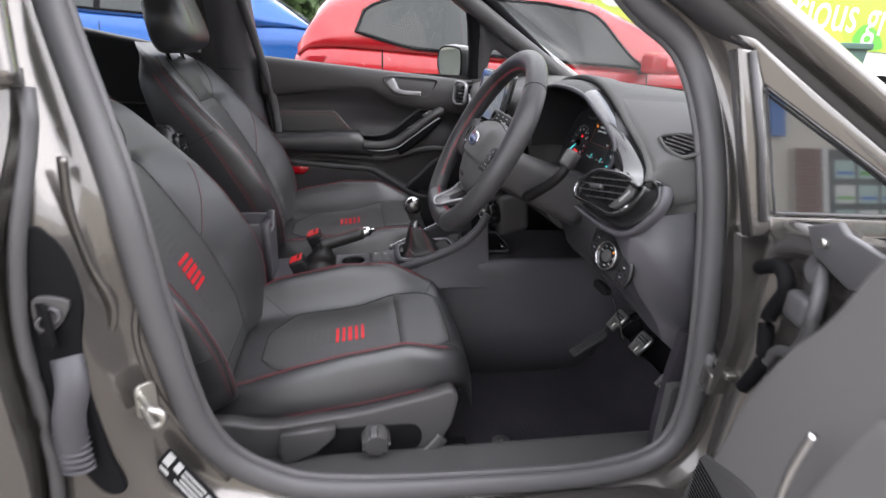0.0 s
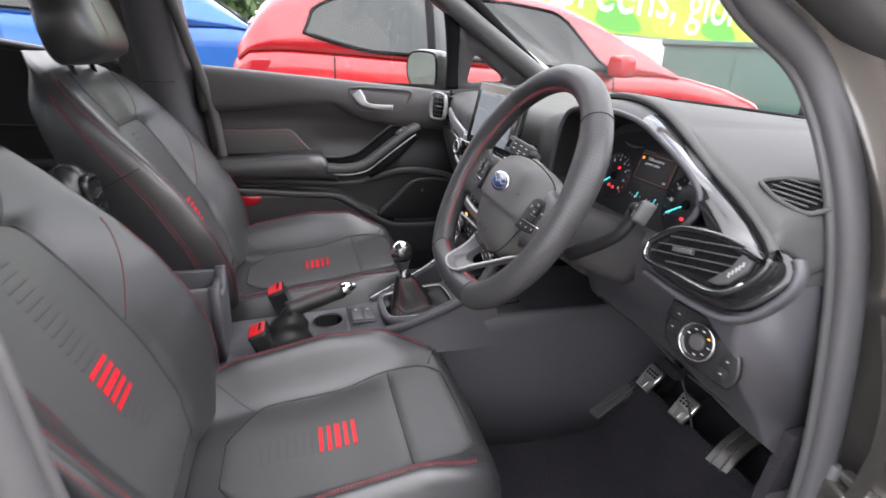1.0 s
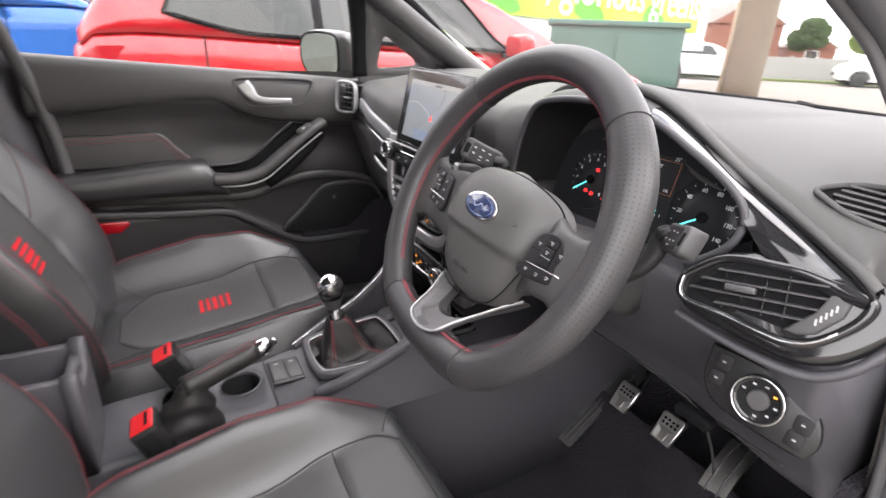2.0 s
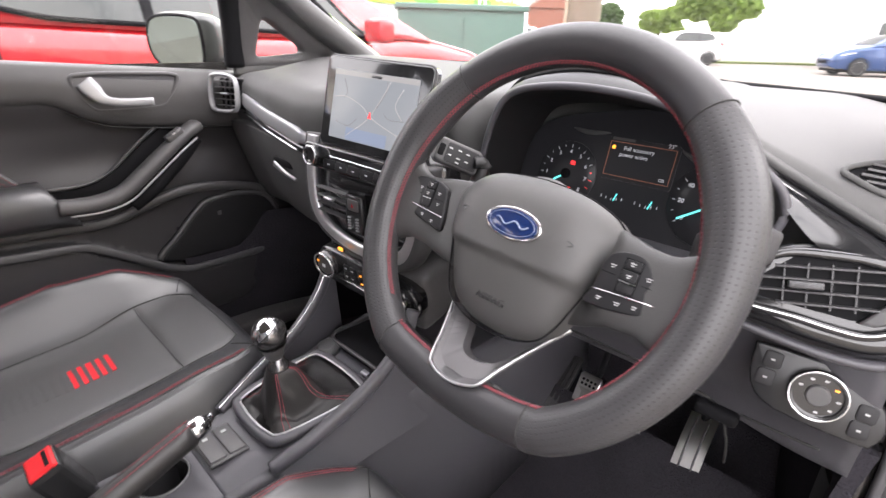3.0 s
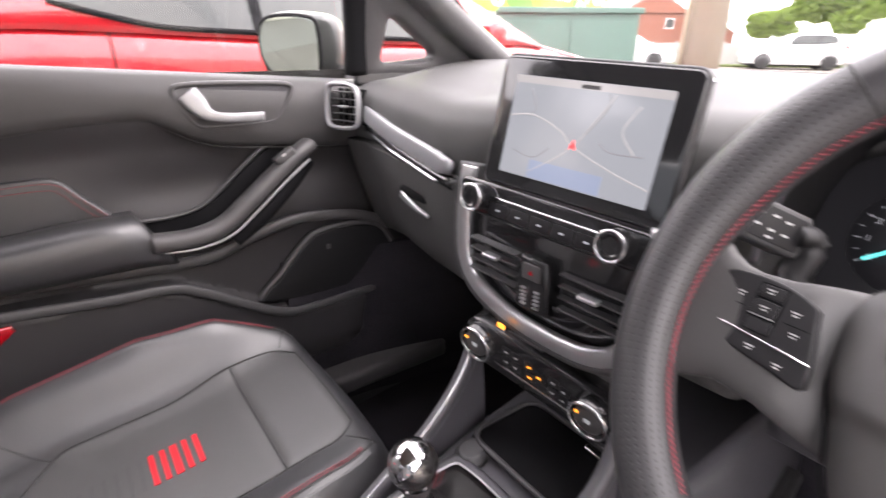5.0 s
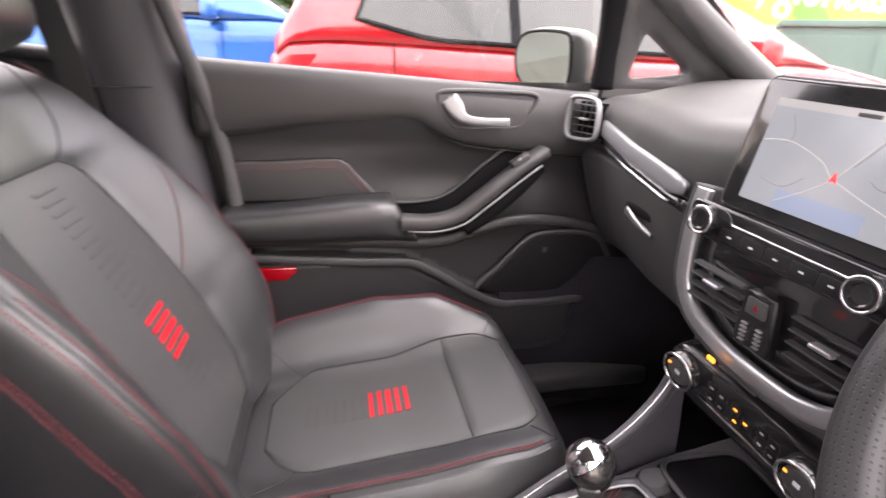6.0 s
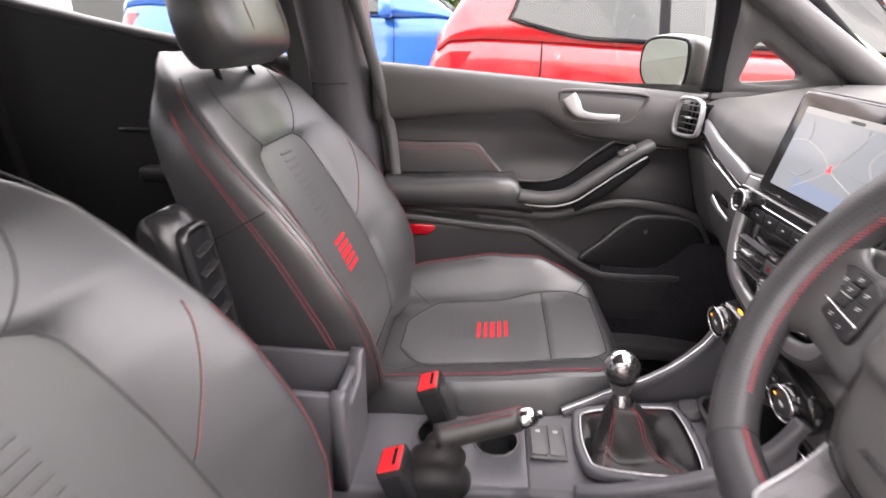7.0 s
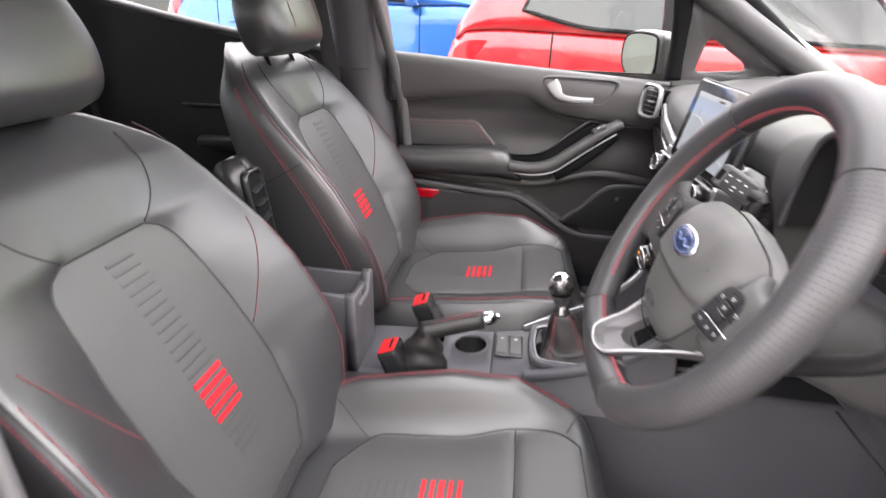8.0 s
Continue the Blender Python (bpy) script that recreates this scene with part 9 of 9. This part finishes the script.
def build_lorry():
    A, B = V(13.4, 9.3, GROUND), V(2.6, 6.455, GROUND)
    x = (B - A).normalized()
    f = basis(A, x, (-x.y, x.x, 0))
    if f.col[2].z < 0:
        f = basis(A, x, (x.y, -x.x, 0))
    rot = f.to_3x3()
    L = (B - A).length
    # the side that faces the parked cars
    side = 1 if (f @ V(0, 1, 0) - V(0, 0, 0)).length < (f @ V(0, -1, 0) - V(0, 0, 0)).length else -1
    th = thing("lorry_trailer", A, "lorry trailer with a lime green side and white slogan", "lorry")
    part("box", bm_mesh("bx", box(f @ V(L / 2, -side * 1.25, 2.65), (L, 2.45, 2.5), 0.03, rot)), M_WHITEPANEL, th)
    part("side_panel", bm_mesh("sp", box(f @ V(L / 2 + 0.25, side * 0.02, 2.70), (L - 0.9, 0.02, 2.25), 0.004, rot)), M_GREENPANEL, th, "lime green printed side")
    sk = part("side_skirt", bm_mesh("sk", box(f @ V(L / 2, -side * 0.02, 1.27), (L, 0.05, 0.26), 0.01, rot)), M_WHITEPANEL, th)
    part("under_guard", box(f @ V(L / 2, -side * 0.3, 0.80), (L * 0.5, 0.04, 0.36), 0.01, rot), M_GREYPL, th)
    part("chassis", box(f @ V(L / 2, -side * 1.25, 1.0), (L * 0.96, 1.1, 0.25), 0.02, rot), M_DARK, th)
    q = [0.0, -0.6, -1.1]
    rd = Vector((x.x, x.y, 0))
    nz = f.col[1].to_3d() * side
    for text, d, size, z in (("Greens, glorious greens", 5.5, 0.98, 2.18),):
        o = f @ V(d, side * 0.034, z)
        t = Matrix(((-rd.x, 0, nz.x, o.x), (-rd.y, 0, nz.y, o.y), (0, 1, 0, o.z), (0, 0, 0, 1)))
        part("slogan", letters(text, size, t, depth=0.004), M_WHITEPANEL, th, "white lettering")
    for i in range(7):
        c = 1.2 + i * 1.35
        lf = cr([(c, 1.66), (c + 0.35, 1.95), (c + 0.85, 2.05), (c + 1.1, 1.75), (c + 0.6, 1.60)], 4, closed=True)
        part("leaf_print", bm_mesh("lf", prism([(p[0], p[1]) for p in lf], f @ Matrix(((1, 0, 0, 0), (0, 0, side, side * 0.0305), (0, 1, 0, 0), (0, 0, 0, 1))), 0.0015, 0)), M_DARKGREEN if i % 2 else M_LIME, th)
    for d in (1.3, 2.6, 3.9, L - 1.5):
        for y in (0.25, 2.2):
            c = f @ V(d, -side * y, 0.5)
            w = part("wheel", lathe(c, nz, [(-0.15, 0.30), (-0.15, 0.47), (-0.12, 0.50), (0.12, 0.50), (0.15, 0.47), (0.15, 0.30)], 28), M_TYRE, th, "black lorry tyre")
            part("rim", lathe(c, nz, [(0.10, 0.30), (0.152, 0.29), (0.08, 0.24), (0.10, 0.10), (0.13, 0.04)], 24), M_SATIN, w)


build_lorry()


def leaf_cloud(name, lobes, n, size, material, parent, seed):
    """Many small leaves scattered through rounded lobes, with gaps."""
    rng = random.Random(seed)
    verts, faces = [], []
    for _ in range(n):
        c, r = lobes[rng.randrange(len(lobes))]
        d = Vector((rng.gauss(0, 1), rng.gauss(0, 1), rng.gauss(0, 1))).normalized() * (rng.random() ** 0.4)
        p = Vector(c) + Vector((d.x * r[0], d.y * r[1], d.z * r[2]))
        e = Euler((rng.random() * 6, rng.random() * 6, rng.random() * 6)).to_matrix()
        s = size * (0.6 + 0.8 * rng.random())
        k = len(verts)
        verts += [p + e @ Vector(q) * s for q in ((-1, 0, 0), (0, -0.5, 0.1), (1, 0, 0), (0, 0.5, 0.1))]
        faces += [(k, k + 1, k + 2), (k, k + 2, k + 3)]
    return part(name, mk(name, verts, faces, False), material, parent)


def tree(at, height, spread, material, seed, label, n=9000, leaf=0.16):
    th = thing("tree", at, label, "tree", "trees")
    rng = random.Random(seed)
    o = Vector(at)
    part("trunk", sweep([o, o + V(0.05, 0, height * 0.2), o + V(0, 0.1, height * 0.45), o + V(0.1, 0, height * 0.75)], lambda q: 0.20 * (1 - 0.75 * q) * height / 6, n=12, up=(1, 0, 0)), M_BARK, th)
    lobes = []
    for i in range(11):
        a = rng.random() * 6.28
        r = spread * (0.15 + 0.5 * rng.random())
        c = o + V(r * math.cos(a), r * math.sin(a), height * (0.45 + 0.42 * rng.random()))
        part("limb", sweep([o + V(0, 0, height * (0.25 + 0.03 * i)), (o + V(0, 0, height * 0.5)).lerp(c, 0.5), c], lambda q: 0.07 * (1 - 0.8 * q) * height / 6, n=8, up=(1, 0.1, 0)), M_BARK, th)
        lobes.append((c, (spread * 0.34, spread * 0.34, height * 0.15)))
    leaf_cloud("crown", lobes, n, leaf, material, th, seed + 7)
    return th


def build_far():
    def house(name, at, turn, w, dpt, h, roof, wall, label, windows):
        m = Matrix.Translation((at[0], at[1], GROUND)) @ Matrix.Rotation(radians(turn), 4, "Z")
        r = m.to_3x3()
        th = thing(name, (at[0], at[1], GROUND), label, "house")
        part("wall", bm_mesh("w", box(m @ V(0, 0, h / 2), (w, dpt, h), 0.02, r)), wall, th)
        bm = prism([(-dpt / 2 - 0.3, 0), (dpt / 2 + 0.3, 0), (0, roof)], m @ Matrix(((0, 0, 1, -w / 2 - 0.2), (1, 0, 0, 0), (0, 1, 0, h), (0, 0, 0, 1))), w + 0.4, 0)
        part("roof", bm, M_ROOFTILE, th, "tiled pitched roof")
        part("gable", bm_mesh("g", prism([(-dpt / 2, 0), (dpt / 2, 0), (0, roof * 0.93)], m @ Matrix(((0, 0, 1, -w / 2 - 0.22), (1, 0, 0, 0), (0, 1, 0, h), (0, 0, 0, 1))), w + 0.44, 0)), wall, th)
        for face, x, z, ww, hh in windows:
            if face == "x":
                c, s = m @ V(-w / 2 - 0.02, x, z), (0.06, ww, hh)
            elif face == "y":
                c, s = m @ V(x, -dpt / 2 - 0.02, z), (ww, 0.06, hh)
            else:
                c, s = m @ V(x, dpt / 2 + 0.02, z), (ww, 0.06, hh)
            fr = part("window", bm_mesh("wn", box(c, s, 0.01, r)), M_WHITEPANEL, th, "white-framed window")
            inn = tuple(q * 0.84 if q > 0.1 else q + 0.03 for q in s)
            part("glass", box(c, inn, 0.0, r), M_CARGLASS, fr)
    house("brick_house", (54.9, 37.9), 55, 10, 6.6, 3.9, 2.2, M_BRICK, "red brick house with a tiled roof and white window", [("x", -1.6, 2.9, 0.9, 1.0), ("Y", -2.6, 3.0, 1.1, 1.1), ("Y", -2.6, 1.2, 1.3, 1.2), ("Y", 1.5, 3.0, 1.1, 1.1)])
    house("red_bungalow", (62.5, 33.6), 40, 6, 4.2, 2.0, 1.4, M_BRICK, "low red brick building behind the fence", [("x", 0, 1.3, 1.2, 0.9)])
    house("white_house", (38, 1.5), 8, 12, 9, 5.2, 2.0, M_PALEWALL, "pale rendered house with a dark doorway", [("x", -2.8, 3.6, 1.3, 1.2), ("x", 0.4, 3.6, 1.3, 1.2), ("x", -3.2, 1.2, 2.0, 1.5), ("x", 2.2, 1.15, 1.1, 2.1)])
    house("white_house", (44, -14), 8, 14, 9, 5.0, 2.0, M_PALEWALL, "pale rendered house across the road", [("x", -2.8, 3.4, 1.3, 1.2), ("x", 2.4, 1.2, 2.2, 1.6)])
    house("cream_building", (-13.5, 17), 30, 16, 7, 5.0, 1.6, M_RENDERWALL, "cream rendered building with tall windows", [("y", -4.2, 1.7, 2.0, 2.2), ("y", 1.0, 1.7, 2.0, 2.2), ("y", 5.2, 1.7, 2.0, 2.2)])
    # fence of upright boards
    fn = thing("board_fence", (29, 13, GROUND), "weathered grey board fence", "fence")
    a, b_ = V(25.6, 16.4, GROUND), V(33.0, 10.2, GROUND)
    d = (b_ - a)
    rot = Matrix.Rotation(math.atan2(d.y, d.x), 3, "Z")
    n = 80
    me = bm_mesh("board", box(V(0, 0, 0), (d.length / n * 0.94, 0.03, 1.05), 0.004, rot))
    for i in range(n):
        ob = part("board", me, M_FENCE, fn)
        ob.location = a + d * ((i + 0.5) / n) + V(0, 0, 0.535 + 0.012 * math.sin(i * 2.3))
    for i in range(9):
        part("post", box(a + d * (i / 8) + V(0.05, 0.05, 0.57), (0.10, 0.10, 1.14), 0.01, rot), M_FENCE, fn)
    # round blue road sign
    sg = thing("road_sign", (10.5, 10.2, GROUND), "round blue road sign on a grey post", "road sign")
    part("disc", cyl(V(10.5, 10.2, 1.95), V(10.485, 10.19, 1.95), 0.22, n=28), M_SIGNBLUE, sg)
    part("rim", sweep([V(10.488, 10.192, 1.95) + V(-0.6 * 0.2 * math.cos(t), 0.8 * 0.2 * math.cos(t), 0.2 * math.sin(t)) for t in np.linspace(0, 6.28, 24)], 0.012, n=6), M_WHITEPANEL, sg)
    part("post", cyl(V(10.53, 10.22, GROUND), V(10.53, 10.22, 2.0), 0.035, n=12), M_GREYPL, sg)
    tree((34, 11.2, GROUND), 4.6, 2.6, M_LEAF, 3, "sunlit yellow-green tree beside the road")
    tree((33, 4.2, GROUND), 2.9, 0.9, M_LEAF, 5, "small yellow-green tree in front of the house", n=3000)
    tree((56, 29.5, GROUND), 4.6, 2.6, M_DARKLEAF, 8, "green garden tree behind the fence")
    tree((50, 21.5, GROUND), 4.2, 3.4, M_LEAF, 9, "green garden tree behind the fence")
    tree((-3.2, 14.5, GROUND), 4.5, 3.2, M_DARKLEAF, 11, "dark green tree behind the parked cars", n=12000)
    tree((1.5, 18, GROUND), 6.0, 3.4, M_DARKLEAF, 12, "dark green tree behind the parked cars", n=12000)
    # shop across the parking ground
    sh = thing("shop_front", (7.5, -9.5, GROUND), "pale shop front with brick pier and posters in its windows", "shop")
    part("wall", bm_mesh("w", box(V(7.5, -9.5, 2.4), (22, 0.3, 4.8), 0.02)), M_RENDERWALL, sh)
    pier = part("pier", bm_mesh("p", box(V(9.20, -9.27, 1.5), (0.62, 0.18, 3.0), 0.01)), M_MORTAR, sh, "red brick pier")
    rows_, bw_, bh_ = 38, 0.205, 0.072
    brick = bm_mesh("brick", box(V(0, 0, 0), (bw_ - 0.010, 0.03, bh_ - 0.010), 0.003, seg=1))
    for r_ in range(rows_):
        for k in range(3 if r_ % 2 else 3):
            ob = part("brick", brick, M_BRICK, pier)
            ob.location = (9.20 + (k - 1) * bw_ + (0.012 if r_ % 2 else -0.012), -9.172, 0.06 + r_ * (bh_ + 0.006))
    part("pier_edge", bm_mesh("pe", box(V(9.62, -9.28, 1.5), (0.14, 0.2, 3.0), 0.01)), M_WHITEPANEL, sh)
    for i in range(3):
        x0 = 11.0 + 2.6 * i
        wd = part("window", bm_mesh("wn", box(V(x0, -9.3, 1.55), (2.4, 0.12, 2.9), 0.02)), M_CARGLASS, sh, "dark shop window with posters")
        for j in range(4):
            for k in range(5):
                part("poster", box(V(x0 - 0.86 + 0.57 * j, -9.235, 0.50 + 0.52 * k), (0.48, 0.01, 0.38), 0), M_WHITEPANEL if (j + k) % 3 == 0 else M_POSTER, wd)
                part("print_bar", box(V(x0 - 0.86 + 0.57 * j, -9.229, 0.42 + 0.52 * k), (0.40, 0.004, 0.07), 0), M_SIGNBLUE if (j * 2 + k) % 3 else M_DARKGREEN, wd)
    part("blue_sign", box(V(8.62, -9.3, 3.75), (0.34, 0.06, 1.0), 0.01), M_SIGNBLUE, sh)


build_far()
